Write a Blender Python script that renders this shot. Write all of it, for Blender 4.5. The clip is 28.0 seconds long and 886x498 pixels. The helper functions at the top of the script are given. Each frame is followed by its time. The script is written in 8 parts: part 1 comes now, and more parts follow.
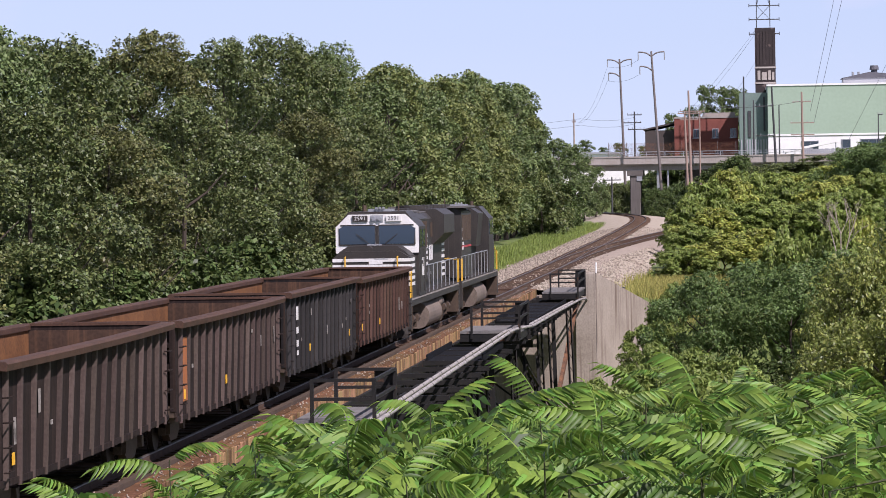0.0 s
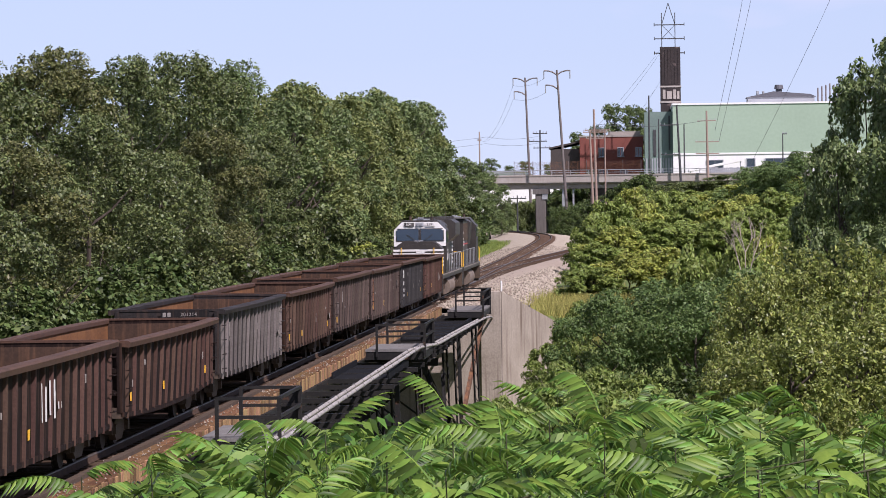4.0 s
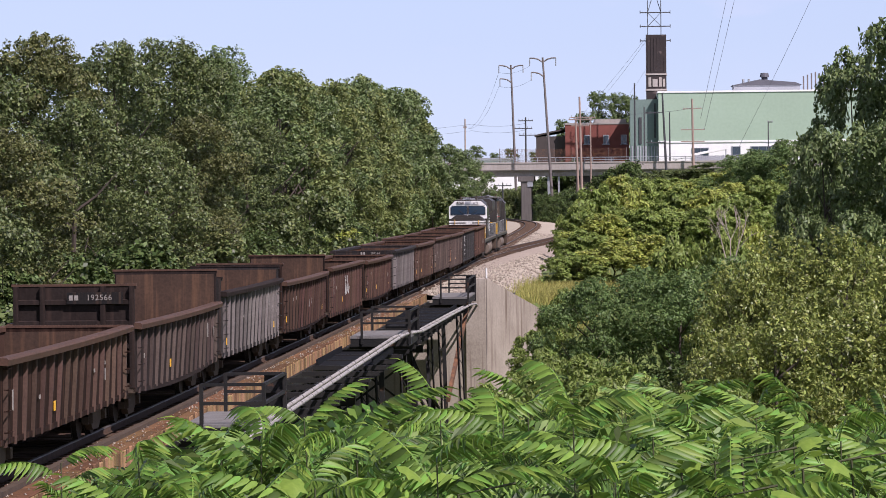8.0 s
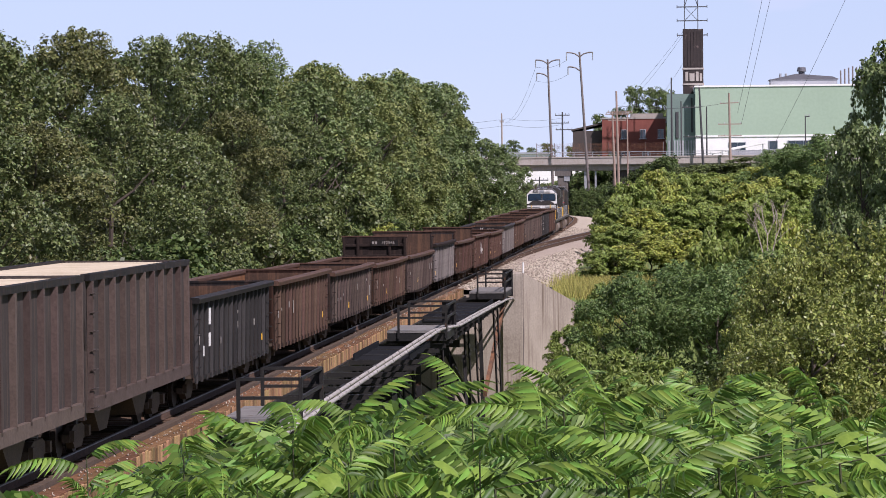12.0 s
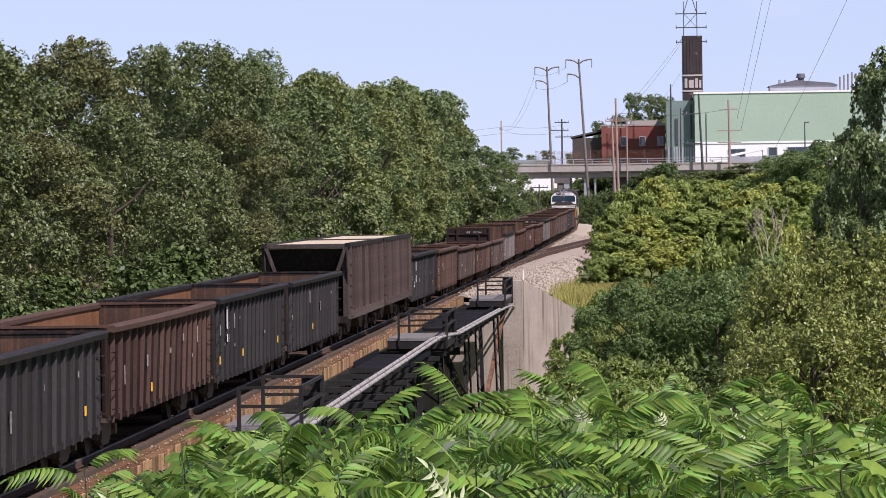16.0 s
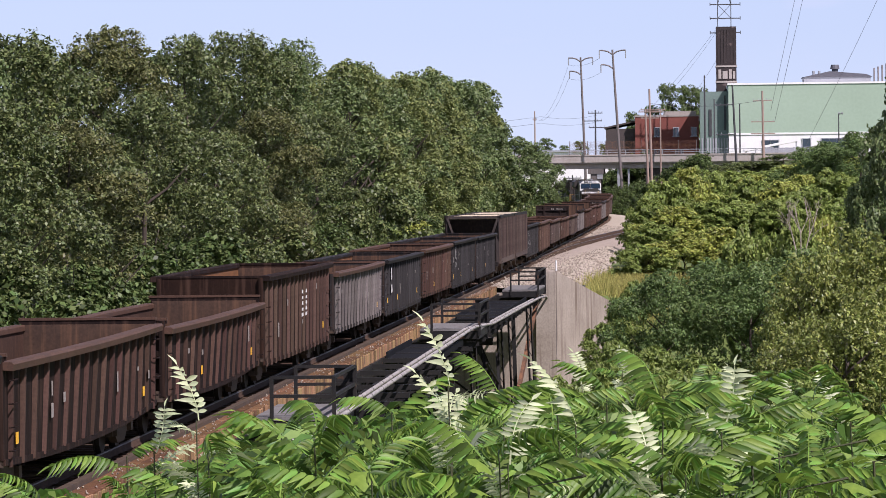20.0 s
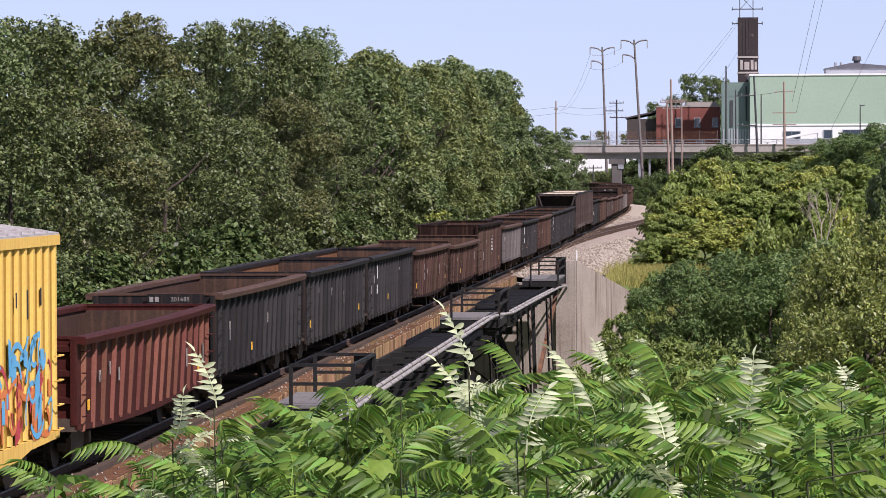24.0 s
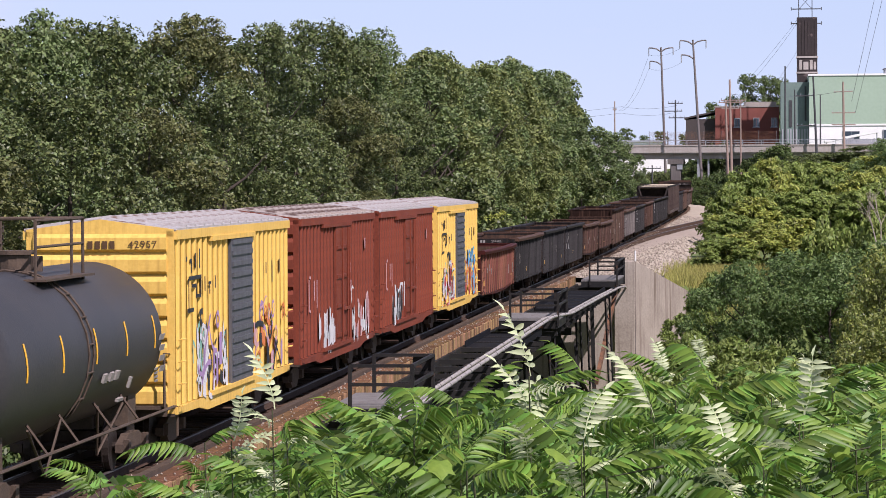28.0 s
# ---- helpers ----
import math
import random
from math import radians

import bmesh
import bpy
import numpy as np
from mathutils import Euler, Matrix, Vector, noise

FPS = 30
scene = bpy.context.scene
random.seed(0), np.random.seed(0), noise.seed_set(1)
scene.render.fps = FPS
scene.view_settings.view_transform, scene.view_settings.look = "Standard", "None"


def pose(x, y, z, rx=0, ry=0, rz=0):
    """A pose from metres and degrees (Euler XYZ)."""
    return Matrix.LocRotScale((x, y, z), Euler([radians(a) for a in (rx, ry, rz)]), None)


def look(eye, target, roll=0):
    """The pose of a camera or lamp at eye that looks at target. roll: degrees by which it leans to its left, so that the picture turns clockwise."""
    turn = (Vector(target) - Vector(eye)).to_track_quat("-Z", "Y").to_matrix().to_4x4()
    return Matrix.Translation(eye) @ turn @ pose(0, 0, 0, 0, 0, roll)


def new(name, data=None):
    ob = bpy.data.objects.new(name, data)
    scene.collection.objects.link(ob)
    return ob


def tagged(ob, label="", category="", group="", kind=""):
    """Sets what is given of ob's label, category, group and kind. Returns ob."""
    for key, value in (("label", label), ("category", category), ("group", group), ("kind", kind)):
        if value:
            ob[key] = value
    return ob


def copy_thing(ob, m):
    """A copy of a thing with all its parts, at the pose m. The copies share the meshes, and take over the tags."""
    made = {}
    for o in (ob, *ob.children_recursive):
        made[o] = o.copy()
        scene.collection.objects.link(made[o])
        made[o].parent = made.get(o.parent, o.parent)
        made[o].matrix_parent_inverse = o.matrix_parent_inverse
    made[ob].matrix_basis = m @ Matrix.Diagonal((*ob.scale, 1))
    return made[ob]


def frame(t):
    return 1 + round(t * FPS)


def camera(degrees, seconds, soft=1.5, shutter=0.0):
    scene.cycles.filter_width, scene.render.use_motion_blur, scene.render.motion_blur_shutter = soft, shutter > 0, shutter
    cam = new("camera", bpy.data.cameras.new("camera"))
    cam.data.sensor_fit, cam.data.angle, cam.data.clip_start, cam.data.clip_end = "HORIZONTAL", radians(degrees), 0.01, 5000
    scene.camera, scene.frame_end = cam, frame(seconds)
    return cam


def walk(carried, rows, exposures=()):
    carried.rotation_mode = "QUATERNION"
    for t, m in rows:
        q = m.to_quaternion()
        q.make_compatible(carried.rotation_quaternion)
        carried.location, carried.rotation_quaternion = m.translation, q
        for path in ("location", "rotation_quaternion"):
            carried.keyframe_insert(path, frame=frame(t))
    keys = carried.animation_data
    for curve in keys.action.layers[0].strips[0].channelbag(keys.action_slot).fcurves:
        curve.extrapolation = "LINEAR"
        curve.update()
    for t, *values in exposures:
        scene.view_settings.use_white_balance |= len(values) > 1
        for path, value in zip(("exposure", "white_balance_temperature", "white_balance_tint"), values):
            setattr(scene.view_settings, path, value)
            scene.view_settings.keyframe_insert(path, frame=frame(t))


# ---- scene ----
# ---- camera: hand-held on one spot, panning with the train ----
EYE = Vector((13.135, 0.0, 5.428))


def aim(yaw, tilt, lean):
    """Pose at the eye: yaw from the bridge's line to the right, tilt up, lean."""
    a, b = radians(yaw), radians(tilt)
    return look(EYE, EYE + 100 * Vector((math.sin(a) * math.cos(b), math.cos(a) * math.cos(b), math.sin(b))), lean)


cam = camera(14.615, 28.0, soft=0.5)
walk(cam, [(t, aim(a, b, c)) for t, a, b, c in [
    (0, -4.833, -0.956, -0.869),
    (0.5, -4.593, -0.988, -0.696),
    (1, -4.368, -0.991, -0.489),
    (1.5, -4.112, -0.978, -0.464),
    (2, -3.853, -0.911, -0.646),
    (2.5, -3.614, -0.830, -1.002),
    (3, -3.443, -0.746, -0.771),
    (3.5, -3.297, -0.633, -0.782),
    (5.5, -3.060, -0.953, -0.486),
    (6, -3.032, -0.964, -0.441),
    (6.5, -2.977, -0.949, -0.728),
    (7, -2.915, -0.894, -0.702),
    (7.5, -2.962, -0.861, -0.578),
    (8, -3.018, -0.896, -0.542),
    (8.5, -3.004, -0.909, -0.441),
    (9, -3.079, -0.932, -0.547),
    (9.5, -3.171, -0.918, -0.691),
    (10, -3.314, -0.879, -0.723),
    (10.5, -3.469, -0.871, -0.680),
    (11, -3.576, -0.916, -0.504),
    (11.5, -3.608, -0.991, -0.457),
    (13.5, -3.749, -0.832, -1.104),
    (14, -3.830, -0.744, -1.026),
    (14.5, -3.844, -0.667, -1.021),
    (15, -3.775, -0.709, -0.879),
    (15.5, -3.688, -0.772, -0.822),
    (16, -3.626, -0.853, -0.779),
    (16.5, -3.593, -0.941, -0.742),
    (17, -3.649, -0.922, -0.764),
    (17.5, -3.773, -0.870, -0.664),
    (18, -3.895, -0.893, -0.558),
    (18.5, -3.970, -0.956, -0.840),
    (19, -3.950, -0.965, -0.787),
    (19.5, -4.030, -0.993, -0.718),
    (20, -4.177, -1.007, -0.623),
    (20.5, -4.321, -0.935, -0.521),
    (21, -4.448, -0.882, -0.525),
    (21.5, -4.552, -0.927, -0.431),
    (22, -4.534, -1.018, -0.213),
    (22.5, -4.527, -1.117, -0.018),
    (24.5, -4.569, -1.187, -0.313),
    (25, -4.740, -1.115, -0.262),
    (25.5, -4.950, -1.125, -0.047),
    (26, -5.074, -1.158, -0.015),
    (26.5, -5.170, -1.184, -0.087),
    (27, -5.279, -1.220, -0.163),
    (27.5, -5.383, -1.189, -0.488),
    (28, -5.489, -1.174, -0.314),
]])
# ---- light ----
SUN_DIR = Vector((0.46, -0.47, 0.75)).normalized()
world = bpy.data.worlds.new("sky")
scene.world = world
world.use_nodes = True
wn = world.node_tree
sky = wn.nodes.new("ShaderNodeTexSky")
sky.sky_type = "NISHITA"
sky.sun_disc = False
sky.sun_elevation = math.asin(SUN_DIR.z)
sky.sun_rotation = math.atan2(SUN_DIR.x, SUN_DIR.y)
sky.air_density, sky.dust_density, sky.ozone_density, sky.altitude = 1.0, 0.3, 2.0, 1500
back = wn.nodes["Background"]
# summer haze evens the sky out, with a few faint wisps
wmix, wcol, wcl = wn.nodes.new("ShaderNodeMix"), wn.nodes.new("ShaderNodeTexNoise"), wn.nodes.new("ShaderNodeMix")
wco, wmap, wrg = wn.nodes.new("ShaderNodeTexCoord"), wn.nodes.new("ShaderNodeMapping"), wn.nodes.new("ShaderNodeMapRange")
wmix.data_type = wcl.data_type = "RGBA"
wsep, wfade = wn.nodes.new("ShaderNodeSeparateXYZ"), wn.nodes.new("ShaderNodeMapRange")
wn.links.new(wco.outputs["Generated"], wsep.inputs[0])
wn.links.new(wsep.outputs[2], wfade.inputs[0])
wfade.inputs[1].default_value, wfade.inputs[2].default_value, wfade.inputs[3].default_value, wfade.inputs[4].default_value = 0.08, 0.4, 0.65, 0.0
wn.links.new(wfade.outputs[0], wmix.inputs[0])
wmix.inputs[7].default_value = (3.65, 4.9, 6.6, 1)
wsat = wn.nodes.new("ShaderNodeHueSaturation")
wsat.inputs["Saturation"].default_value = 0.5
wn.links.new(sky.outputs[0], wsat.inputs["Color"])
wn.links.new(wsat.outputs[0], wmix.inputs[6])
wmap.inputs["Scale"].default_value = (14, 14, 40)
wcol.inputs["Scale"].default_value, wcol.inputs["Detail"].default_value = 1.0, 4
wn.links.new(wco.outputs["Generated"], wmap.inputs[0])
wn.links.new(wmap.outputs[0], wcol.inputs["Vector"])
wrg.inputs[1].default_value, wrg.inputs[2].default_value, wrg.inputs[4].default_value = 0.56, 0.74, 0.5
wn.links.new(wcol.outputs[0], wrg.inputs[0])
wn.links.new(wrg.outputs[0], wcl.inputs[0])
wn.links.new(wmix.outputs[2], wcl.inputs[6])
wcl.inputs[7].default_value = (6.0, 6.3, 7.3, 1)
wn.links.new(wcl.outputs[2], back.inputs[0])
back.inputs[1].default_value = 0.095
sun = new("sun", bpy.data.lights.new("sun", "SUN"))
sun.data.energy, sun.data.angle, sun.data.color = 5.0, radians(0.55), (1.0, 0.94, 0.86)
sun.matrix_world = look(SUN_DIR * 100, (0, 0, 0))
scene.view_settings.exposure = 0.38
scene.view_settings.use_white_balance = True
scene.view_settings.white_balance_temperature, scene.view_settings.white_balance_tint = 6050, 27

# ---- materials ----


def material(name, base, second=None, rough=0.7, metal=0.0, scale=3.0, fine=40.0, amount=0.5, bump=0.15, streak=0.0,
             island=0.0, through_light=0.0, spec=0.4, stain=None, stain_at=0.62, random_part=0.0, stretch=(1, 1, 1), streak_size=(7, 7, 0.35)):
    """Two scales of noise between two colours, with optional stains, upright streaks and per-piece variation."""
    m = bpy.data.materials.new(name)
    m.use_nodes = True
    n, l = m.node_tree.nodes, m.node_tree.links
    bsdf, out = n["Principled BSDF"], n["Material Output"]
    second = second or tuple(c * 0.7 for c in base)
    co = n.new("ShaderNodeTexCoord")
    mp = n.new("ShaderNodeMapping")
    mp.inputs["Scale"].default_value = stretch
    l.new(co.outputs["Object"], mp.inputs[0])
    big, small = n.new("ShaderNodeTexNoise"), n.new("ShaderNodeTexNoise")
    for node, sc, det in ((big, scale, 4), (small, fine, 3)):
        node.inputs["Scale"].default_value, node.inputs["Detail"].default_value = sc, det
        l.new(mp.outputs[0], node.inputs["Vector"])
    add = n.new("ShaderNodeMath")
    add.operation = "ADD"
    l.new(big.outputs[0], add.inputs[0])
    l.new(small.outputs[0], add.inputs[1])
    rng = n.new("ShaderNodeMapRange")
    rng.inputs[1].default_value, rng.inputs[2].default_value = 1.0 - 0.5 * amount, 1.0 + 0.5 * amount
    l.new(add.outputs[0], rng.inputs[0])
    mix = n.new("ShaderNodeMix")
    mix.data_type = "RGBA"
    mix.inputs[6].default_value, mix.inputs[7].default_value = (*base, 1), (*second, 1)
    l.new(rng.outputs[0], mix.inputs[0])
    col = mix.outputs[2]

    def blend(factor, color, mode="MIX"):
        nonlocal col
        x = n.new("ShaderNodeMix")
        x.data_type, x.blend_type = "RGBA", mode
        l.new(factor, x.inputs[0])
        l.new(col, x.inputs[6])
        x.inputs[7].default_value = (*color, 1)
        col = x.outputs[2]

    if streak:
        mp2 = n.new("ShaderNodeMapping")
        mp2.inputs["Scale"].default_value = streak_size
        l.new(co.outputs["Object"], mp2.inputs[0])
        st = n.new("ShaderNodeTexNoise")
        st.inputs["Scale"].default_value, st.inputs["Detail"].default_value = 1.3, 4
        l.new(mp2.outputs[0], st.inputs["Vector"])
        r2 = n.new("ShaderNodeMapRange")
        r2.inputs[1].default_value, r2.inputs[2].default_value, r2.inputs[4].default_value = 0.5, 0.75, streak
        l.new(st.outputs[0], r2.inputs[0])
        blend(r2.outputs[0], stain or tuple(c * 0.4 for c in base))
    if stain and not streak:
        st = n.new("ShaderNodeTexNoise")
        st.inputs["Scale"].default_value, st.inputs["Detail"].default_value = scale * 1.7, 5
        l.new(mp.outputs[0], st.inputs["Vector"])
        r2 = n.new("ShaderNodeMapRange")
        r2.inputs[1].default_value, r2.inputs[2].default_value, r2.inputs[4].default_value = stain_at, stain_at + 0.1, 0.85
        l.new(st.outputs[0], r2.inputs[0])
        blend(r2.outputs[0], stain)
    if island or random_part:
        if island:
            geo = n.new("ShaderNodeNewGeometry")
            src = geo.outputs["Random Per Island"]
        else:
            geo = n.new("ShaderNodeObjectInfo")
            src = geo.outputs["Random"]
        k = island or random_part
        hsv = n.new("ShaderNodeHueSaturation")
        r3 = n.new("ShaderNodeMapRange")
        r3.inputs[3].default_value, r3.inputs[4].default_value = 1 - k, 1 + k
        l.new(src, r3.inputs[0])
        l.new(r3.outputs[0], hsv.inputs["Value"])
        wn_ = n.new("ShaderNodeTexWhiteNoise")
        wn_.noise_dimensions = "1D"
        l.new(src, wn_.inputs["W"])
        r4 = n.new("ShaderNodeMapRange")
        r4.inputs[3].default_value, r4.inputs[4].default_value = 0.5 - 0.05 * k, 0.5 + 0.03 * k
        l.new(wn_.outputs[0], r4.inputs[0])
        l.new(r4.outputs[0], hsv.inputs["Hue"])
        l.new(col, hsv.inputs["Color"])
        col = hsv.outputs[0]
    l.new(col, bsdf.inputs["Base Color"])
    bsdf.inputs["Roughness"].default_value, bsdf.inputs["Metallic"].default_value = rough, metal
    bsdf.inputs["Specular IOR Level"].default_value = spec
    if bump:
        bp = n.new("ShaderNodeBump")
        bp.inputs["Strength"].default_value, bp.inputs["Distance"].default_value = bump, 0.03
        l.new(small.outputs[0], bp.inputs["Height"])
        l.new(bp.outputs[0], bsdf.inputs["Normal"])
    if through_light:
        tr, ms = n.new("ShaderNodeBsdfTranslucent"), n.new("ShaderNodeMixShader")
        l.new(col, tr.inputs[0])
        ms.inputs[0].default_value = through_light
        l.new(bsdf.outputs[0], ms.inputs[1])
        l.new(tr.outputs[0], ms.inputs[2])
        l.new(ms.outputs[0], out.inputs[0])
    return m


M = {
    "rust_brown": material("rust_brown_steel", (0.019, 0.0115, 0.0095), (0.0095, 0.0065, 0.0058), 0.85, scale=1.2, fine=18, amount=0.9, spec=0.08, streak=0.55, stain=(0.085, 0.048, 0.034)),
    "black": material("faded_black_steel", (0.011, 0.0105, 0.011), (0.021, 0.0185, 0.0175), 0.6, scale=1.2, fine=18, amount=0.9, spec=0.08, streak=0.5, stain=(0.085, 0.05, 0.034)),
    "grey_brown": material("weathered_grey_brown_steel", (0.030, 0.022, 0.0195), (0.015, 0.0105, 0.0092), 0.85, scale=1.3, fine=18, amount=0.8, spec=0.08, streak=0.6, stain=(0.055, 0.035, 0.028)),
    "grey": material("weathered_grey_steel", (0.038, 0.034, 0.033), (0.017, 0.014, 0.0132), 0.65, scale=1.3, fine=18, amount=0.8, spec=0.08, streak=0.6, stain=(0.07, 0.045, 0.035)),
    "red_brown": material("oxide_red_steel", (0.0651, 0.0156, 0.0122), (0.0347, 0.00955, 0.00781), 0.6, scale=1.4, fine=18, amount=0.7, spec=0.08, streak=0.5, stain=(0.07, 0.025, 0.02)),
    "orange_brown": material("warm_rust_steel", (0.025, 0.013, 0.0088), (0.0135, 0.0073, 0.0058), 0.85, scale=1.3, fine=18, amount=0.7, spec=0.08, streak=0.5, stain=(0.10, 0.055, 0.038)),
    "inside_rust": material("bright_rust_inside", (0.225, 0.105, 0.043), (0.10, 0.047, 0.025), 0.85, scale=1.1, fine=14, amount=0.8, streak=0.45, stain=(0.10, 0.055, 0.035), spec=0.12),
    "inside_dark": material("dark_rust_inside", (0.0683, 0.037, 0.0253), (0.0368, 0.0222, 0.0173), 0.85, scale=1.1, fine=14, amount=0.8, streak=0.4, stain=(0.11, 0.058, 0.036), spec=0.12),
    # inner ends: a darker, streaked brown than the bright side linings
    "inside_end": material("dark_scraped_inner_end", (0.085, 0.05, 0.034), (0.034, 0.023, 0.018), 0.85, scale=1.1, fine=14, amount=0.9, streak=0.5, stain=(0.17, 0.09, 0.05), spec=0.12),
    "chord": material("worn_top_chord", (0.105, 0.056, 0.037), (0.048, 0.03, 0.023), 0.65, scale=2.0, fine=25, amount=0.8, spec=0.12),
    "under": material("grimy_running_gear", (0.055, 0.042, 0.034), (0.105, 0.074, 0.052), 0.7, scale=3, fine=25, amount=0.7, spec=0.12),
    "wheel": material("worn_wheel_steel", (0.06, 0.045, 0.037), (0.03, 0.024, 0.02), 0.55, metal=0.5, scale=4, fine=30, spec=0.12),
    "yellow_box": material("boxcar_yellow_paint", (0.74, 0.49, 0.12), (0.62, 0.38, 0.08), 0.6, spec=0.15, scale=1.0, fine=15, amount=0.7, streak=0.45, stain=(0.33, 0.17, 0.04)),
    "red_box": material("boxcar_oxide_red_paint", (0.22, 0.052, 0.027), (0.125, 0.031, 0.019), 0.7, spec=0.12, scale=1.0, fine=15, amount=0.7, streak=0.55, stain=(0.12, 0.035, 0.025)),
    "roof": material("weathered_galvanised_roof", (0.52, 0.49, 0.47), (0.35, 0.32, 0.30), 0.5, metal=0.25, scale=1.5, fine=20, amount=0.7, stain=(0.17, 0.08, 0.05), stain_at=0.56),
    "roof_rust": material("flaking_rusted_roof", (0.50, 0.46, 0.42), (0.33, 0.26, 0.22), 0.6, metal=0.15, scale=1.5, fine=20, amount=0.8, stain=(0.085, 0.045, 0.035), stain_at=0.47),
    "white": material("white_paint", (0.75, 0.74, 0.71), (0.6, 0.58, 0.55), 0.5, scale=2, fine=30, amount=0.6),
    "loco_black": material("locomotive_black_paint", (0.024, 0.023, 0.022), (0.056, 0.048, 0.042), 0.5, scale=1.5, fine=20, amount=0.9, spec=0.25, streak=0.35, stain=(0.06, 0.05, 0.042)),
    "safety_yellow": material("safety_yellow_paint", (0.72, 0.42, 0.04), (0.5, 0.28, 0.03), 0.5, scale=5, fine=30),
    "steel_black": material("blackened_bridge_steel", (0.0138, 0.0143, 0.0154), (0.0275, 0.0248, 0.022), 0.6, scale=1.5, fine=18, amount=0.7, stain=(0.10, 0.05, 0.03), stain_at=0.63, spec=0.12),
    "tray_black": material("blue_black_tray_paint", (0.008, 0.009, 0.012), (0.016, 0.016, 0.017), 0.85, scale=0.8, fine=10, amount=0.8, spec=0.06),
    "rust_steel": material("rusted_bridge_steel", (0.22, 0.10, 0.045), (0.045, 0.03, 0.025), 0.85, scale=1.5, fine=18, amount=0.5),
    "deck_timber": material("weathered_tie_timber", (0.16, 0.088, 0.04), (0.075, 0.042, 0.022), 0.9, scale=3, fine=35, amount=0.9, random_part=0.35, stain=(0.33, 0.19, 0.09), stretch=(1, 1, 6), spec=0.12),
    "fascia": material("pale_weathered_board", (0.36, 0.235, 0.115), (0.12, 0.068, 0.035), 0.9, scale=3, fine=30, amount=1.0, random_part=0.5, stain=(0.16, 0.09, 0.05), stretch=(4, 4, 0.7), spec=0.12),
    # locomotive roof tops: sunlight put into a paler grey
    "roof_lit": material("dusty_grey_roof_paint", (0.15, 0.14, 0.13), (0.08, 0.074, 0.07), 0.6, scale=1.5, fine=15, amount=0.9, spec=0.3),
    "fuel": material("dusty_grey_fuel_tank", (0.20, 0.155, 0.12), (0.10, 0.078, 0.062), 0.8, scale=1.0, fine=12, amount=0.8, streak=0.4, stain=(0.06, 0.05, 0.045)),
    "roof_grey": material("dull_roof_metal", (0.10, 0.10, 0.115), (0.07, 0.07, 0.08), 0.6, scale=0.6, fine=6, amount=0.7),
    "tie": material("creosoted_tie", (0.085, 0.055, 0.036), (0.045, 0.03, 0.021), 0.95, scale=3, fine=30, amount=0.8, random_part=0.3, spec=0.12),
    "rail": material("rail_steel", (0.075, 0.045, 0.03), (0.04, 0.027, 0.02), 0.8, scale=3, fine=30, spec=0.1),
    "rail_top": material("polished_rail_head", (0.12, 0.10, 0.085), (0.07, 0.055, 0.045), 0.45, metal=0.4, scale=3, fine=30, spec=0.2),
    "ballast": material("pale_limestone_ballast", (0.34, 0.295, 0.235), (0.19, 0.155, 0.12), 0.95, scale=0.8, fine=9, amount=1.0, bump=0.5, island=0.35, spec=0.12),
    "rust_ballast": material("rust_stained_ballast", (0.17, 0.115, 0.075), (0.09, 0.06, 0.042), 0.95, scale=1.2, fine=9, amount=1.0, bump=0.6, stain=(0.26, 0.21, 0.16), spec=0.1),
    "concrete": material("weathered_concrete", (0.40, 0.35, 0.29), (0.21, 0.175, 0.14), 0.9, scale=0.6, fine=12, amount=0.9, streak=1.0, streak_size=(3.2, 3.2, 0.16), stain=(0.14, 0.105, 0.08), spec=0.12),
    "concrete_road": material("overpass_concrete", (0.38, 0.34, 0.31), (0.27, 0.24, 0.21), 0.9, scale=0.3, fine=5, amount=0.7, streak=0.4, stain=(0.2, 0.17, 0.14)),
    "asphalt": material("asphalt", (0.06, 0.06, 0.06), (0.045, 0.045, 0.045), 0.9, scale=0.5, fine=8),
    "galv": material("galvanised_steel", (0.42, 0.43, 0.44), (0.30, 0.30, 0.31), 0.45, metal=0.5, scale=2, fine=20),
    "wrap": material("pipe_wrapping", (0.42, 0.395, 0.36), (0.15, 0.135, 0.125), 0.7, scale=2.2, fine=30, amount=0.9, stain=(0.11, 0.09, 0.08)),
    "grating": material("dull_grey_deck_plate", (0.21, 0.20, 0.19), (0.10, 0.095, 0.09), 0.85, scale=2.0, fine=20, amount=0.9, stain=(0.09, 0.06, 0.045), stain_at=0.58, spec=0.2),
    "pole_wood": material("grey_pole_timber", (0.36, 0.29, 0.24), (0.25, 0.19, 0.15), 0.9, scale=2, fine=20, stretch=(5, 5, 0.5)),
    "pole_pink": material("weathered_brown_pole_timber", (0.34, 0.25, 0.205), (0.22, 0.155, 0.125), 0.9, scale=2, fine=20, stretch=(5, 5, 0.5)),
    "pole_dark": material("tarred_pole", (0.06, 0.06, 0.065), (0.04, 0.04, 0.04), 0.8, scale=2, fine=20),
    "pole_steel": material("weathered_steel_pole", (0.19, 0.16, 0.15), (0.14, 0.12, 0.11), 0.6, metal=0.3, scale=2, fine=20),
    "brick": material("red_brick", (0.22, 0.07, 0.052), (0.15, 0.05, 0.04), 0.9, scale=0.5, fine=6, amount=0.7, stain=(0.19, 0.08, 0.065)),
    "green_wall": material("sage_green_cladding", (0.32, 0.42, 0.315), (0.285, 0.375, 0.28), 0.6, scale=0.15, fine=2.0, amount=0.6),
    # flank turned from the sun: its shade put into a darker green
    "green_dark": material("grey_green_cladding", (0.16, 0.22, 0.19), (0.13, 0.18, 0.16), 0.65, scale=0.3, fine=3.0, amount=0.6),
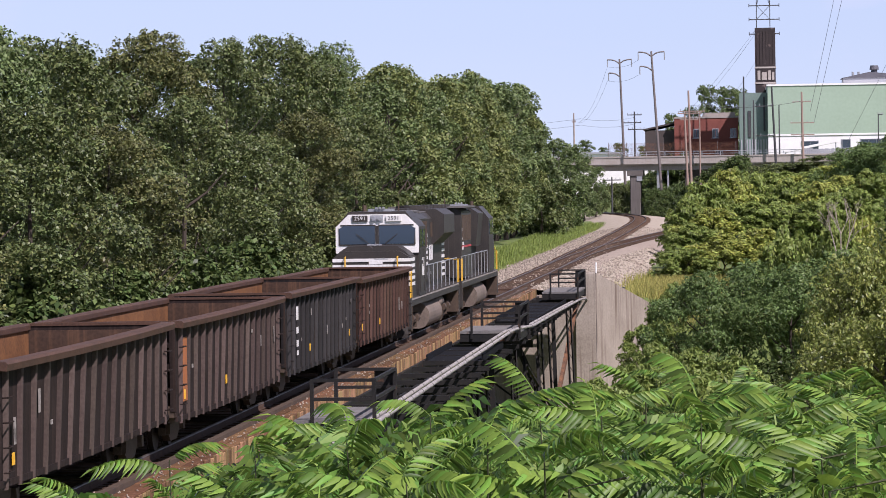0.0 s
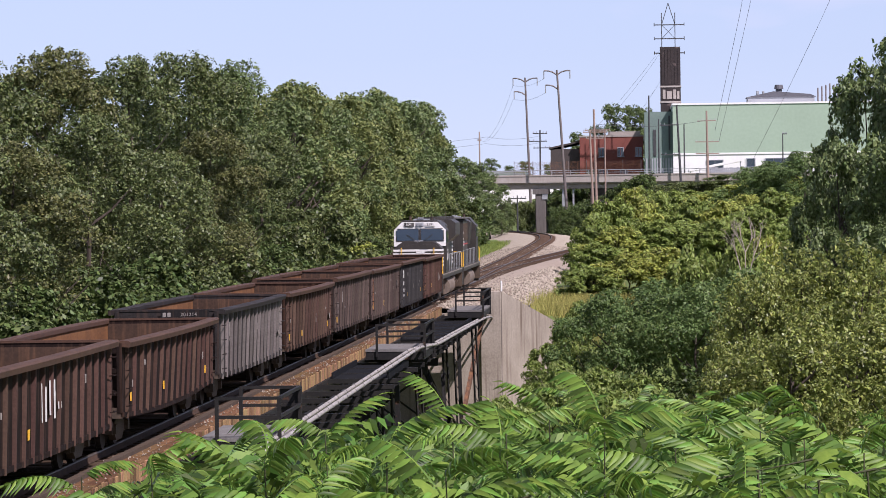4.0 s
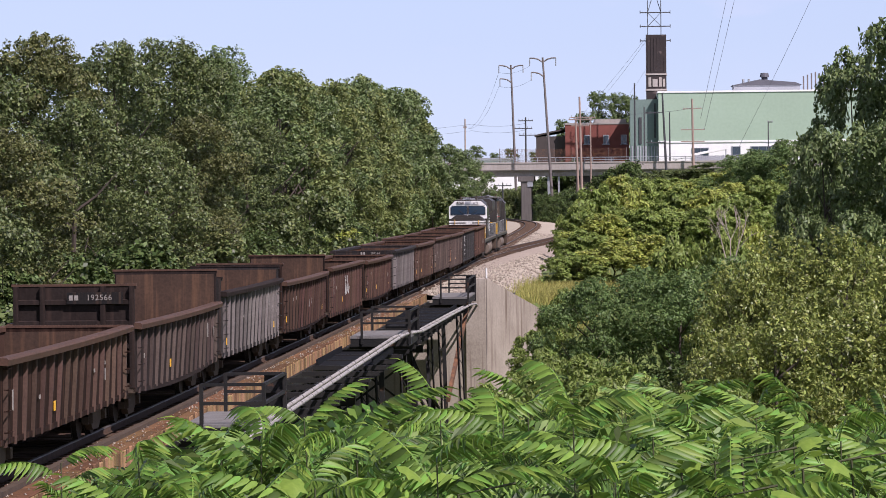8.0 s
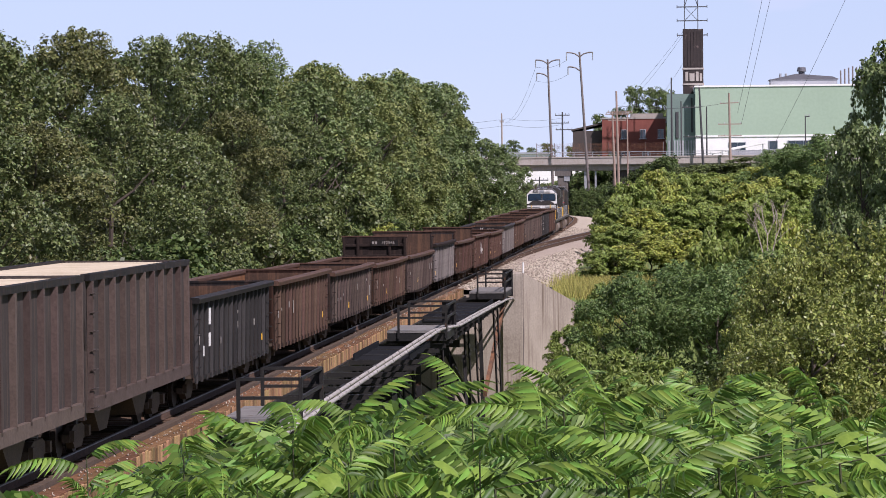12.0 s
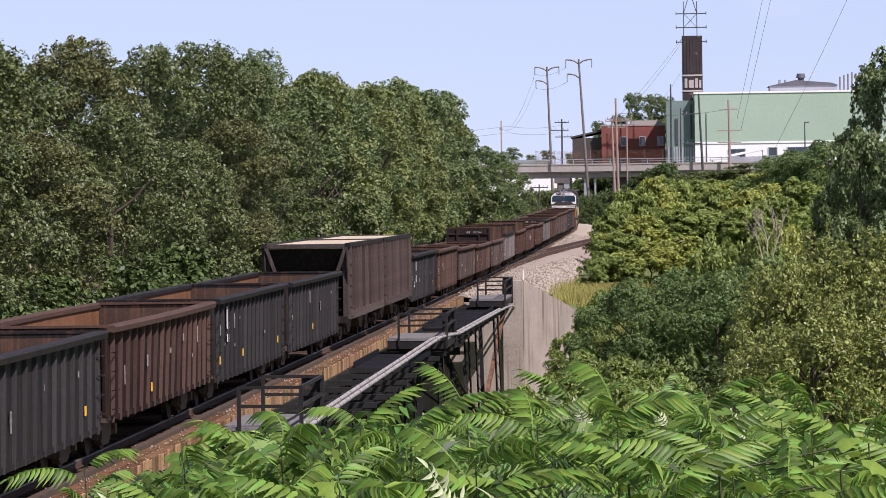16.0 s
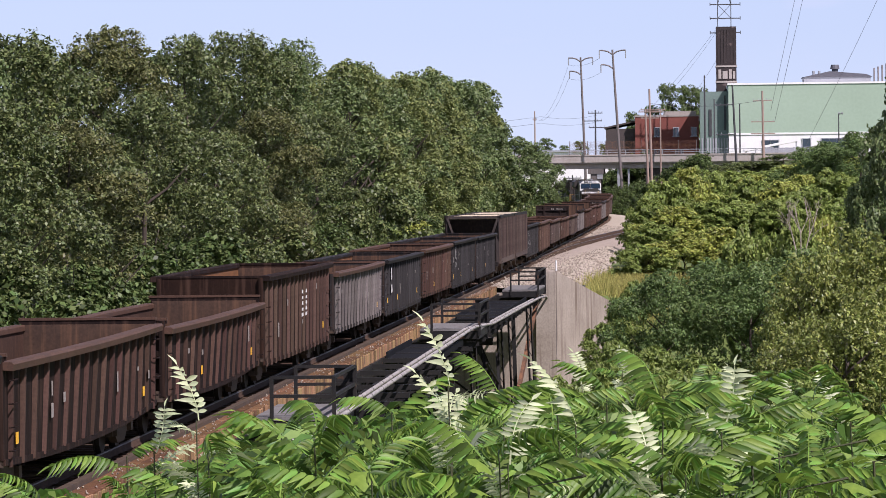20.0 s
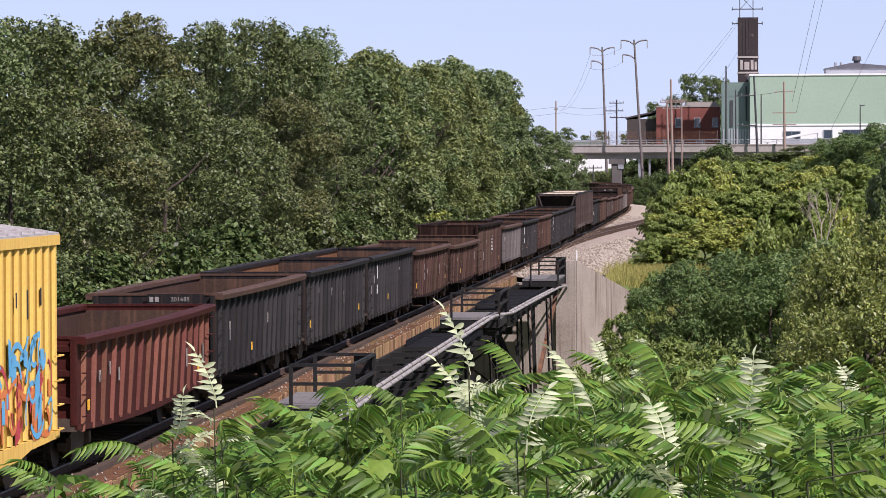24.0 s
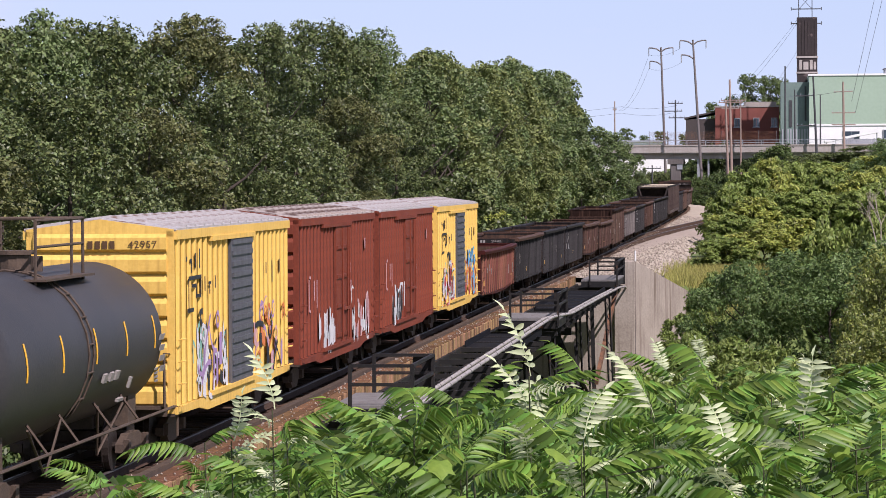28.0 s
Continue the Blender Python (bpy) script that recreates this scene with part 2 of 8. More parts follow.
    "white_wall": material("white_painted_wall", (0.80, 0.79, 0.77), (0.70, 0.69, 0.67), 0.7, scale=0.4, fine=5.0, amount=0.5),
    "grey_wall": material("grey_metal_cladding", (0.34, 0.35, 0.37), (0.27, 0.28, 0.30), 0.6, scale=0.4, fine=5.0, amount=0.5),
    "dark_wall": material("sooty_dark_wall", (0.075, 0.06, 0.055), (0.045, 0.038, 0.036), 0.9, scale=0.4, fine=5.0, amount=0.7),
    "tower_brown": material("sooty_brown_stack_cladding", (0.040, 0.029, 0.027), (0.02, 0.016, 0.016), 0.85, scale=0.5, fine=6, amount=0.8, stain=(0.15, 0.11, 0.10)),
    "bark": material("grey_brown_bark", (0.075, 0.058, 0.044), (0.045, 0.035, 0.027), 0.95, scale=2, fine=15, stretch=(3, 3, 0.6)),
    "dead_wood": material("bleached_dead_wood", (0.42, 0.36, 0.30), (0.28, 0.23, 0.19), 0.9, scale=3, fine=20),
    "leaf_oak": material("dull_green_foliage", (0.135, 0.172, 0.052), (0.075, 0.102, 0.034), 0.48, scale=0.25, fine=2.0, amount=0.8, bump=0, island=0.6, through_light=0.24, spec=0.4),
    "leaf_maple": material("mid_green_foliage", (0.15, 0.205, 0.07), (0.10, 0.145, 0.048), 0.5, scale=0.3, fine=2.0, amount=0.8, bump=0, island=0.45, through_light=0.25, spec=0.4),
    "leaf_oak_b": material("brownish_green_foliage", (0.155, 0.168, 0.055), (0.09, 0.105, 0.036), 0.48, scale=0.3, fine=2.0, amount=0.8, bump=0, island=0.6, through_light=0.28, spec=0.35),
    # far-row haze put into a lighter yellow-green leaf colour
    "leaf_far": material("hazy_yellow_green_foliage", (0.20, 0.235, 0.075), (0.13, 0.165, 0.052), 0.5, scale=0.25, fine=2.0, amount=0.8, bump=0, island=0.45, through_light=0.28, spec=0.3),
    "leaf_bright": material("fresh_green_foliage", (0.24, 0.31, 0.075), (0.15, 0.21, 0.045), 0.5, scale=0.3, fine=2.0, amount=0.8, bump=0, island=0.4, through_light=0.32, spec=0.35),
    "leaf_yellow": material("yellow_green_foliage", (0.36, 0.40, 0.085), (0.22, 0.27, 0.06), 0.5, scale=0.4, fine=2.0, amount=0.8, bump=0, island=0.55, through_light=0.32, spec=0.35),
    "leaf_olive": material("olive_green_foliage", (0.26, 0.30, 0.07), (0.15, 0.19, 0.045), 0.45, scale=0.4, fine=3.0, amount=0.8, bump=0, island=0.5, through_light=0.3, spec=0.45),
    "leaf_dark": material("deep_green_foliage", (0.15, 0.225, 0.07), (0.10, 0.16, 0.048), 0.5, scale=0.3, fine=2.0, amount=0.8, bump=0, island=0.45, through_light=0.32, spec=0.3),
    # undergrowth shade put into a darker leaf green
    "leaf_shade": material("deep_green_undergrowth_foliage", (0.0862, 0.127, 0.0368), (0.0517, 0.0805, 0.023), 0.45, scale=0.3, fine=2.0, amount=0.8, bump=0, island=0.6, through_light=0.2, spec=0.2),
    "sumac": material("fresh_sumac_leaflet", (0.13, 0.23, 0.038), (0.055, 0.12, 0.02), 0.48, scale=1.5, fine=12.0, amount=0.9, bump=0, island=0.7, through_light=0.32, spec=0.35),
    "sumac_young": material("young_yellow_green_leaflet", (0.165, 0.275, 0.042), (0.08, 0.16, 0.025), 0.48, scale=1.5, fine=12.0, amount=0.9, bump=0, island=0.6, through_light=0.34, spec=0.35),
    "sumac_pale": material("pale_leaflet_underside", (0.60, 0.63, 0.40), (0.36, 0.44, 0.20), 0.5, scale=1.5, fine=12.0, amount=0.8, bump=0, island=0.25, through_light=0.35, spec=0.35),
    "vine": material("yellow_green_vine_leaf", (0.24, 0.34, 0.05), (0.13, 0.22, 0.03), 0.5, scale=6, fine=30, amount=0.9, bump=0.1, through_light=0.35, spec=0.35),
    # pier shade under the road put into a darker concrete colour
    "shaded_concrete": material("soot_darkened_concrete", (0.15, 0.135, 0.125), (0.09, 0.08, 0.075), 0.9, scale=0.4, fine=6, amount=0.9, streak=0.5, stain=(0.06, 0.052, 0.048), spec=0.12),
    "stem": material("reddish_green_stem", (0.06, 0.055, 0.022), (0.04, 0.05, 0.018), 0.7, scale=5, fine=30),
    "grass": material("summer_grass", (0.12, 0.165, 0.035), (0.085, 0.115, 0.028), 0.9, scale=0.2, fine=3.0, amount=0.9, bump=0.4, stain=(0.17, 0.14, 0.06)),
    "dry_grass": material("dry_yellow_weeds", (0.40, 0.37, 0.10), (0.26, 0.26, 0.075), 0.9, scale=0.5, fine=4.0, amount=0.9, bump=0, island=0.4, through_light=0.3),
    "tank": material("black_tank_paint", (0.028, 0.028, 0.031), (0.042, 0.039, 0.038), 0.5, scale=0.8, fine=15, amount=0.6, spec=0.25),
    "orange_patch": material("orange_paint_patch", (0.38, 0.12, 0.03), (0.22, 0.08, 0.03), 0.7, scale=6, fine=30, amount=0.9),
    "sheet_yellow": material("reflective_yellow_strip", (0.85, 0.47, 0.03), (0.72, 0.38, 0.03), 0.4, scale=6, fine=30),
    "dark_door": material("dark_grey_door", (0.085, 0.085, 0.095), (0.06, 0.06, 0.065), 0.55, scale=2, fine=20, amount=0.7, streak=0.4, stain=(0.2, 0.2, 0.2)),
    # shade between boxcar ribs put into darker side-sheet colours
    "yellow_shaded": material("grimy_yellow_side_sheet", (0.46, 0.26, 0.035), (0.33, 0.18, 0.03), 0.7, scale=1.0, fine=15, amount=0.7, spec=0.12, streak=0.4, stain=(0.2, 0.1, 0.03)),
    "red_shaded": material("grimy_red_side_sheet", (0.10, 0.024, 0.016), (0.06, 0.017, 0.013), 0.75, scale=1.0, fine=15, amount=0.7, spec=0.1, streak=0.4, stain=(0.05, 0.018, 0.014)),
    "chalk": material("dull_chalk_white_marking", (0.34, 0.31, 0.28), (0.17, 0.15, 0.135), 0.8, scale=5, fine=30, amount=0.9, spec=0.1),
    "hopper_grey": material("dusty_dark_grey_hopper_paint", (0.055, 0.046, 0.043), (0.034, 0.028, 0.026), 0.85, scale=1.2, fine=18, amount=0.8, spec=0.1, streak=0.45, stain=(0.14, 0.10, 0.075)),
    "cargo": material("pale_tan_covering", (0.58, 0.50, 0.36), (0.33, 0.26, 0.17), 0.9, scale=0.8, fine=8, amount=0.8),
    "wire": material("cable_black", (0.05, 0.05, 0.055), None, 0.6, bump=0),
}


# rib light put into paint: paler scraped copies of each side colour, for posts
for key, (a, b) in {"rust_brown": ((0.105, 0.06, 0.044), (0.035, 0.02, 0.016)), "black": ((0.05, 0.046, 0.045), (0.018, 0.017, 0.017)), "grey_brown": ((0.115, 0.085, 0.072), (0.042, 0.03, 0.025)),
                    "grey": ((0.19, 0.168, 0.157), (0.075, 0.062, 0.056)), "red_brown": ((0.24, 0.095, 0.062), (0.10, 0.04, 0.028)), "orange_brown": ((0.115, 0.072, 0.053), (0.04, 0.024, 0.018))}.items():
    M[key + "_worn_lit"] = material("scraped_" + key + "_steel", a, b, 0.8, scale=1.5, fine=16, amount=1.2, spec=0.12, streak=0.4, stain=b, random_part=0.3)


def glass_material(name, tint, rough=0.08):
    m = bpy.data.materials.new(name)
    m.use_nodes = True
    b = m.node_tree.nodes["Principled BSDF"]
    b.inputs["Base Color"].default_value = (*tint, 1)
    b.inputs["Roughness"].default_value, b.inputs["Specular IOR Level"].default_value = rough, 0.8
    return m


M["glass"] = glass_material("dark_window_glass", (0.03, 0.045, 0.06))
M["glass_blue"] = glass_material("cab_window_glass", (0.02, 0.036, 0.06), 0.05)

# ---- mesh helpers ----


def empty(name, m=None):
    ob = new(name)
    ob.empty_display_size = 0.3
    if m is not None:
        ob.matrix_world = m
    return ob


def finish(name, bm, mat, smooth=False):
    me = bpy.data.meshes.new(name)
    bm.to_mesh(me)
    bm.free()
    me.materials.append(mat)
    if smooth:
        me.shade_smooth()
    return me


def part(name, bm, mat, parent=None, label="", smooth=False):
    ob = new(name, finish(name, bm, mat, smooth))
    if parent is not None:
        ob.parent = parent
    return tagged(ob, label=label)


def again(ob, m, parent=None, name=None):
    """Another object on the same mesh."""
    o = new(name or ob.name.split(".")[0], ob.data)
    o.parent = parent if parent is not None else ob.parent
    o.matrix_local = m
    return o


def shift(x, y, z):
    return Matrix.Translation((x, y, z))


def box(bm, c, s, rot=None, bevel=0.0):
    """A block with centre c and size s."""
    m = Matrix.Translation(c)
    if rot is not None:
        m = m @ rot
    r = bmesh.ops.create_cube(bm, size=1.0, matrix=m @ Matrix.Diagonal((*s, 1)))
    if bevel:
        edges = {e for v in r["verts"] for e in v.link_edges}
        bmesh.ops.bevel(bm, geom=list(edges), offset=bevel, segments=1, affect="EDGES")
    return bm


def span(bm, lo, hi, bevel=0.0):
    """A block from one corner to the other."""
    return box(bm, [(a + b) / 2 for a, b in zip(lo, hi)], [abs(b - a) for a, b in zip(lo, hi)], None, bevel)


def rod(bm, a, b, r, seg=8, r2=None):
    a, b = Vector(a), Vector(b)
    d = b - a
    m = Matrix.Translation((a + b) / 2) @ d.to_track_quat("Z", "Y").to_matrix().to_4x4()
    bmesh.ops.create_cone(bm, cap_ends=True, segments=seg, radius1=r, radius2=r if r2 is None else r2, depth=d.length, matrix=m)
    return bm


def loft(bm, rings):
    """A closed skin through rings of points, with both ends capped."""
    vs = [[bm.verts.new(p) for p in ring] for ring in rings]
    n = len(vs[0])
    for a, b in zip(vs, vs[1:]):
        for i in range(n):
            bm.faces.new((a[i], a[(i + 1) % n], b[(i + 1) % n], b[i]))
    bm.faces.new(vs[0][::-1])
    bm.faces.new(vs[-1])
    return bm


def rods(bm, pts, r, seg=6):
    """A round bar bent through the points."""
    pts = [Vector(p) for p in pts]
    rings = []
    ref = None
    for i, p in enumerate(pts):
        d = (pts[min(i + 1, len(pts) - 1)] - pts[max(i - 1, 0)]).normalized()
        if ref is None:
            ref = d.orthogonal().normalized()
        u = (ref - d * ref.dot(d)).normalized()
        ref = u
        v = d.cross(u)
        rings.append([p + (u * math.cos(6.28319 * k / seg) + v * math.sin(6.28319 * k / seg)) * r for k in range(seg)])
    return loft(bm, rings)


def bar(bm, a, b, w, h):
    """A flat bar of width w and height h between two points."""
    a, b = Vector(a), Vector(b)
    d = b - a
    m = Matrix.Translation((a + b) / 2) @ d.to_track_quat("Y", "Z").to_matrix().to_4x4()
    bmesh.ops.create_cube(bm, size=1.0, matrix=m @ Matrix.Diagonal((w, d.length, h, 1)))
    return bm


def hull(bm, section, y0, y1):
    """A closed section of (x, z) points drawn out along y."""
    a = [bm.verts.new((x, y0, z)) for x, z in section]
    b = [bm.verts.new((x, y1, z)) for x, z in section]
    n = len(section)
    bm.faces.new(a)
    bm.faces.new(b[::-1])
    for i in range(n):
        bm.faces.new((a[i], b[i], b[(i + 1) % n], a[(i + 1) % n]))
    bmesh.ops.recalc_face_normals(bm, faces=bm.faces)
    return bm


def sideways(bm, section, x0, x1):
    """A closed section of (y, z) points drawn out along x."""
    a = [bm.verts.new((x0, y, z)) for y, z in section]
    b = [bm.verts.new((x1, y, z)) for y, z in section]
    n = len(section)
    bm.faces.new(a)
    bm.faces.new(b[::-1])
    for i in range(n):
        bm.faces.new((a[i], b[i], b[(i + 1) % n], a[(i + 1) % n]))
    bmesh.ops.recalc_face_normals(bm, faces=bm.faces)
    return bm


def words(name, text, size, mat, parent, m, label=""):
    """Raised lettering in the built-in font, as a mesh part."""
    cu = bpy.data.curves.new(name, "FONT")
    cu.body, cu.size, cu.extrude, cu.align_x, cu.align_y, cu.space_character = text, size, 0.004, "CENTER", "CENTER", 1.1
    tmp = bpy.data.objects.new(name, cu)
    scene.collection.objects.link(tmp)
    me = bpy.data.meshes.new_from_object(tmp.evaluated_get(bpy.context.evaluated_depsgraph_get()))
    bpy.data.objects.remove(tmp)
    me.materials.append(mat)
    ob = new(name, me)
    ob.parent = parent
    ob.matrix_local = m
    return tagged(ob, label=label)


FACE_BACK = Matrix.Rotation(radians(90), 4, "X")                       # letters that face -y
FACE_RIGHT = Matrix.Rotation(radians(90), 4, "Z") @ FACE_BACK           # letters that face +x


def from_arrays(name, verts, faces, mat):
    me = bpy.data.meshes.new(name)
    verts = np.asarray(verts, dtype=np.float32)
    faces = np.asarray(faces, dtype=np.int32)
    me.vertices.add(len(verts))
    me.vertices.foreach_set("co", verts.ravel())
    k = faces.shape[1]
    me.loops.add(faces.size)
    me.loops.foreach_set("vertex_index", faces.ravel())
    me.polygons.add(len(faces))
    me.polygons.foreach_set("loop_start", np.arange(len(faces), dtype=np.int32) * k)
    me.update(calc_edges=True)
    me.materials.append(mat)
    return me


def smooth01(a, b, x):
    t = max(0.0, min(1.0, (x - a) / (b - a)))
    return t * t * (3 - 2 * t)
# ---- the line: a straight bridge, then a climb and a bend to the left under a road ----
LINE = [(-200, 0, 0), (0, 0, 0), (60, 0, 0), (126, 0.05, 0), (184, 0.18, 0), (241, 0.33, 0.06), (278, 0.5, 0.3), (334, 0.82, 0.6),
        (400, 1.1, 1.03), (444, 0.98, 1.35), (472, 0.1, 1.6), (500, -1.9, 1.66), (519, -4.0, 1.7), (538, -6.5, 1.72),
        (560, -9.9, 1.72), (600, -17.5, 1.72), (650, -29, 1.75), (700, -43, 1.8), (800, -78, 1.9), (900, -120, 2.0)]


def line_at(s):
    """The middle of the track at the running length s."""
    for i in range(len(LINE) - 1):
        if s <= LINE[i + 1][0] or i == len(LINE) - 2:
            break
    p0, p1, p2, p3 = (LINE[max(0, min(len(LINE) - 1, k))] for k in (i - 1, i, i + 1, i + 2))
    h = p2[0] - p1[0]
    u = (s - p1[0]) / h
    out = []
    for k in (1, 2):
        m1 = (p2[k] - p0[k]) / (p2[0] - p0[0] or 1) * h
        m2 = (p3[k] - p1[k]) / (p3[0] - p1[0] or 1) * h
        out.append((2 * u**3 - 3 * u**2 + 1) * p1[k] + (u**3 - 2 * u**2 + u) * m1 + (-2 * u**3 + 3 * u**2) * p2[k] + (u**3 - u**2) * m2)
    return Vector((out[0], s, out[1]))


def siding_at(s):
    """The second track, which leaves the line to the right."""
    d = s - 232
    return line_at(s) + Vector((0.00028 * d * d if d < 110 else 3.39 + 0.0616 * (d - 110), 0, 0))


ABUT_Y = 194.0


def ground_z(x, y):
    c = line_at(min(max(y, 0), 900))
    dx = x - c.x
    z = c.z - 1.0
    z += 8.4 * smooth01(10, 34, dx) * smooth01(230, 520, y)
    z += 1.2 * smooth01(8, 14, dx) * smooth01(225, 260, y) * (1 - smooth01(250, 330, y))
    if y > 540:
        street = smooth01(566, 574, y) * smooth01(7, 12, x) + smooth01(720, 760, y)
        z += (9.2 - z) * min(1.0, street)
    z = min(z, 9.2)
    edge = ABUT_Y + 0.9 + 2.15 * min(max(0.0, x - 5.3), 4.2) + 3.0 * max(0.0, x - 9.5)
    wide = 1.2 + 4.0 * smooth01(7.5, 13, x) + 30 * smooth01(-5, -12, x) + 18 * smooth01(11, 22, x)
    v = 1 - smooth01(edge, edge + wide, y)
    low = -6.8 + 3.8 * smooth01(-6, -14, x)
    z = z * (1 - v) + low * v
    bank = (1 - smooth01(28, 60, y)) * smooth01(3.5, 9, x)
    z = z * (1 - bank) + 2.6 * bank
    z += 0.12 * math.sin(x * 0.9 + y * 0.23) * math.cos(y * 0.31 - x * 0.2) * smooth01(3.5, 6, abs(dx))
    return z


def make_ground():
    xs = [-2500, -900, -400, -200, -120] + [-80 + 4 * i for i in range(15)] + [-20 + 1.0 * i for i in range(61)] + [44 + 4 * i for i in range(12)] + [120, 200, 400, 900, 2500]
    ys = [-300, -100, -40] + [4.0 * i for i in range(0, 40)] + [160 + 1.5 * i for i in range(50)] + [236 + 4.0 * i for i in range(100)] + [660, 740, 850, 1100, 1600, 2600, 4200]
    verts = [(x, y, ground_z(x, y)) for y in ys for x in xs]
    n = len(xs)
    faces = [(j * n + i, j * n + i + 1, (j + 1) * n + i + 1, (j + 1) * n + i) for j in range(len(ys) - 1) for i in range(n - 1)]
    me = from_arrays("ground", verts, faces, M["grass"])
    me.shade_smooth()
    return tagged(new("ground", me), "rough summer grass on banks and valley floor", "ground", kind="structure")


make_ground()

# ---- track past the abutment ----


def ribbon(name, path, s0, s1, step, prof, mat, label, kind="structure", category="track", wall=None):
    """A bed of the section prof (offset, height) drawn along a path."""
    verts, faces = [], []
    k = len(prof)
    rows = int((s1 - s0) / step) + 1
    for j in range(rows):
        s = s0 + (s1 - s0) * j / (rows - 1)
        p, q = path(s - 0.5), path(s + 0.5)
        d = (q - p).normalized()
        side = Vector((d.y, -d.x, 0))
        c = path(s)
        for o, h in prof:
            w = random.uniform(-0.05, 0.05)
            if wall and o > 0:
                o = min(o, wall(s))
            verts.append(c + side * (o + w) + Vector((0, 0, h + 0.4 * w)))
    for j in range(rows - 1):
        for i in range(k - 1):
            a = j * k + i
            faces.append((a, a + 1, a + k + 1, a + k))
    return tagged(new(name, from_arrays(name, verts, faces, mat)), label, category, kind=kind)


ribbon("ballast_bed", line_at, ABUT_Y + 0.5, 760, 1.5, [(-7, -1.3), (-4.2, -0.62), (-2.6, -0.32), (-1.4, -0.17), (0, -0.17), (1.4, -0.17), (2.6, -0.3), (4.6, -0.42), (6.3, -1.1), (7.5, -1.8)],
       M["ballast"], "pale crushed limestone ballast under the track", category="ballast",
       wall=lambda s: 4.6 + max(0.0, s - ABUT_Y - 0.6) / 2.3)
ribbon("rusty_bed", line_at, ABUT_Y + 0.6, 620, 1.5, [(-1.45, -0.172), (-0.7, -0.15), (0, -0.146), (0.7, -0.15), (1.45, -0.172)], M["rust_ballast"], "rust-brown dusty ballast between the rails", category="ballast")
ribbon("rusty_siding_bed", siding_at, 246, 400, 1.5, [(-1.3, -0.185), (-0.7, -0.16), (0.7, -0.16), (1.3, -0.185)], M["rust_ballast"], "rust-brown dusty ballast of the siding", category="ballast")
ribbon("siding_bed", siding_at, 236, 420, 1.5, [(-2.4, -0.30), (-1.4, -0.19), (1.4, -0.19), (2.6, -0.3), (4.8, -1.3)], M["ballast"],
       "pale crushed limestone ballast under the siding", category="ballast")


def rails(path, s0, s1, step, name, label):
    root = tagged(empty(name), label, "railway track", kind="structure")
    for side in (-1, 1):
        for nm, prof, mat in (("rail", [(-0.07, -0.17), (-0.02, -0.13), (-0.035, -0.012), (0.035, -0.012), (0.02, -0.13), (0.07, -0.17)], M["rail"]),
                              ("rail_head", [(-0.037, -0.03), (-0.034, 0.0), (0.034, 0.0), (0.037, -0.03)], M["rail_top"])):
            verts, faces = [], []
            n = int((s1 - s0) / step)
            k = len(prof)
            for j in range(n + 1):
                s = s0 + (s1 - s0) * j / n
                d = (path(s + 0.5) - path(s - 0.5)).normalized()
                e = Vector((d.y, -d.x, 0))
                c = path(s) + e * (0.755 * side)
                for o, h in prof:
                    verts.append(c + e * o + Vector((0, 0, h)))
            for j in range(n):
                for i in range(k - 1):
                    a = j * k + i
                    faces.append((a, a + 1, a + k + 1, a + k))
            ob = new(nm, from_arrays(nm, verts, faces, mat))
            ob.parent = root
    return root


main_track = rails(line_at, 30, 760, 4, "main_track", "worn steel rails of the main line")
siding = rails(siding_at, 234, 420, 4, "siding_track", "rusty steel rails of the siding")


def sleepers(path, s0, s1, gap, root):
    bm = bmesh.new()
    box(bm, (0, 0, 0), (2.6, 0.23, 0.18), bevel=0.015)
    me = finish("sleeper", bm, M["tie"])
    s, i = s0, 0
    verts, faces = [], []
    base = [(v.co.copy()) for v in me.vertices]
    polys = [tuple(p.vertices) for p in me.polygons if len(p.vertices) == 4]
    while s < s1:
        d = (path(s + 0.5) - path(s - 0.5)).normalized()
        a = math.atan2(-d.x, d.y) + random.uniform(-0.02, 0.02)
        m = Matrix.Translation(path(s) + Vector((random.uniform(-0.05, 0.05), 0, -0.222))) @ Matrix.Rotation(a, 4, "Z")
        if i < 150:
            o = new("sleeper", me)
            o.parent = root
            o.matrix_local = m
        else:
            k = len(verts)
            verts += [m @ v for v in base]
            faces += [tuple(x + k for x in f) for f in polys]
        s += gap
        i += 1
    if faces:
        o = tagged(new("far_sleepers", from_arrays("far_sleepers", verts, faces, M["tie"])), kind="stuff")
        o.parent = root


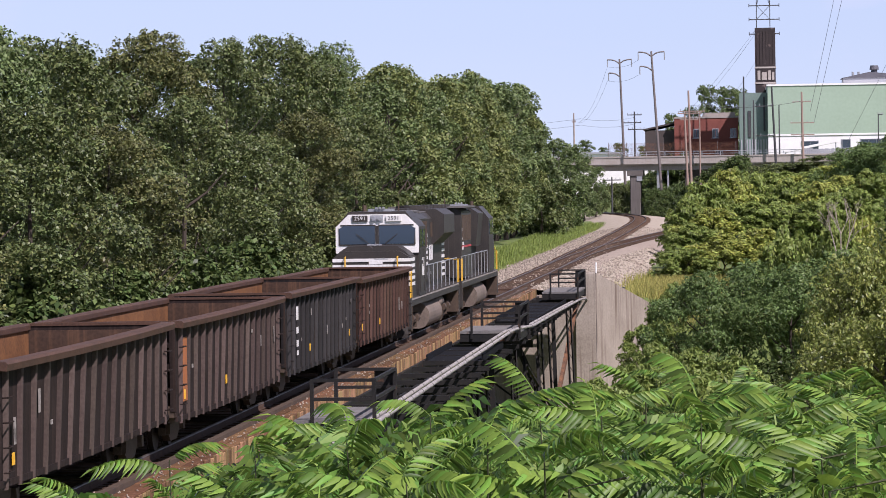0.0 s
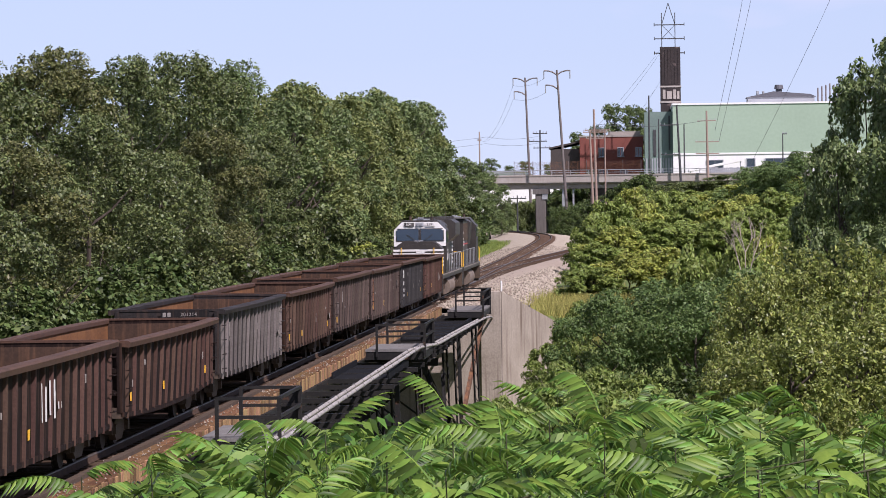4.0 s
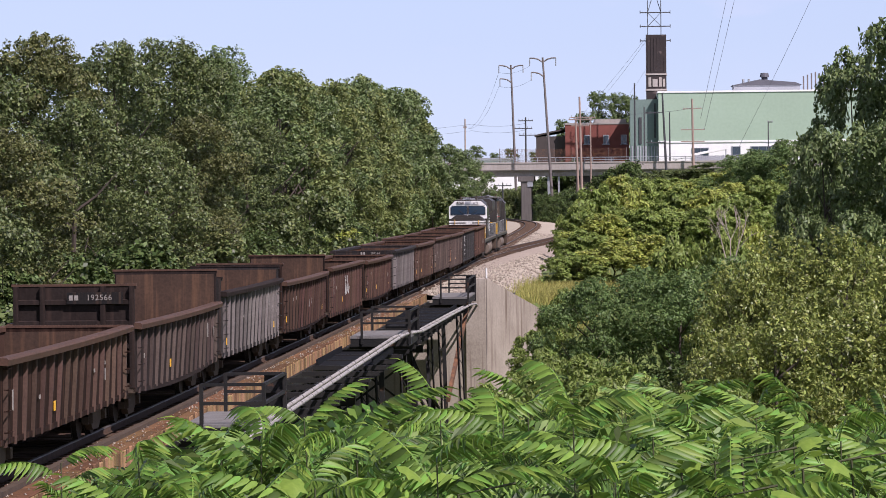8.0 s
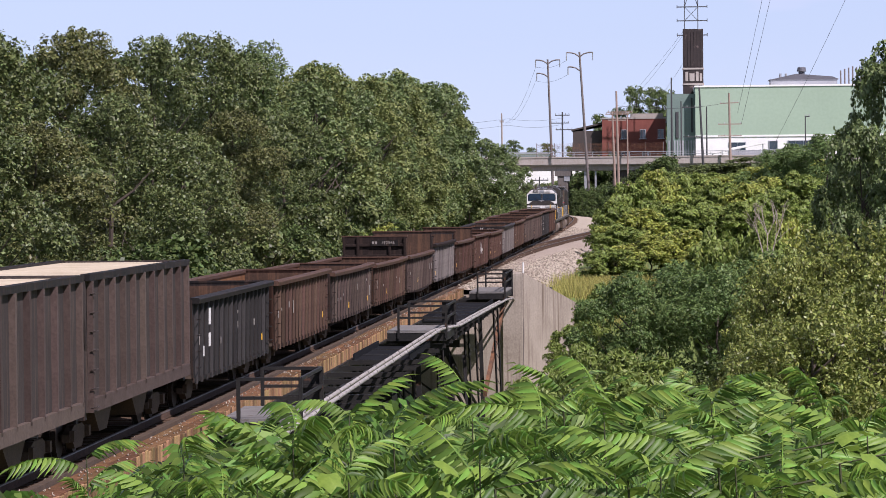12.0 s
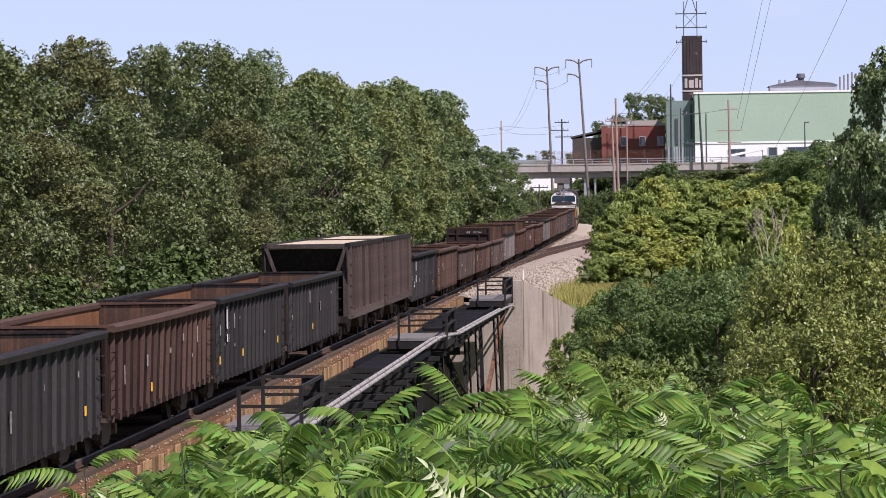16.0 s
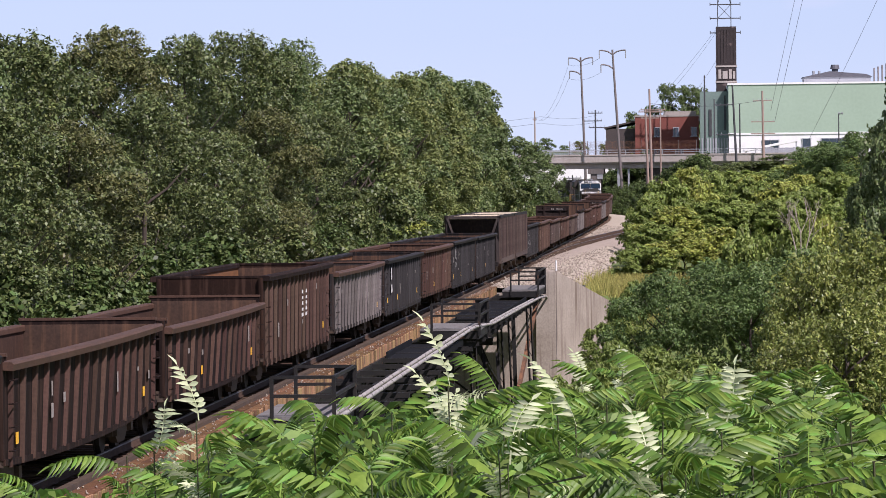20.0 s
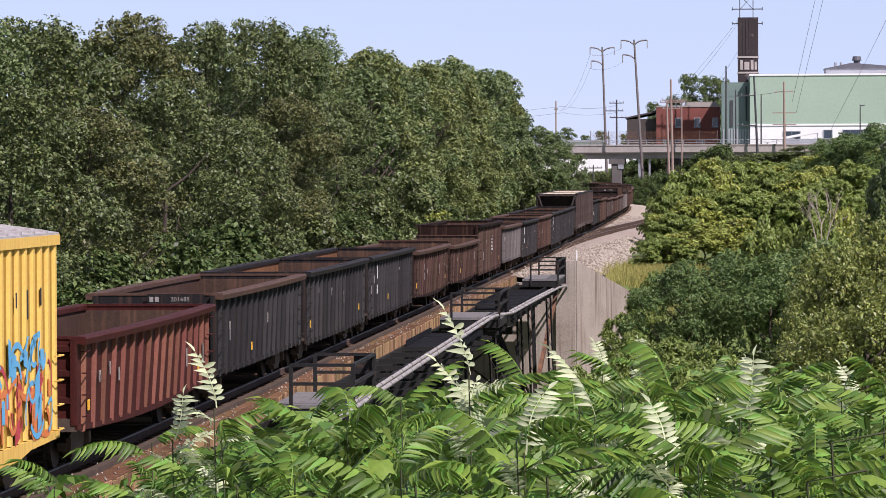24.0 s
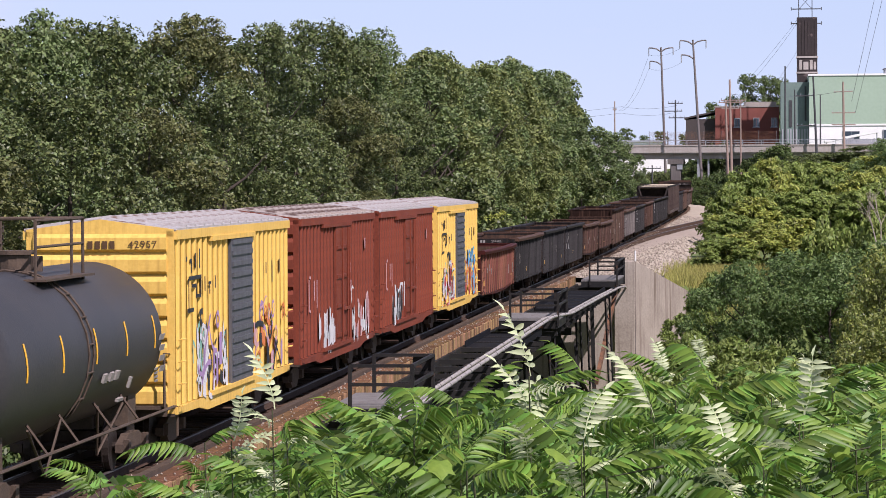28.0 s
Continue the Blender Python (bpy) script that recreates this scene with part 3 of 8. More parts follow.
def stones(name, spots, size, mat, label, category):
    """Loose angular stones, joined."""
    rnd = np.random.default_rng(5)
    spots = np.asarray(spots, dtype=np.float64)
    n = len(spots)
    base = np.array([(1, 0, 0), (-1, 0, 0), (0, 1, 0), (0, -1, 0), (0, 0, 1), (0, 0, -1)], dtype=np.float64)
    tri = np.array([(0, 2, 4), (2, 1, 4), (1, 3, 4), (3, 0, 4), (2, 0, 5), (1, 2, 5), (3, 1, 5), (0, 3, 5)])
    v = base[None] * rnd.uniform(0.5, 1.2, (n, 6, 1)) * (size * rnd.uniform(0.6, 1.5, (n, 1, 1))) + rnd.normal(0, size * 0.15, (n, 6, 3))
    a = rnd.uniform(0, 6.28, n)
    c, s = np.cos(a)[:, None], np.sin(a)[:, None]
    x, y = v[:, :, 0] * c - v[:, :, 1] * s, v[:, :, 0] * s + v[:, :, 1] * c
    v = np.stack([x, y, v[:, :, 2]], 2) + spots[:, None]
    f = tri[None] + (np.arange(n) * 6)[:, None, None]
    return tagged(new(name, from_arrays(name, v.reshape(-1, 3), f.reshape(-1, 3), mat)), label, category, kind="stuff")


rnd = random.Random(3)
spots = []
for i in range(16000):
    s = ABUT_Y + 1 + 210 * rnd.random() ** 1.4
    o = rnd.uniform(-6.5, 7.5)
    c = line_at(s)
    h = float(np.interp(o, [-7, -4.2, -2.6, -1.4, 0, 1.4, 2.6, 4.6, 6.3, 7.5], [-1.3, -0.62, -0.32, -0.17, -0.17, -0.17, -0.3, -0.42, -1.1, -1.8]))
    if abs(abs(o) - 0.75) < 0.12 or abs(o) < 1.4 and rnd.random() < 0.8:
        continue
    if o < 4.4 + (s - ABUT_Y) / 2.3:
        spots.append((c.x + o, s, c.z + h + 0.01))
stones("ballast_stones", spots, 0.075, M["ballast"], "loose pale limestone stones along the track", "stones")

# ---- railway bridge ----
BR0, BR1 = 40.0, ABUT_Y
bridge = tagged(empty("railway_bridge"), "old black steel girder trestle with open timber deck", "bridge", kind="structure")
bm = bmesh.new()
for sgn in (-1, 1):
    span(bm, (sgn * 1.25 - 0.03, BR0, -2.5), (sgn * 1.25 + 0.03, BR1, -0.55))
    span(bm, (sgn * 1.25 - 0.22, BR0, -0.56), (sgn * 1.25 + 0.22, BR1, -0.51))
    span(bm, (sgn * 1.25 - 0.22, BR0, -2.54), (sgn * 1.25 + 0.22, BR1, -2.49))
part("girder", bm, M["steel_black"], bridge, "blackened riveted plate girders")
bm = bmesh.new()
span(bm, (1.28, -0.05, -2.48), (1.42, 0.05, -0.57))
stiff = part("stiffener", bm, M["steel_black"], bridge)
stiff.matrix_local = shift(0, 70, 0)
for i in range(1, 60):
    again(stiff, shift(0, 70 + i * 2.05, 0))
# outriggers that carry the pipes and the walk
bm = bmesh.new()
bar(bm, (1.3, 0, -0.62), (4.75, 0, -0.62), 0.14, 0.16)
bar(bm, (1.3, 0, -2.3), (4.6, 0, -0.7), 0.10, 0.10)
outr = part("outrigger", bm, M["steel_black"], bridge)
outr.matrix_local = shift(0, 72, 0)
for i in range(1, 30):
    again(outr, shift(0, 72 + i * 4.1, 0))
bm = bmesh.new()
span(bm, (2.02, BR0, -0.98), (2.12, BR1, -0.55))
span(bm, (3.05, BR0, -0.78), (3.15, BR1, -0.66))
part("stringer", bm, M["steel_black"], bridge)


def pipe_x(y):
    return float(np.interp(y, [60, 131, 141, 195], [4.72, 4.72, 4.85, 4.8]))


def pipe_z(y):
    return float(np.interp(y, [60, 100, 131, 141, 165, 185, 192, 196], [0.0, 0.1, 0.14, -0.12, -0.3, -0.48, -0.64, -0.95]))


for off, drop in ((0.0, 0.0), (0.3, 0.05)):
    bm = bmesh.new()
    pts = [(pipe_x(y) - off, y, pipe_z(y) - drop) for y in [62 + 2.0 * i for i in range(68)]]
    rods(bm, pts, 0.06, 8)
    p = part("pipe", bm, M["wrap"], bridge, "grey wrapped service pipe with bands", smooth=True)
    bm = bmesh.new()
    rod(bm, (0, -0.05, 0), (0, 0.05, 0), 0.073, 8)
    band = part("band", bm, M["grating"], p)
    band.matrix_local = shift(pipe_x(62) - off, 62, pipe_z(62) - drop)
    for i in range(1, 44):
        y = 62 + 3.0 * i + 0.4 * (off > 0.1)
        again(band, shift(pipe_x(y) - off, y, pipe_z(y) - drop), p)
# closed black trays between the deck and the pipes
for y0, y1 in ((122.0, 132.6), (158.0, 182.6)):
    bm = bmesh.new()
    span(bm, (2.16, y0, -0.62), (4.2, y1, -0.57))
    span(bm, (2.16, y0, -0.566), (2.22, y1, -0.36))
    span(bm, (4.14, y0, -0.566), (4.2, y1, -0.36))
    part("tray", bm, M["tray_black"], bridge, "smooth black steel tray")
# refuges with railings beside the deck
for y0, y1, x0, x1 in ((82.0, 87.0, 2.55, 4.5), (133.0, 138.6, 2.5, 4.8), (183.0, 191.6, 2.9, 4.8)):
    ref = part("refuge", box(bmesh.new(), ((x0 + x1) / 2, (y0 + y1) / 2, -0.045), (x1 - x0, y1 - y0, 0.09)), M["grating"], bridge, "small railed refuge platform")
    bm = bmesh.new()
    ra = x0 + 0.45
    for x, y in ((ra, y0), (x1, y0), (ra, y1), (x1, y1)):
        bar(bm, (x, y, -0.3), (x, y, 0.97), 0.09, 0.09)
    for z in (0.5, 0.95):
        for a, b in (((ra, y0), (x1, y0)), ((x1, y0), (x1, y1)), ((ra, y1), (x1, y1))):
            bar(bm, (*a, z), (*b, z), 0.07, 0.08)
    part("railing", bm, M["steel_black"], ref, "black steel angle railing")
    bm = bmesh.new()
    span(bm, (x0, y0 + 0.02, -0.4), (x1 - 0.1, y0 + 0.1, -0.092))
    span(bm, (x1 - 0.1, y0, -0.4), (x1 - 0.02, y1, -0.092))
    part("edge_beam", bm, M["steel_black"], ref)
    bm = bmesh.new()
    span(bm, (x1 - 0.52, y1 + 0.05, -0.5), (x1 + 0.05, y1 + 0.11, 0.96))
    part("kick_plate", bm, M["steel_black"], ref)
# towers
for yt in (80.0, 132.0, 178.0):
    for dy in (-4.5, 4.5):
        bent = part("bent", bar(bmesh.new(), (-2.4, yt + dy, -2.7), (2.4, yt + dy, -2.7), 0.35, 0.4), M["steel_black"], bridge, "black braced steel bent")
        for sgn in (-1, 1):
            bm = bmesh.new()
            for k in (-0.16, 0.16):
                bar(bm, (sgn * 1.5, yt + dy + k, -2.6), (sgn * 3.4, yt + dy * 1.15 + k, -7.2), 0.07, 0.3)
            for j in range(9):
                u = j / 9
                bar(bm, (sgn * (1.5 + 1.9 * u), yt + dy - 0.16, -2.7 - 4.5 * u), (sgn * (1.5 + 1.9 * (u + 0.1)), yt + dy + 0.16, -2.7 - 4.5 * (u + 0.1)), 0.05, 0.03)
            part("leg", bm, M["steel_black"], bent)
        bm = bmesh.new()
        bar(bm, (-1.8, yt + dy, -3.2), (3.2, yt + dy, -6.9), 0.1, 0.1)
        bar(bm, (1.8, yt + dy, -3.2), (-3.2, yt + dy, -6.9), 0.1, 0.1)
        part("brace", bm, M["steel_black"], bent)
    bm = bmesh.new()
    for x in (1.9, 2.6):
        bar(bm, (x, yt - 4.4, -3.4), (x + 0.7, yt + 4.4, -6.0), 0.12, 0.12)
        bar(bm, (x, yt + 4.4, -3.4), (x + 0.7, yt - 4.4, -6.0), 0.12, 0.12)
    part("sway_brace", bm, M["steel_black"], bridge)
    bm = bmesh.new()
    bar(bm, (3.6, yt + 2.2, -0.9), (3.75, yt + 2.2, -7.0), 0.2, 0.2)
    part("pipe_stand", bm, M["steel_black"], bridge, "rust-spotted black steel column")
    for x in (2.7, 3.3, 4.3):
        bm = bmesh.new()
        for k in (-0.11, 0.11):
            bar(bm, (x + k, yt + 4.5, -0.8), (x + k + 0.25, yt + 4.2, -7.0), 0.06, 0.1)
        for j in range(8):
            z = -1.1 - 0.7 * j
            bar(bm, (x - 0.1 + 0.03 * j, yt + 4.45, z), (x + 0.12 + 0.03 * j, yt + 4.4, z - 0.35), 0.04, 0.03)
        part("lattice_post", bm, M["steel_black"], bridge)
bm = bmesh.new()
bar(bm, (4.3, 192.5, -0.9), (4.05, 176, -5.0), 0.18, 0.3)
part("strut", bm, M["rust_steel"], bridge, "rust-stained diagonal strut")
# guard timbers and walk edge
for x in (-1.4, 1.4):
    part("guard_timber", span(bmesh.new(), (x - 0.09, BR0, -0.19), (x + 0.09, BR1, -0.04)), M["under"], bridge)
bm = bmesh.new()
span(bm, (1.5, 0, -0.185), (1.74, 3.96, -0.13), 0.008)
plank = part("walk_plank", bm, M["deck_timber"], bridge)
plank.matrix_local = shift(0, 58, 0)
for i in range(1, 68):
    again(plank, shift(0.25 * (i % 2) + random.uniform(-0.01, 0.01), 58 + 4 * (i // 2), random.uniform(-0.008, 0.008)))

# ---- abutment ----
abut = tagged(empty("abutment"), "weathered stained concrete abutment with sloping wing wall", "abutment", kind="structure")
bm = bmesh.new()
span(bm, (-5.0, ABUT_Y, -8), (4.15, ABUT_Y + 1.4, -0.5))
span(bm, (4.15, ABUT_Y - 0.2, -8), (5.3, ABUT_Y + 1.4, 0.72), 0.03)
part("front_wall", bm, M["concrete"], abut)
bm = bmesh.new()
p = [(5.32, ABUT_Y + 0.1), (9.3, ABUT_Y + 8.5)]
top = [0.72, -1.95]
vs = []
for (x, y), zt in zip(p, top):
    for o in (0.0, 0.55):
        vs.append(bm.verts.new((x - o * 0.9, y + o * 0.42, -8)))
        vs.append(bm.verts.new((x - o * 0.9, y + o * 0.42, zt)))
for f in ((0, 1, 5, 4), (2, 6, 7, 3), (1, 3, 7, 5), (0, 4, 6, 2), (0, 2, 3, 1), (4, 5, 7, 6)):
    bm.faces.new([vs[i] for i in f])
bmesh.ops.recalc_face_normals(bm, faces=bm.faces)
part("wing_wall", bm, M["concrete"], abut)
bm = bmesh.new()
span(bm, (5.285, ABUT_Y - 0.04, -8), (5.325, ABUT_Y + 0.12, 0.73))
part("joint", bm, M["dark_wall"], abut)
post = tagged(part("marker_post", rod(bmesh.new(), (0, 0, -0.1), (0, 0, 0.6), 0.055, 10), M["white"]), "short white marker post on the abutment", "post")
post.location = (5.32, ABUT_Y + 0.35, 0.70)
bm = bmesh.new()
for k in range(4):
    box(bm, (0.5 + 0.22 * k, 3.0, -0.02), (0.5, 0.16, 0.16), Matrix.Rotation(0.5 * k, 4, "Z"))
tagged(part("old_tie_pile", bm, M["pole_dark"]), "few dark old tie ends on the ballast", "timber").location = (5.4, ABUT_Y + 6, -0.42)

# ---- relay box and lawn things ----
bm = bmesh.new()
box(bm, (0, 0, 0.9), (0.75, 0.55, 1.5), bevel=0.03)
box(bm, (0, 0, 1.68), (0.85, 0.65, 0.06))
box(bm, (0, 0, 0.07), (0.9, 0.7, 0.14))
relay = tagged(part("relay_cabinet", bm, M["galv"]), "grey steel relay cabinet beside the track", "cabinet")
relay.location = (-4.4, 229, ground_z(-4.4, 229) + 0.35)
part("cabinet_door", box(bmesh.new(), (0, -0.285, 0.9), (0.62, 0.03, 1.3)), M["galv"], relay)
# ---- road overpass ----
OV = 562.0
over = tagged(empty("road_overpass"), "concrete road bridge over the railway with metal railing", "overpass", kind="structure")
bm = bmesh.new()
span(bm, (-60, OV, 9.15), (60, OV + 11, 9.75))
span(bm, (-60, OV + 0.6, 8.35), (60, OV + 1.1, 9.2))
span(bm, (-60, OV + 5, 8.35), (60, OV + 5.5, 9.2))
span(bm, (-60, OV + 10, 8.35), (60, OV + 10.5, 9.2))
part("deck", bm, M["concrete_road"], over)
bm = bmesh.new()
span(bm, (-60, OV - 0.25, 9.35), (60, OV - 0.004, 10.55))
span(bm, (-60, OV - 0.35, 10.4), (60, OV + 0.05, 10.62))
part("parapet", bm, M["concrete_road"], over)
bm = bmesh.new()
span(bm, (-60, OV + 10.75, 9.75), (60, OV + 11, 10.6))
part("far_parapet", bm, M["concrete_road"], over)
bm = bmesh.new()
span(bm, (-60, OV - 0.2, 11.28), (60, OV - 0.1, 11.38))
span(bm, (-60, OV - 0.2, 10.9), (60, OV - 0.1, 10.97))
part("handrail", bm, M["galv"], over)
bm = bmesh.new()
span(bm, (-0.06, -0.2, 10.6), (0.06, -0.08, 11.4))
rp = part("rail_post", bm, M["galv"], over)
rp.matrix_local = shift(-58, OV, 0)
for i in range(1, 40):
    again(rp, shift(-58 + 3 * i, OV, 0))
for x0 in (-2.9, 24.0):
    bm = bmesh.new()
    span(bm, (x0 - 0.85, OV + 0.5, -1), (x0 + 0.85, OV + 1.9, 8.36), 0.12)
    span(bm, (x0 - 0.85, OV + 8.5, -1), (x0 + 0.85, OV + 9.9, 8.36), 0.12)
    span(bm, (x0 - 1.3, OV + 0.3, 7.5), (x0 + 1.3, OV + 10.2, 8.35))
    part("pier", bm, M["shaded_concrete"], over, "square concrete piers with cap")
bm = bmesh.new()
span(bm, (5.2, OV + 1.2, -1), (60, OV + 10, 8.34))
part("bridge_seat", bm, M["dark_wall"], over, "dark brown abutment wall")
bm = bmesh.new()
span(bm, (0.6, OV + 0.9, 0.0), (1.1, OV + 1.2, 8.3))
span(bm, (2.3, OV + 0.9, 0.0), (2.6, OV + 1.2, 8.3))
part("downpipe", bm, M["galv"], over)
bm = bmesh.new()
box(bm, (-2.2, OV + 0.44, 7.1), (0.9, 0.12, 0.9))
part("sign_plate", bm, M["galv"], over)

# ---- buildings on the street beyond ----


def window(parent, c, w, h, facing="y", frame=M["white_wall"], panes=2):
    """A framed window with a sill and panes, proud of the wall; it faces -y or -x."""
    wnd = part("window", bmesh_frame(w, h, 0.12), frame, parent)
    wnd.matrix_local = Matrix.Translation(c) @ (Matrix.Rotation(radians(-90), 4, "Z") if facing == "x" else Matrix())
    for i in range(panes):
        pw = (w - 0.24) / panes
        bm = box(bmesh.new(), (-w / 2 + 0.12 + pw * (i + 0.5), 0.02, 0), (pw - 0.06, 0.04, h - 0.24))
        part("pane", bm, M["glass"], wnd)
    part("sill", box(bmesh.new(), (0, -0.1, -h / 2 - 0.06), (w + 0.3, 0.25, 0.12)), frame, wnd)
    return wnd


def bmesh_frame(w, h, t):
    bm = bmesh.new()
    for x in (-w / 2 + t / 2, w / 2 - t / 2):
        box(bm, (x, 0, 0), (t, 0.14, h))
    for z in (-h / 2 + t / 2, h / 2 - t / 2):
        box(bm, (0, 0, z), (w, 0.138, t))
    return bm


GY = 600.0
# long green works hall with a white ground floor
hall = tagged(empty("works_hall", shift(19.1, GY, 9.0)), "sage-green clad works hall with white ground floor", "building")
part("wall", span(bmesh.new(), (0, 0, 5.35), (46, 40, 13.75)), M["green_wall"], hall, "smooth sage-green upper wall")
part("ground_wall", span(bmesh.new(), (0.02, 0.05, 0), (46, 40, 5.35)), M["white_wall"], hall, "white painted ground floor")
bm = bmesh.new()
span(bm, (-0.15, -0.15, 13.75), (46.1, 40.1, 14.05))
part("coping", bm, M["white_wall"], hall)
part("flank", span(bmesh.new(), (-4.9, 2.0, -1.2), (-0.004, 39, 12.7)), M["green_dark"], hall, "flank with lower stair tower, shade put into its grey-green")
bm = bmesh.new()
span(bm, (-0.05, -0.1, 5.1), (46, -0.004, 5.4))
part("band", bm, M["white_wall"], hall)
for i, (x, w, z, h, n) in enumerate([(7.2, 3.0, 2.9, 2.6, 2), (13.4, 1.6, 3.6, 1.6, 1), (18.6, 5.5, 3.2, 2.4, 4), (26.0, 2.0, 3.2, 2.2, 2), (33, 4.0, 3.2, 2.4, 3)]):
    window(hall, (x, -0.02, z), w, h, "y", M["grey_wall"], n)
for y, z in ((8, 9.0), (16, 9.0), (24, 9)):
    window(hall, (-4.92, y, z), 2.0, 1.6, "x", M["grey_wall"], 2)
bm = bmesh.new()
span(bm, (-3.4, 1.85, 5.0), (-2.9, 2.0, 9.6))
span(bm, (-0.75, 1.85, 6.0), (-0.45, 2.0, 12))
part("downpipe", bm, M["pole_dark"], hall)
bm = bmesh.new()
for k in range(10):
    span(bm, (-4.7 + 0.48 * k, 1.9, 0.4), (-4.45 + 0.48 * k, 2.0, 4.6))
part("louvre", bm, M["grey_wall"], hall)
# grey roof house with turbine vent
rh = tagged(empty("roof_house", shift(19.1, GY, 23.05)), "grey metal roof house with round vent on the hall", "roof house")
part("wall", span(bmesh.new(), (13.5, 14, 0), (25.2, 24, 1.3)), M["grey_wall"], rh)
bm = bmesh.new()
sideways_pts = [(13.2, 1.3), (25.5, 1.3), (24.4, 1.75), (18.0, 2.3)]
a = [bm.verts.new((x, 13.8, z)) for x, z in sideways_pts]
b = [bm.verts.new((x, 24.2, z)) for x, z in sideways_pts]
bm.faces.new(a)
bm.faces.new(b[::-1])
for i in range(4):
    bm.faces.new((a[i], b[i], b[(i + 1) % 4], a[(i + 1) % 4]))
bmesh.ops.recalc_face_normals(bm, faces=bm.faces)
part("roof", bm, M["roof_grey"], rh)
bm = bmesh.new()
rod(bm, (19.0, 16, 2.0), (19.0, 16, 2.75), 0.55, 12)
rod(bm, (19.0, 16, 2.75), (19.0, 16, 3.5), 0.85, 14, 0.7)
part("vent", bm, M["roof_grey"], rh)
for x in (15.2, 16.2):
    part("small_vent", rod(bmesh.new(), (x, 15, 1.4), (x, 15, 2.4), 0.22, 8), M["galv"], rh)
stacks = tagged(empty("exhaust_stack", shift(19.1, GY, 23.05)), "row of thin metal exhaust stacks on the roof", "stack")
for k in range(6):
    part("flue", rod(bmesh.new(), (25.6 + 0.7 * k, 10, -0.2), (25.6 + 0.7 * k, 10, 3.4 - 0.25 * abs(k - 3)), 0.13, 8), M["pole_steel"], stacks)

# brick building
BY = 640.0
brick_b = tagged(empty("brick_building", shift(-3.0, BY, 9.0)), "old red-brick workshop with parapet roof", "building")
part("wall", span(bmesh.new(), (5.25, 0, 0), (17.0, 22, 9.2)), M["brick"], brick_b, "red-brick front")
part("side_wing", span(bmesh.new(), (-0.2, 2.0, 0), (5.24, 22, 7.12)), M["dark_wall"], brick_b, "dark brick wing with sloping roof")
bm = bmesh.new()
sideways_w = [(-0.5, 7.1), (5.24, 8.3), (5.24, 8.6), (-0.5, 7.4)]
a = [bm.verts.new((x, 1.8, z)) for x, z in sideways_w]
b = [bm.verts.new((x, 22, z)) for x, z in sideways_w]
bm.faces.new(a)
bm.faces.new(b[::-1])
for i in range(4):
    bm.faces.new((a[i], b[i], b[(i + 1) % 4], a[(i + 1) % 4]))
bmesh.ops.recalc_face_normals(bm, faces=bm.faces)
part("lean_roof", bm, M["dark_wall"], brick_b)
bm = bmesh.new()
span(bm, (5.15, -0.1, 9.2), (17.1, 22.1, 9.5))
part("coping", bm, M["concrete_road"], brick_b)
bm = bmesh.new()
span(bm, (10.5, 0.5, 9.5), (16.5, 10, 10.2))
part("roof_box", bm, M["concrete_road"], brick_b)
for x in (9.3, 12.8, 16.1):
    window(brick_b, (x, -0.02, 6.4), 1.15, 1.7, "y", M["grey_wall"], 2)
for x in (7.2, 9.4, 13.4):
    window(brick_b, (x, -0.02, 2.2), 1.5, 2.0, "y", M["grey_wall"], 2)

# stack tower on the hall
TW = 625.0
tower = tagged(empty("stack_tower", shift(17.2, TW, 9)), "tall sooty brown stack tower with steel lattice top", "tower")
part("shaft", span(bmesh.new(), (0, 0, 0), (3.65, 3.65, 25.0)), M["tower_brown"], tower, "soot-brown clad square shaft")
bm = bmesh.new()
for k in range(6):
    span(bm, (0.25 + 0.58 * k, -0.08, 18.3), (0.5 + 0.58 * k, -0.004, 24.5))
part("rib", bm, M["tower_brown"], tower)
bm = bmesh.new()
span(bm, (-0.1, -0.12, 14.9), (3.75, 3.7, 15.2))
part("band", bm, M["concrete_road"], tower)
bm = bmesh.new()
span(bm, (-0.1, -0.12, 17.7), (3.75, 3.7, 18.0))
part("band", bm, M["concrete_road"], tower)
bm = bmesh.new()
for k, (x, w) in enumerate([(0.4, 0.5), (1.15, 0.9), (2.3, 0.5), (3.0, 0.4)]):
    span(bm, (x, -0.1, 15.6), (x + w, -0.004, 17.3 - 0.3 * (k % 2)))
part("lettering", bm, M["concrete_road"], tower, "pale painted lettering, worn away")
bm = bmesh.new()
for x in (0.35, 2.75):
    for y in (0.4, 3.0):
        bar(bm, (x, y, 25), (x, y, 31.2), 0.12, 0.12)
for z in (23.9, 26.5, 29.0):
    bar(bm, (-1.0, 0.4, z), (4.4, 0.4, z), 0.18, 0.18)
    for x in (-1.0, 4.4):
        bar(bm, (x, 0.4, z - 0.25), (x, 0.4, z + 0.35), 0.14, 0.14)
for a, b in (((0.35, 0.4, 26.5), (2.75, 0.4, 29)), ((2.75, 0.4, 26.5), (0.35, 0.4, 29)), ((0.35, 0.4, 29), (1.55, 1.7, 33)), ((2.75, 0.4, 29), (1.55, 1.7, 33))):
    bar(bm, a, b, 0.09, 0.09)
part("lattice", bm, M["pole_dark"], tower, "dark steel lattice with cross arms")

# pale shed seen under the road, long white shed beside the road
white = tagged(empty("white_shed", shift(-24, 690, 1.4)), "plain white shed beyond the overpass", "building")
part("wall", span(bmesh.new(), (-10, 0, 0), (27, 14, 8.6)), M["white_wall"], white)
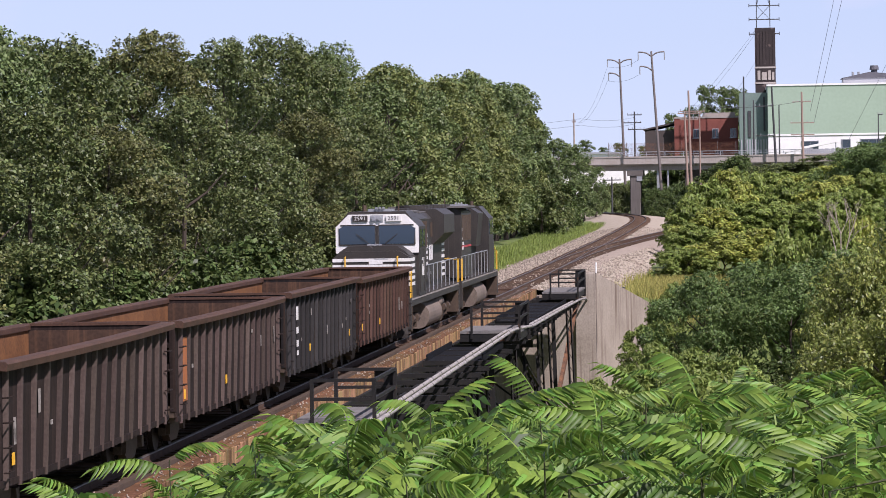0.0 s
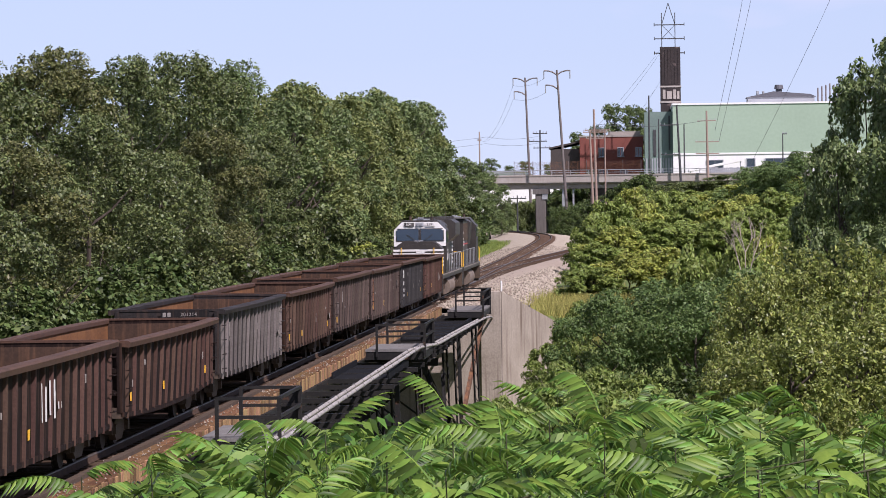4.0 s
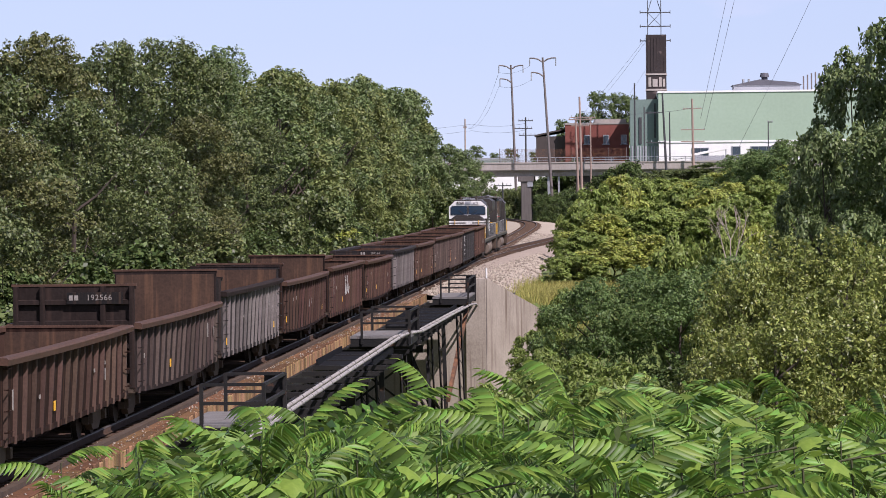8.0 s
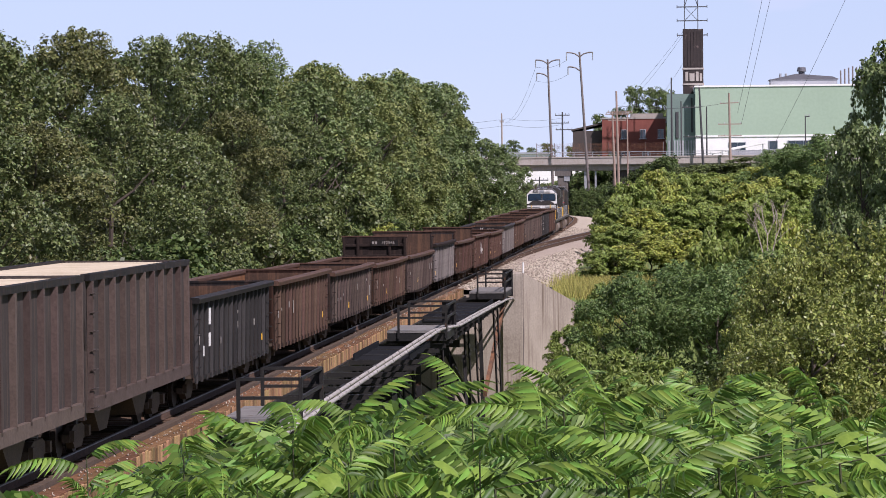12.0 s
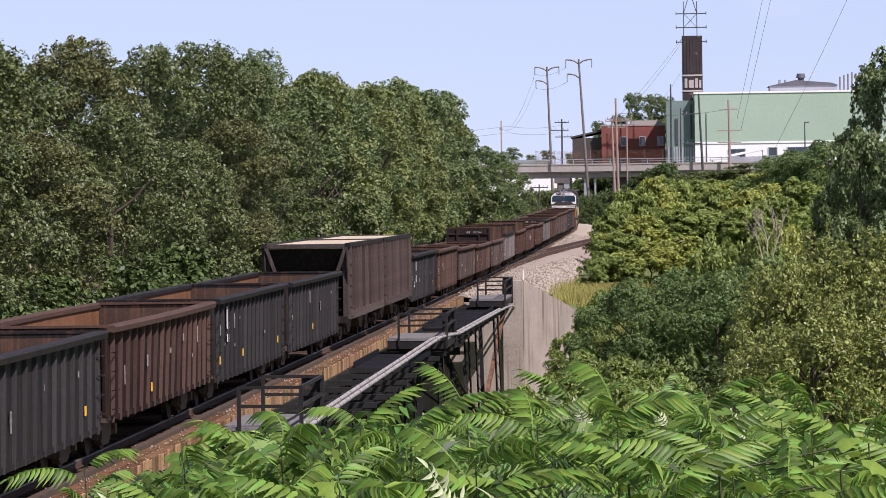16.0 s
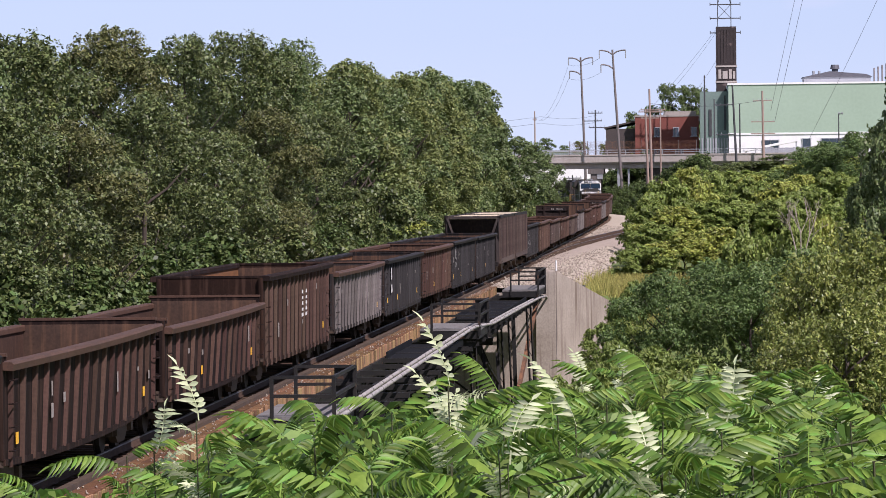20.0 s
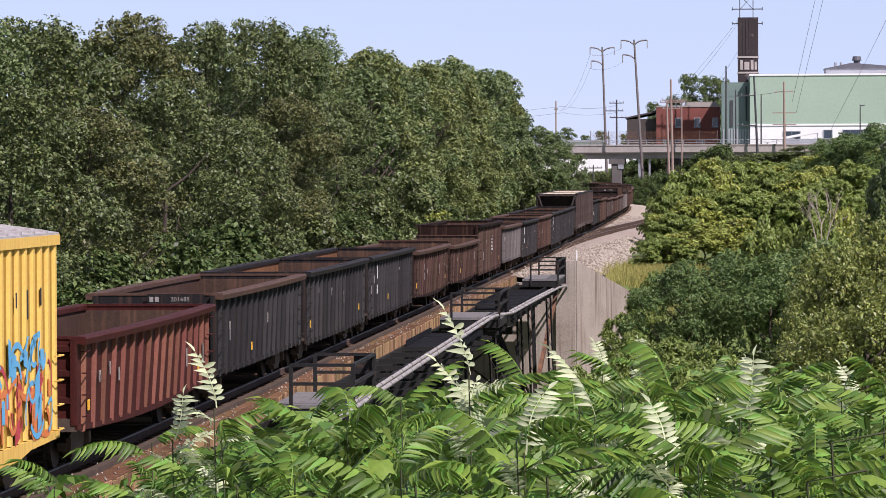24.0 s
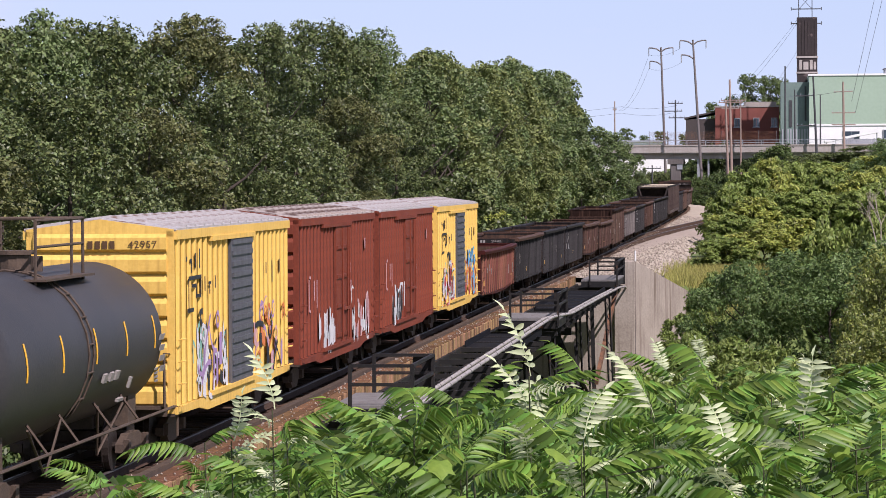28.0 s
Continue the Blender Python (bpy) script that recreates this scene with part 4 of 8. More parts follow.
part("roof", span(bmesh.new(), (-10.3, -0.3, 8.6), (27.3, 14.3, 9.0)), M["grey_wall"], white)
white2 = tagged(empty("pale_building", shift(-36, 765, 9.15)), "low pale building beyond the road", "building")
part("wall", span(bmesh.new(), (0, 0, 0), (24, 12, 4.0)), M["white_wall"], white2)
for i in range(5):
    window(white2, (2.5 + 4.6 * i, -0.02, 2.2), 2.2, 1.4, "y", M["grey_wall"], 2)
part("roof", span(bmesh.new(), (-0.4, -0.4, 4.0), (24.4, 12.4, 4.4)), M["grey_wall"], white2)
cottage = tagged(empty("far_house", shift(-33, 700, 9)), "small pale house among far trees", "house")
part("wall", span(bmesh.new(), (0, 0, 0), (4, 5, 4)), M["white_wall"], cottage)
bm = bmesh.new()
hull(bm, [(-0.3, 4.0), (4.3, 4.0), (2.0, 5.4)], -0.3, 5.3)
part("roof", bm, M["dark_wall"], cottage)

# ---- fence and parked trailers on the road's edge ----
fence = tagged(empty("plank_fence", shift(24.2, 566, 8.9)), "weathered grey plank fence along the street", "fence")
bm = bmesh.new()
span(bm, (0, -0.03, 0), (0.28, 0.03, 2.6))
pl = part("plank", bm, M["grey_wall"], fence)
for i in range(1, 48):
    again(pl, Matrix.Translation((0.31 * i, 0, random.uniform(-0.1, 0.1))))
bm = bmesh.new()
span(bm, (0, 0.04, 0.6), (14.8, 0.1, 0.72))
span(bm, (0, 0.04, 1.9), (14.8, 0.1, 2.02))
part("fence_rail", bm, M["grey_wall"], fence)
ramp = tagged(empty("loading_canopy", shift(21.5, 583, 9.1)), "white sloping loading canopy by the hall", "canopy")
bm = bmesh.new()
v = [bm.verts.new(c) for c in ((0, 0, 1.9), (9, 0, 3.6), (9, 8, 3.6), (0, 8, 1.9), (0, 0, 2.3), (9, 0, 4.0), (9, 8, 4.0), (0, 8, 2.3))]
for f in ((0, 1, 2, 3), (4, 7, 6, 5), (0, 4, 5, 1), (1, 5, 6, 2), (2, 6, 7, 3), (3, 7, 4, 0)):
    bm.faces.new([v[i] for i in f])
part("canopy_roof", bm, M["white_wall"], ramp)
bm = bmesh.new()
for x in (0.3, 4.5, 8.7):
    span(bm, (x - 0.1, 0.2, -0.6), (x + 0.1, 0.4, 2.0 + 0.19 * x))
part("canopy_post", bm, M["grey_wall"], ramp)
mesh_fence = tagged(empty("mesh_fence", shift(-7.5, 572.4, 9.75)), "tall rusty wire-mesh fence along the overpass", "fence")
bm = bmesh.new()
for k in range(150):
    bar(bm, (0.14 * k, 0, 0.1), (0.14 * k, 0, 3.1), 0.018, 0.018)
for k in range(16):
    bar(bm, (0, 0.02, 0.1 + 0.2 * k), (20.9, 0.02, 0.1 + 0.2 * k), 0.018, 0.018)
part("mesh", bm, M["rust_steel"], mesh_fence, "rust-brown woven wire")
bm = rod(bmesh.new(), (0, 0.06, 0), (0, 0.06, 3.25), 0.05, 6)
fp = part("fence_post", bm, M["pole_steel"], mesh_fence)
for k in range(1, 8):
    again(fp, shift(3.0 * k, 0, 0))
# ---- poles and wires ----


def pole(name, x, y, z0, z1, r, mat, label, lean=0.0, arms=(), insul=M["galv"]):
    """A tapered pole with cross arms: (height below the top, half length, side shift, tilt)."""
    ob = tagged(part(name, rod(bmesh.new(), (0, 0, 0), (lean, 0, z1 - z0), r, 10, r * 0.62), mat), label, "pole")
    ob.location = (x, y, z0)
    for down, half, off, tilt in arms:
        h = z1 - z0 - down
        cx = lean * h / (z1 - z0) + off
        bm = bmesh.new()
        bar(bm, (cx - half, -0.12, h - tilt), (cx + half, -0.12, h + tilt), 0.14, 0.16)
        arm = part("cross_arm", bm, mat, ob)
        for k in (-0.92, -0.45, 0.45, 0.92):
            bm = bmesh.new()
            rod(bm, (cx + half * k, -0.12, h + tilt * k), (cx + half * k, -0.12, h + 0.35 + tilt * k), 0.06, 6)
            part("insulator", bm, insul, arm)
    return ob


def davit_pole(x, y, z0, z1, lean):
    """A slim steel transmission pole with curved upswept arms."""
    ob = tagged(part("transmission_pole", rod(bmesh.new(), (0, 0, 0), (lean, 0, z1 - z0), 0.27, 12, 0.15), M["pole_steel"]),
                "tall slim steel transmission pole with upswept arms", "pole")
    ob.location = (x, y, z0)
    h = z1 - z0
    for down, reach in ((0.2, 2.1), (0.2, -2.1), (2.5, -2.0)):
        bm = bmesh.new()
        c = lean * (h - down) / h
        rods(bm, [(c, 0, h - down - 0.6), (c + 0.35 * reach, 0, h - down - 0.1), (c + 0.7 * reach, 0, h - down + 0.08), (c + reach, 0, h - down + 0.1)], 0.11, 8)
        part("arm", bm, M["pole_steel"], ob)
        bm = bmesh.new()
        rod(bm, (c + reach, 0, h - down + 0.1), (c + reach, 0, h - down - 1.2), 0.1, 6)
        part("insulator", bm, M["galv"], ob)
    return ob


davit_pole(-5.5, 600, 0.5, 27.9, -0.9)
davit_pole(1.75, 556, 0.5, 27.4, -1.6)
pole("utility_pole", 5.9, 545, 4.0, 17.5, 0.22, M["pole_pink"], "brown wooden utility pole with cross arm", -0.4, [(0.4, 1.9, 0.8, 0.0)])
pole("utility_pole", 6.4, 549, 4.0, 20.8, 0.24, M["pole_pink"], "tall weathered wooden utility pole with cross arms", -0.3, [(3.3, 2.0, 0.5, 0.0), (4.6, 1.4, 0, 0.0)])
pole("utility_pole", 7.7, 560.5, 3.0, 17.8, 0.16, M["pole_pink"], "short wooden pole beside the road", 0.0)
pole("utility_pole", 24.3, 560, 7.4, 20.6, 0.24, M["pole_pink"], "wooden utility pole with three cross arms", -0.15, [(1.6, 1.5, 0, 0.05), (5.0, 1.9, 0, 0.0), (6.9, 1.9, 0, 0.0)])
pole("utility_pole", 19.95, 560, 7.9, 21.6, 0.22, M["pole_dark"], "dark tarred pole with side braces", -0.6, [(3.2, 1.4, -1.5, 0.0), (8.0, 1.5, -1.5, 0.0)])
pole("mast", 14.95, 585, 9.0, 24.0, 0.2, M["pole_dark"], "dark steel mast by the hall", 0.0)
pole("mast", 16.55, 585, 9.0, 20, 0.16, M["pole_dark"], "dark steel mast on the hall's flank", 0.0)
pole("mast", 20.9, 590, 9.0, 19.2, 0.16, M["pole_dark"], "short dark steel mast before the hall", 0.0)
pole("utility_pole", -16.3, 640, 0.5, 19.5, 0.2, M["pole_wood"], "grey wooden pole far beyond the road", 0.0, [(1.6, 0.35, 0, 0)])
pole("utility_pole", -4.5, 620, 0.5, 19.2, 0.22, M["pole_dark"], "dark wooden pole with transformers", 0.0, [(0.6, 1.3, 0, 0), (2.0, 1.6, -0.4, 0), (3.2, 1.5, 0.3, 0)])
pole("utility_pole", -6.1, 546, 0.5, 7.3, 0.16, M["pole_dark"], "short dark pole beside the rails", 0.0, [(0.5, 1.4, 0, 0)])
pole("street_lamp", 37.0, 575, 9.0, 17.1, 0.14, M["pole_dark"], "dark street lamp post by the hall", 0.0, [(0.1, 0.4, 0.3, 0)])


def wire(pts, name="overhead_wire", r=0.03, label="thin black overhead wire"):
    """A sagging wire through (x, y, z) points with a dip between them."""
    bm = bmesh.new()
    for a, b, dip in pts:
        a, b = Vector(a), Vector(b)
        row = [a.lerp(b, i / 14) - Vector((0, 0, dip * 4 * (i / 14) * (1 - i / 14))) for i in range(15)]
        rods(bm, row, r, 5)
    return tagged(part(name, bm, M["wire"]), label, "wire")


for ax, az in ((-2.1, -1.3), (-2.1, -3.7)):
    wire([((1.75 - 1.5 + ax, 556, 27.2 + az + 0.2), (-5.5 - 0.9 + ax, 600, 27.7 + az + 0.2), 0.6), ((-6.4 + ax, 600, 27.7 + az + 0.2), (-21, 760, 20), 2.0)], r=0.018)
wire([((-15, 640, 18.5), (-4.3, 620, 18.2), 0.5), ((-15, 640, 18.5), (-60, 690, 17.5), 0.8)], r=0.02)
wire([((-15, 640, 17.3), (-4.3, 620, 17.0), 0.5), ((-15, 640, 17.3), (-60, 690, 16.3), 0.8)], r=0.02)
wire([((24.2, 560, 19.1), (6.2, 549, 18.5), 0.7)], r=0.03)
# line that comes down from high above the right bank
wire([((25.5, 560, 17.4), (29.8, 560, 36.5), 0.0), ((29.8, 560, 36.5), (31.5, 560, 46), 0)], r=0.03)
wire([((26.1, 560, 15.6), (31.1, 560, 36.5), 0.0), ((31.1, 560, 36.5), (33.2, 560, 46), 0)], r=0.03)
wire([((29.9, 560, 9.2), (32.3, 560, 14.1), 0.0), ((32.3, 560, 14.1), (43.4, 560, 36.4), 0.3), ((43.4, 560, 36.4), (47.8, 560, 46), 0)], r=0.03)
for a, b in (((17.3, 624.9, 33), (5.5, 693, 21)), ((17.3, 624.9, 33.6), (1.5, 696, 18)), ((17.3, 624.9, 28), (9.5, 690, 19.5))):
    wire([(a, b, 0.6)], r=0.02)

# ---- foliage ----


def leaves(clumps, count, size, seed, stretch=1.6, up=0.7, star=0.0, tuft=6, spread=1.6, flat=0.8, core=0.08):
    """Pointed leaves in tufts over the upper and outer side of many small clumps (centre, radius)."""
    r = np.random.default_rng(seed)
    cc, cr = np.array([c for c, _ in clumps]), np.array([q for _, q in clumps])
    n = count // tuft
    idx = r.choice(len(clumps), n, p=cr ** 2 / (cr ** 2).sum())
    d = r.normal(0, 1, (n, 3)) + np.array([0, 0, 0.45])
    d /= np.linalg.norm(d, axis=1)[:, None]
    k = np.where(r.random(n) < core, r.uniform(0.0, 0.6, n), r.uniform(0.72, 1.08, n))
    p = cc[idx] + d * np.array([1, 1, flat]) * (cr[idx] * k)[:, None]
    axis = d * 0.75 + r.normal(0, 0.3, (n, 3)) + np.array([0, 0, up])
    axis = np.repeat(axis / np.linalg.norm(axis, axis=1)[:, None], tuft, 0)
    m = n * tuft
    ray = r.normal(0, 1, (m, 3))
    ray -= axis * (ray * axis).sum(1)[:, None] * 0.8
    ray /= np.linalg.norm(ray, axis=1)[:, None]
    s = size * r.uniform(0.6, 1.3, m)[:, None]
    p = np.repeat(p, tuft, 0) + ray * size * spread * r.uniform(0.3, 1.0, m)[:, None] + axis * r.normal(0, 0.3, m)[:, None] * size
    nrm = axis + r.normal(0, 0.42, (m, 3)) + ray * 0.25
    nrm /= np.linalg.norm(nrm, axis=1)[:, None]
    b = r.normal(0, 1 - 0.8 * star, (m, 3)) + ray * (0.5 + 1.5 * star) - np.array([0, 0, 0.45])
    b -= nrm * (b * nrm).sum(1)[:, None]
    b /= np.linalg.norm(b, axis=1)[:, None] + 1e-6
    t = np.cross(nrm, b)
    mid = p - b * s * stretch * 0.08
    v = np.stack([p - b * s * stretch * 0.5, mid + t * s * 0.5, p + b * s * stretch * 0.5 - nrm * s * 0.2, mid - t * s * 0.5], 1)
    return v.reshape(-1, 3), np.arange(m * 4).reshape(-1, 4)


def trunk_mesh(h, r, limbs, seed, spread=0.45, base=0.0):
    rr = random.Random(seed)
    bm = bmesh.new()
    pts = [Vector((0, 0, base))]
    for i in range(1, 6):
        pts.append(Vector((rr.uniform(-0.25, 0.25), rr.uniform(-0.25, 0.25), base + (h - base) * i / 5)))
    for i in range(5):
        rod(bm, pts[i], pts[i + 1], r * (1 - i * 0.17), 8, r * (1 - (i + 1) * 0.17))
    for k in range(limbs):
        u = rr.uniform(0.3, 0.9)
        a = pts[int(u * 5)].lerp(pts[min(5, int(u * 5) + 1)], u * 5 - int(u * 5))
        ang = rr.uniform(0, 6.28)
        ln = h * spread * (1.1 - u) + 1.0
        mid = a + Vector((math.cos(ang) * ln * 0.5, math.sin(ang) * ln * 0.5, ln * 0.35))
        end = a + Vector((math.cos(ang) * ln, math.sin(ang) * ln, ln * 0.9))
        rod(bm, a, mid, r * 0.38, 6, r * 0.24)
        rod(bm, mid, end, r * 0.24, 5, r * 0.08)
    return bm


def tree(name, label, seed, h, rad, low, count, size, mat, lobes=11, twigs=11, group="", stretch=1.6, category="tree", up=0.7, star=0.0, flat=0.8, lobe=0.44, tuft=6):
    """Height h, crown radius rad from the height low up: big lobes round the trunk, each of many leafy clumps."""
    rr = random.Random(seed)
    clumps = []
    for i in range(lobes):
        u = (i + 0.5) / lobes
        q = math.sin(math.pi * min(1, 0.2 + 0.76 * u)) ** 0.7
        a = i * 2.4 + rr.uniform(-0.6, 0.6)
        size_l = rad * lobe * rr.uniform(0.75, 1.2) * (0.62 + 0.4 * q)
        o = max(0.0, rad * q - size_l * 0.75) * rr.uniform(0.72, 1.12)
        c = Vector((math.cos(a) * o, math.sin(a) * o, low + (h - low) * (0.06 + 0.86 * u)))
        out = Vector((math.cos(a), math.sin(a), 0.25 + 0.9 * u)).normalized()
        for k in range(twigs):
            for tries in range(6):
                d = Vector((rr.gauss(0, 1), rr.gauss(0, 1), rr.gauss(0, 1))).normalized()
                if d.dot(out) > -0.25 and d.z > -0.42:
                    break
            clumps.append((c + d * size_l * rr.uniform(0.55, 0.9), size_l * rr.uniform(0.24, 0.42)))
    for k in range(9):
        a, o = rr.uniform(0, 6.28), rad * 0.5 * math.sqrt((k + 0.3) / 9)
        clumps.append((Vector((math.cos(a) * o, math.sin(a) * o, h - rad * (0.14 + 0.035 * k))), rad * rr.uniform(0.12, 0.2)))
    root = tagged(empty(name), label, category, group)
    part("trunk", trunk_mesh(h * 0.85, 0.03 * h * 0.55, 9, seed, 0.26), M["bark"], root)
    v, f = leaves(clumps, count, size, seed, stretch, up, star, tuft, flat=flat)
    v[:, 2] *= h / v[:, 2].max()
    crown = new("crown", from_arrays("crown", v, f, mat))
    crown.parent = root
    return root


def plant(proto, x, y, s, turn, dz=0.0, sz=None):
    o = copy_thing(proto, Matrix.Translation((x, y, ground_z(x, y) - 0.15 + dz)) @ Matrix.Rotation(turn, 4, "Z"))
    o.scale = (s, s, sz or s)
    return o


def stand(proto, h0, az, el, y, s, turn, wide=None):
    """Plant so that the crown's top reaches the elevation el, seen under the bearing az at the distance y."""
    x = EYE.x + y * math.tan(radians(az))
    top = EYE.z + y * math.tan(radians(el))
    g = ground_z(x, y)
    h = max(top - g, 2.0)
    o = copy_thing(proto, Matrix.Translation((x, y, g - 0.1)) @ Matrix.Rotation(turn, 4, "Z"))
    o.scale = (s, s, h / h0)
    return o


ROW = "trees along the railway"
oaks = [tree("broadleaf_tree", lb, 11 + i, 16.0, rd, lo, 40000, sz, M[mt], nl, nt, ROW, lobe=0.56) for i, (lb, rd, lo, sz, mt, nl, nt) in enumerate((
    ("tall dense dull-green broadleaf tree", 5.0, 1.5, 0.118, "leaf_oak", 9, 20), ("tall dense brownish-green broadleaf tree", 4.8, 2.0, 0.118, "leaf_oak_b", 8, 20),
    ("broad dark green broadleaf tree", 5.4, 1.0, 0.125, "leaf_oak", 10, 18), ("tall mid-green broadleaf tree with uneven crown", 4.6, 2.5, 0.118, "leaf_maple", 8, 20)))]
fars = [tree("broadleaf_tree", lb, 31 + i, 17.0, 4.4, 0.5, 15000, 0.19, M[mt], 17, 12, ROW, flat=1.25, lobe=0.36) for i, (lb, mt) in enumerate((
    ("slender mid-green tree in the far row", "leaf_maple"), ("fresh green tree in the far row", "leaf_maple"), ("slender yellowish-green tree in the far row", "leaf_far")))]
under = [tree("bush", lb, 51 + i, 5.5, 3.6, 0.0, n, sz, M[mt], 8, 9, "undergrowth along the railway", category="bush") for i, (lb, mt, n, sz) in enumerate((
    ("dense undergrowth bush with shade put into its dark green", "leaf_shade", 7000, 0.17), ("mid green undergrowth bush", "leaf_oak", 7000, 0.17), ("dense small-leaved bush with shade put into its deep green", "leaf_shade", 13000, 0.12)))]
rt = random.Random(7)


def tops(y):
    """Height that the far tree row reaches above the rails."""
    return float(np.interp(y, [270, 300, 365, 400, 430], [16.2, 16.9, 18.4, 19.0, 18.6]))


def row(x, az):
    """Distance at which the bearing az meets the line of trees at x."""
    return (EYE.x - x) / math.tan(radians(-az))


# the tall crowns, the lower ones before them and the fill behind
for az, el, x, k, s in ((-14.6, 2.5, -17, 2, 1.0), (-13.5, 2.72, -18, 0, 1.0), (-12.25, 2.82, -17, 3, 0.9), (-11.05, 2.66, -16.5, 2, 0.95), (-9.66, 2.72, -17.5, 1, 1.0), (-8.4, 2.55, -17, 0, 0.95),
                     (-7.42, 2.58, -16.5, 2, 1.0), (-6.72, 2.42, -17.5, 3, 1.05)):
    stand(oaks[k], 16.0, az, el + 0.15, row(x, az), s, rt.uniform(0, 6.28))
for az, el, x, k, s in ((-14.1, 1.6, -13.5, 1, 0.85), (-12.8, 1.2, -12.5, 0, 0.8), (-11.6, 1.75, -13.5, 2, 0.8), (-10.35, 1.3, -12.5, 1, 0.8), (-9.1, 1.75, -13.5, 0, 0.85), (-8.1, 1.1, -12.0, 2, 0.8), (-7.1, 1.45, -13.0, 1, 0.85),
                     (-6.25, 1.35, -13.5, 0, 0.85)):
    stand(oaks[k], 16.0, az, el, row(x, az), s, rt.uniform(0, 6.28))
for az, el, s in ((-14.0, 2.4, 1.4), (-12.9, 2.55, 1.4), (-11.7, 2.6, 1.4), (-10.4, 2.42, 1.4), (-9.1, 2.45, 1.4), (-7.9, 2.42, 1.4), (-6.95, 2.4, 1.3)):
    stand(fars[0], 17.0, az, el, row(-25, az), s, rt.uniform(0, 6.28))
y = 268.0
while y < 422:
    for x, dz in ((-13.5, -0.8), (-19.5, 0.6)) if rt.random() < 0.45 else ((-14.5, 0.0),):
        xx, yy = line_at(y).x + x + rt.uniform(-1.2, 1.2), y + rt.uniform(-2, 2)
        h = tops(yy) + rt.uniform(-1.6, 0.4) + dz - ground_z(xx, yy)
        plant(fars[rt.choice((0, 1, 2, 2))], xx, yy, h / 17.0, rt.uniform(0, 6.28), 0, h / 17.2)
    y += 6.2
for az, el, y, k, s in ((-3.98, 1.75, 438, 2, 0.9), (-3.72, 1.3, 452, 1, 0.75), (-3.25, 1.0, 470, 1, 0.85), (-3.0, 0.88, 492, 0, 0.9), (-2.72, 0.78, 505, 1, 0.85), (-2.48, 0.62, 515, 1, 0.7), (-2.3, 0.4, 520, 0, 0.6), (-3.4, 0.5, 440, 1, 0.7)):
    stand(fars[k], 17.0, az, el, y, s, rt.uniform(0, 6.28))
y = 92.0
while y < 470:
    xx = line_at(y).x - (10.8 if y < 250 else 10.6) + rt.uniform(-1.0, 0.6)
    if not 285 < y < 400:
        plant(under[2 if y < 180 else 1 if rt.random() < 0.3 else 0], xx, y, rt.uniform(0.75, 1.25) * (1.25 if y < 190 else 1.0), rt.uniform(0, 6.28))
    y += 5.5

# right bank
sum_bush = [tree("sumac_bush", lb, 61 + i, 5.0, 3.4, 0.0, 17000, 0.145, M[mt], 10, 10, "sumac on the bank", 2.3, "bush", 1.0, 0.7, 0.7, 0.5, 8) for i, (lb, mt) in enumerate((
    ("yellow-green sumac bush on the bank", "leaf_yellow"), ("fresh green sumac bush on the bank", "leaf_bright")))]
for k, az, el, y, s in ((under[1], -5.25, 0.1, 238, 1.1), (under[1], -5.75, -0.15, 226, 0.9), (sum_bush[0], -4.6, -0.4, 252, 0.8), (sum_bush[1], -4.9, -0.55, 240, 0.7)):
    stand(k, 5.5, az, el, y, s, rt.uniform(0, 6.28))
mids = [tree("locust_tree", "deep green feathery tree on the valley side", 71, 9.0, 4.2, 0.0, 30000, 0.095, M["leaf_dark"], 10, 16, "trees on the right bank", 2.0, flat=0.6, up=0.8, lobe=0.5),
        tree("willow_tree", "olive green small-leaved tree in the valley", 72, 8.5, 4.4, 0.0, 30000, 0.088, M["leaf_olive"], 10, 18, "trees on the right bank", 1.8, flat=1.0),
        tree("maple_tree", "large dark green tree above the bank", 73, 15.0, 5.6, 1.0, 26000, 0.17, M["leaf_maple"], 13, 12, "trees on the right bank", lobe=0.4),
        tree("locust_tree", "fresh green feathery small tree below the abutment", 74, 7.0, 3.2, 0.0, 16000, 0.085, M["leaf_bright"], 9, 10, "trees on the right bank", 3.0, "tree", 0.9, 1.0, 0.6, 0.5, 8),
        tree("locust_tree", "deep green tree with a high crown over a shaded hollow", 75, 9.0, 4.4, 4.6, 18000, 0.1, M["leaf_dark"], 8, 14, "trees on the right bank", 2.0, flat=0.6, up=0.8, lobe=0.5)]
for az, el, y, s in ((-0.82, -0.12, 300, 0.75), (-0.5, 0.2, 310, 0.9), (-0.1, 0.34, 318, 1.0), (0.35, 0.28, 322, 1.0), (0.9, 0.18, 320, 1.05), (1.4, 0.1, 310, 1.0), (0.05, 0.36, 420, 1.0), (0.45, 0.28, 430, 1.1), (1.0, 0.2, 425, 1.2), (1.5, 0.34, 430, 1.2), (0.7, 0.27, 480, 1.4), (1.0, 0.25, 485, 1.4), (1.25, 0.25, 480, 1.4), (2.0, 0.55, 420, 1.3), (2.35, 0.62, 400, 1.3), (1.75, 0.2, 330, 1.1), (2.2, 0.3, 330, 1.1),
                     (-0.75, -0.55, 262, 0.8), (-0.35, -0.3, 268, 1.0), (0.2, -0.2, 270, 1.0), (0.8, -0.22, 272, 1.0), (1.4, -0.15, 270, 1.0), (1.95, 0.0, 275, 1.0)):
    stand(sum_bush[0 if rt.random() < 0.5 else 1], 5.0, az, el, y, s, rt.uniform(0, 6.28))
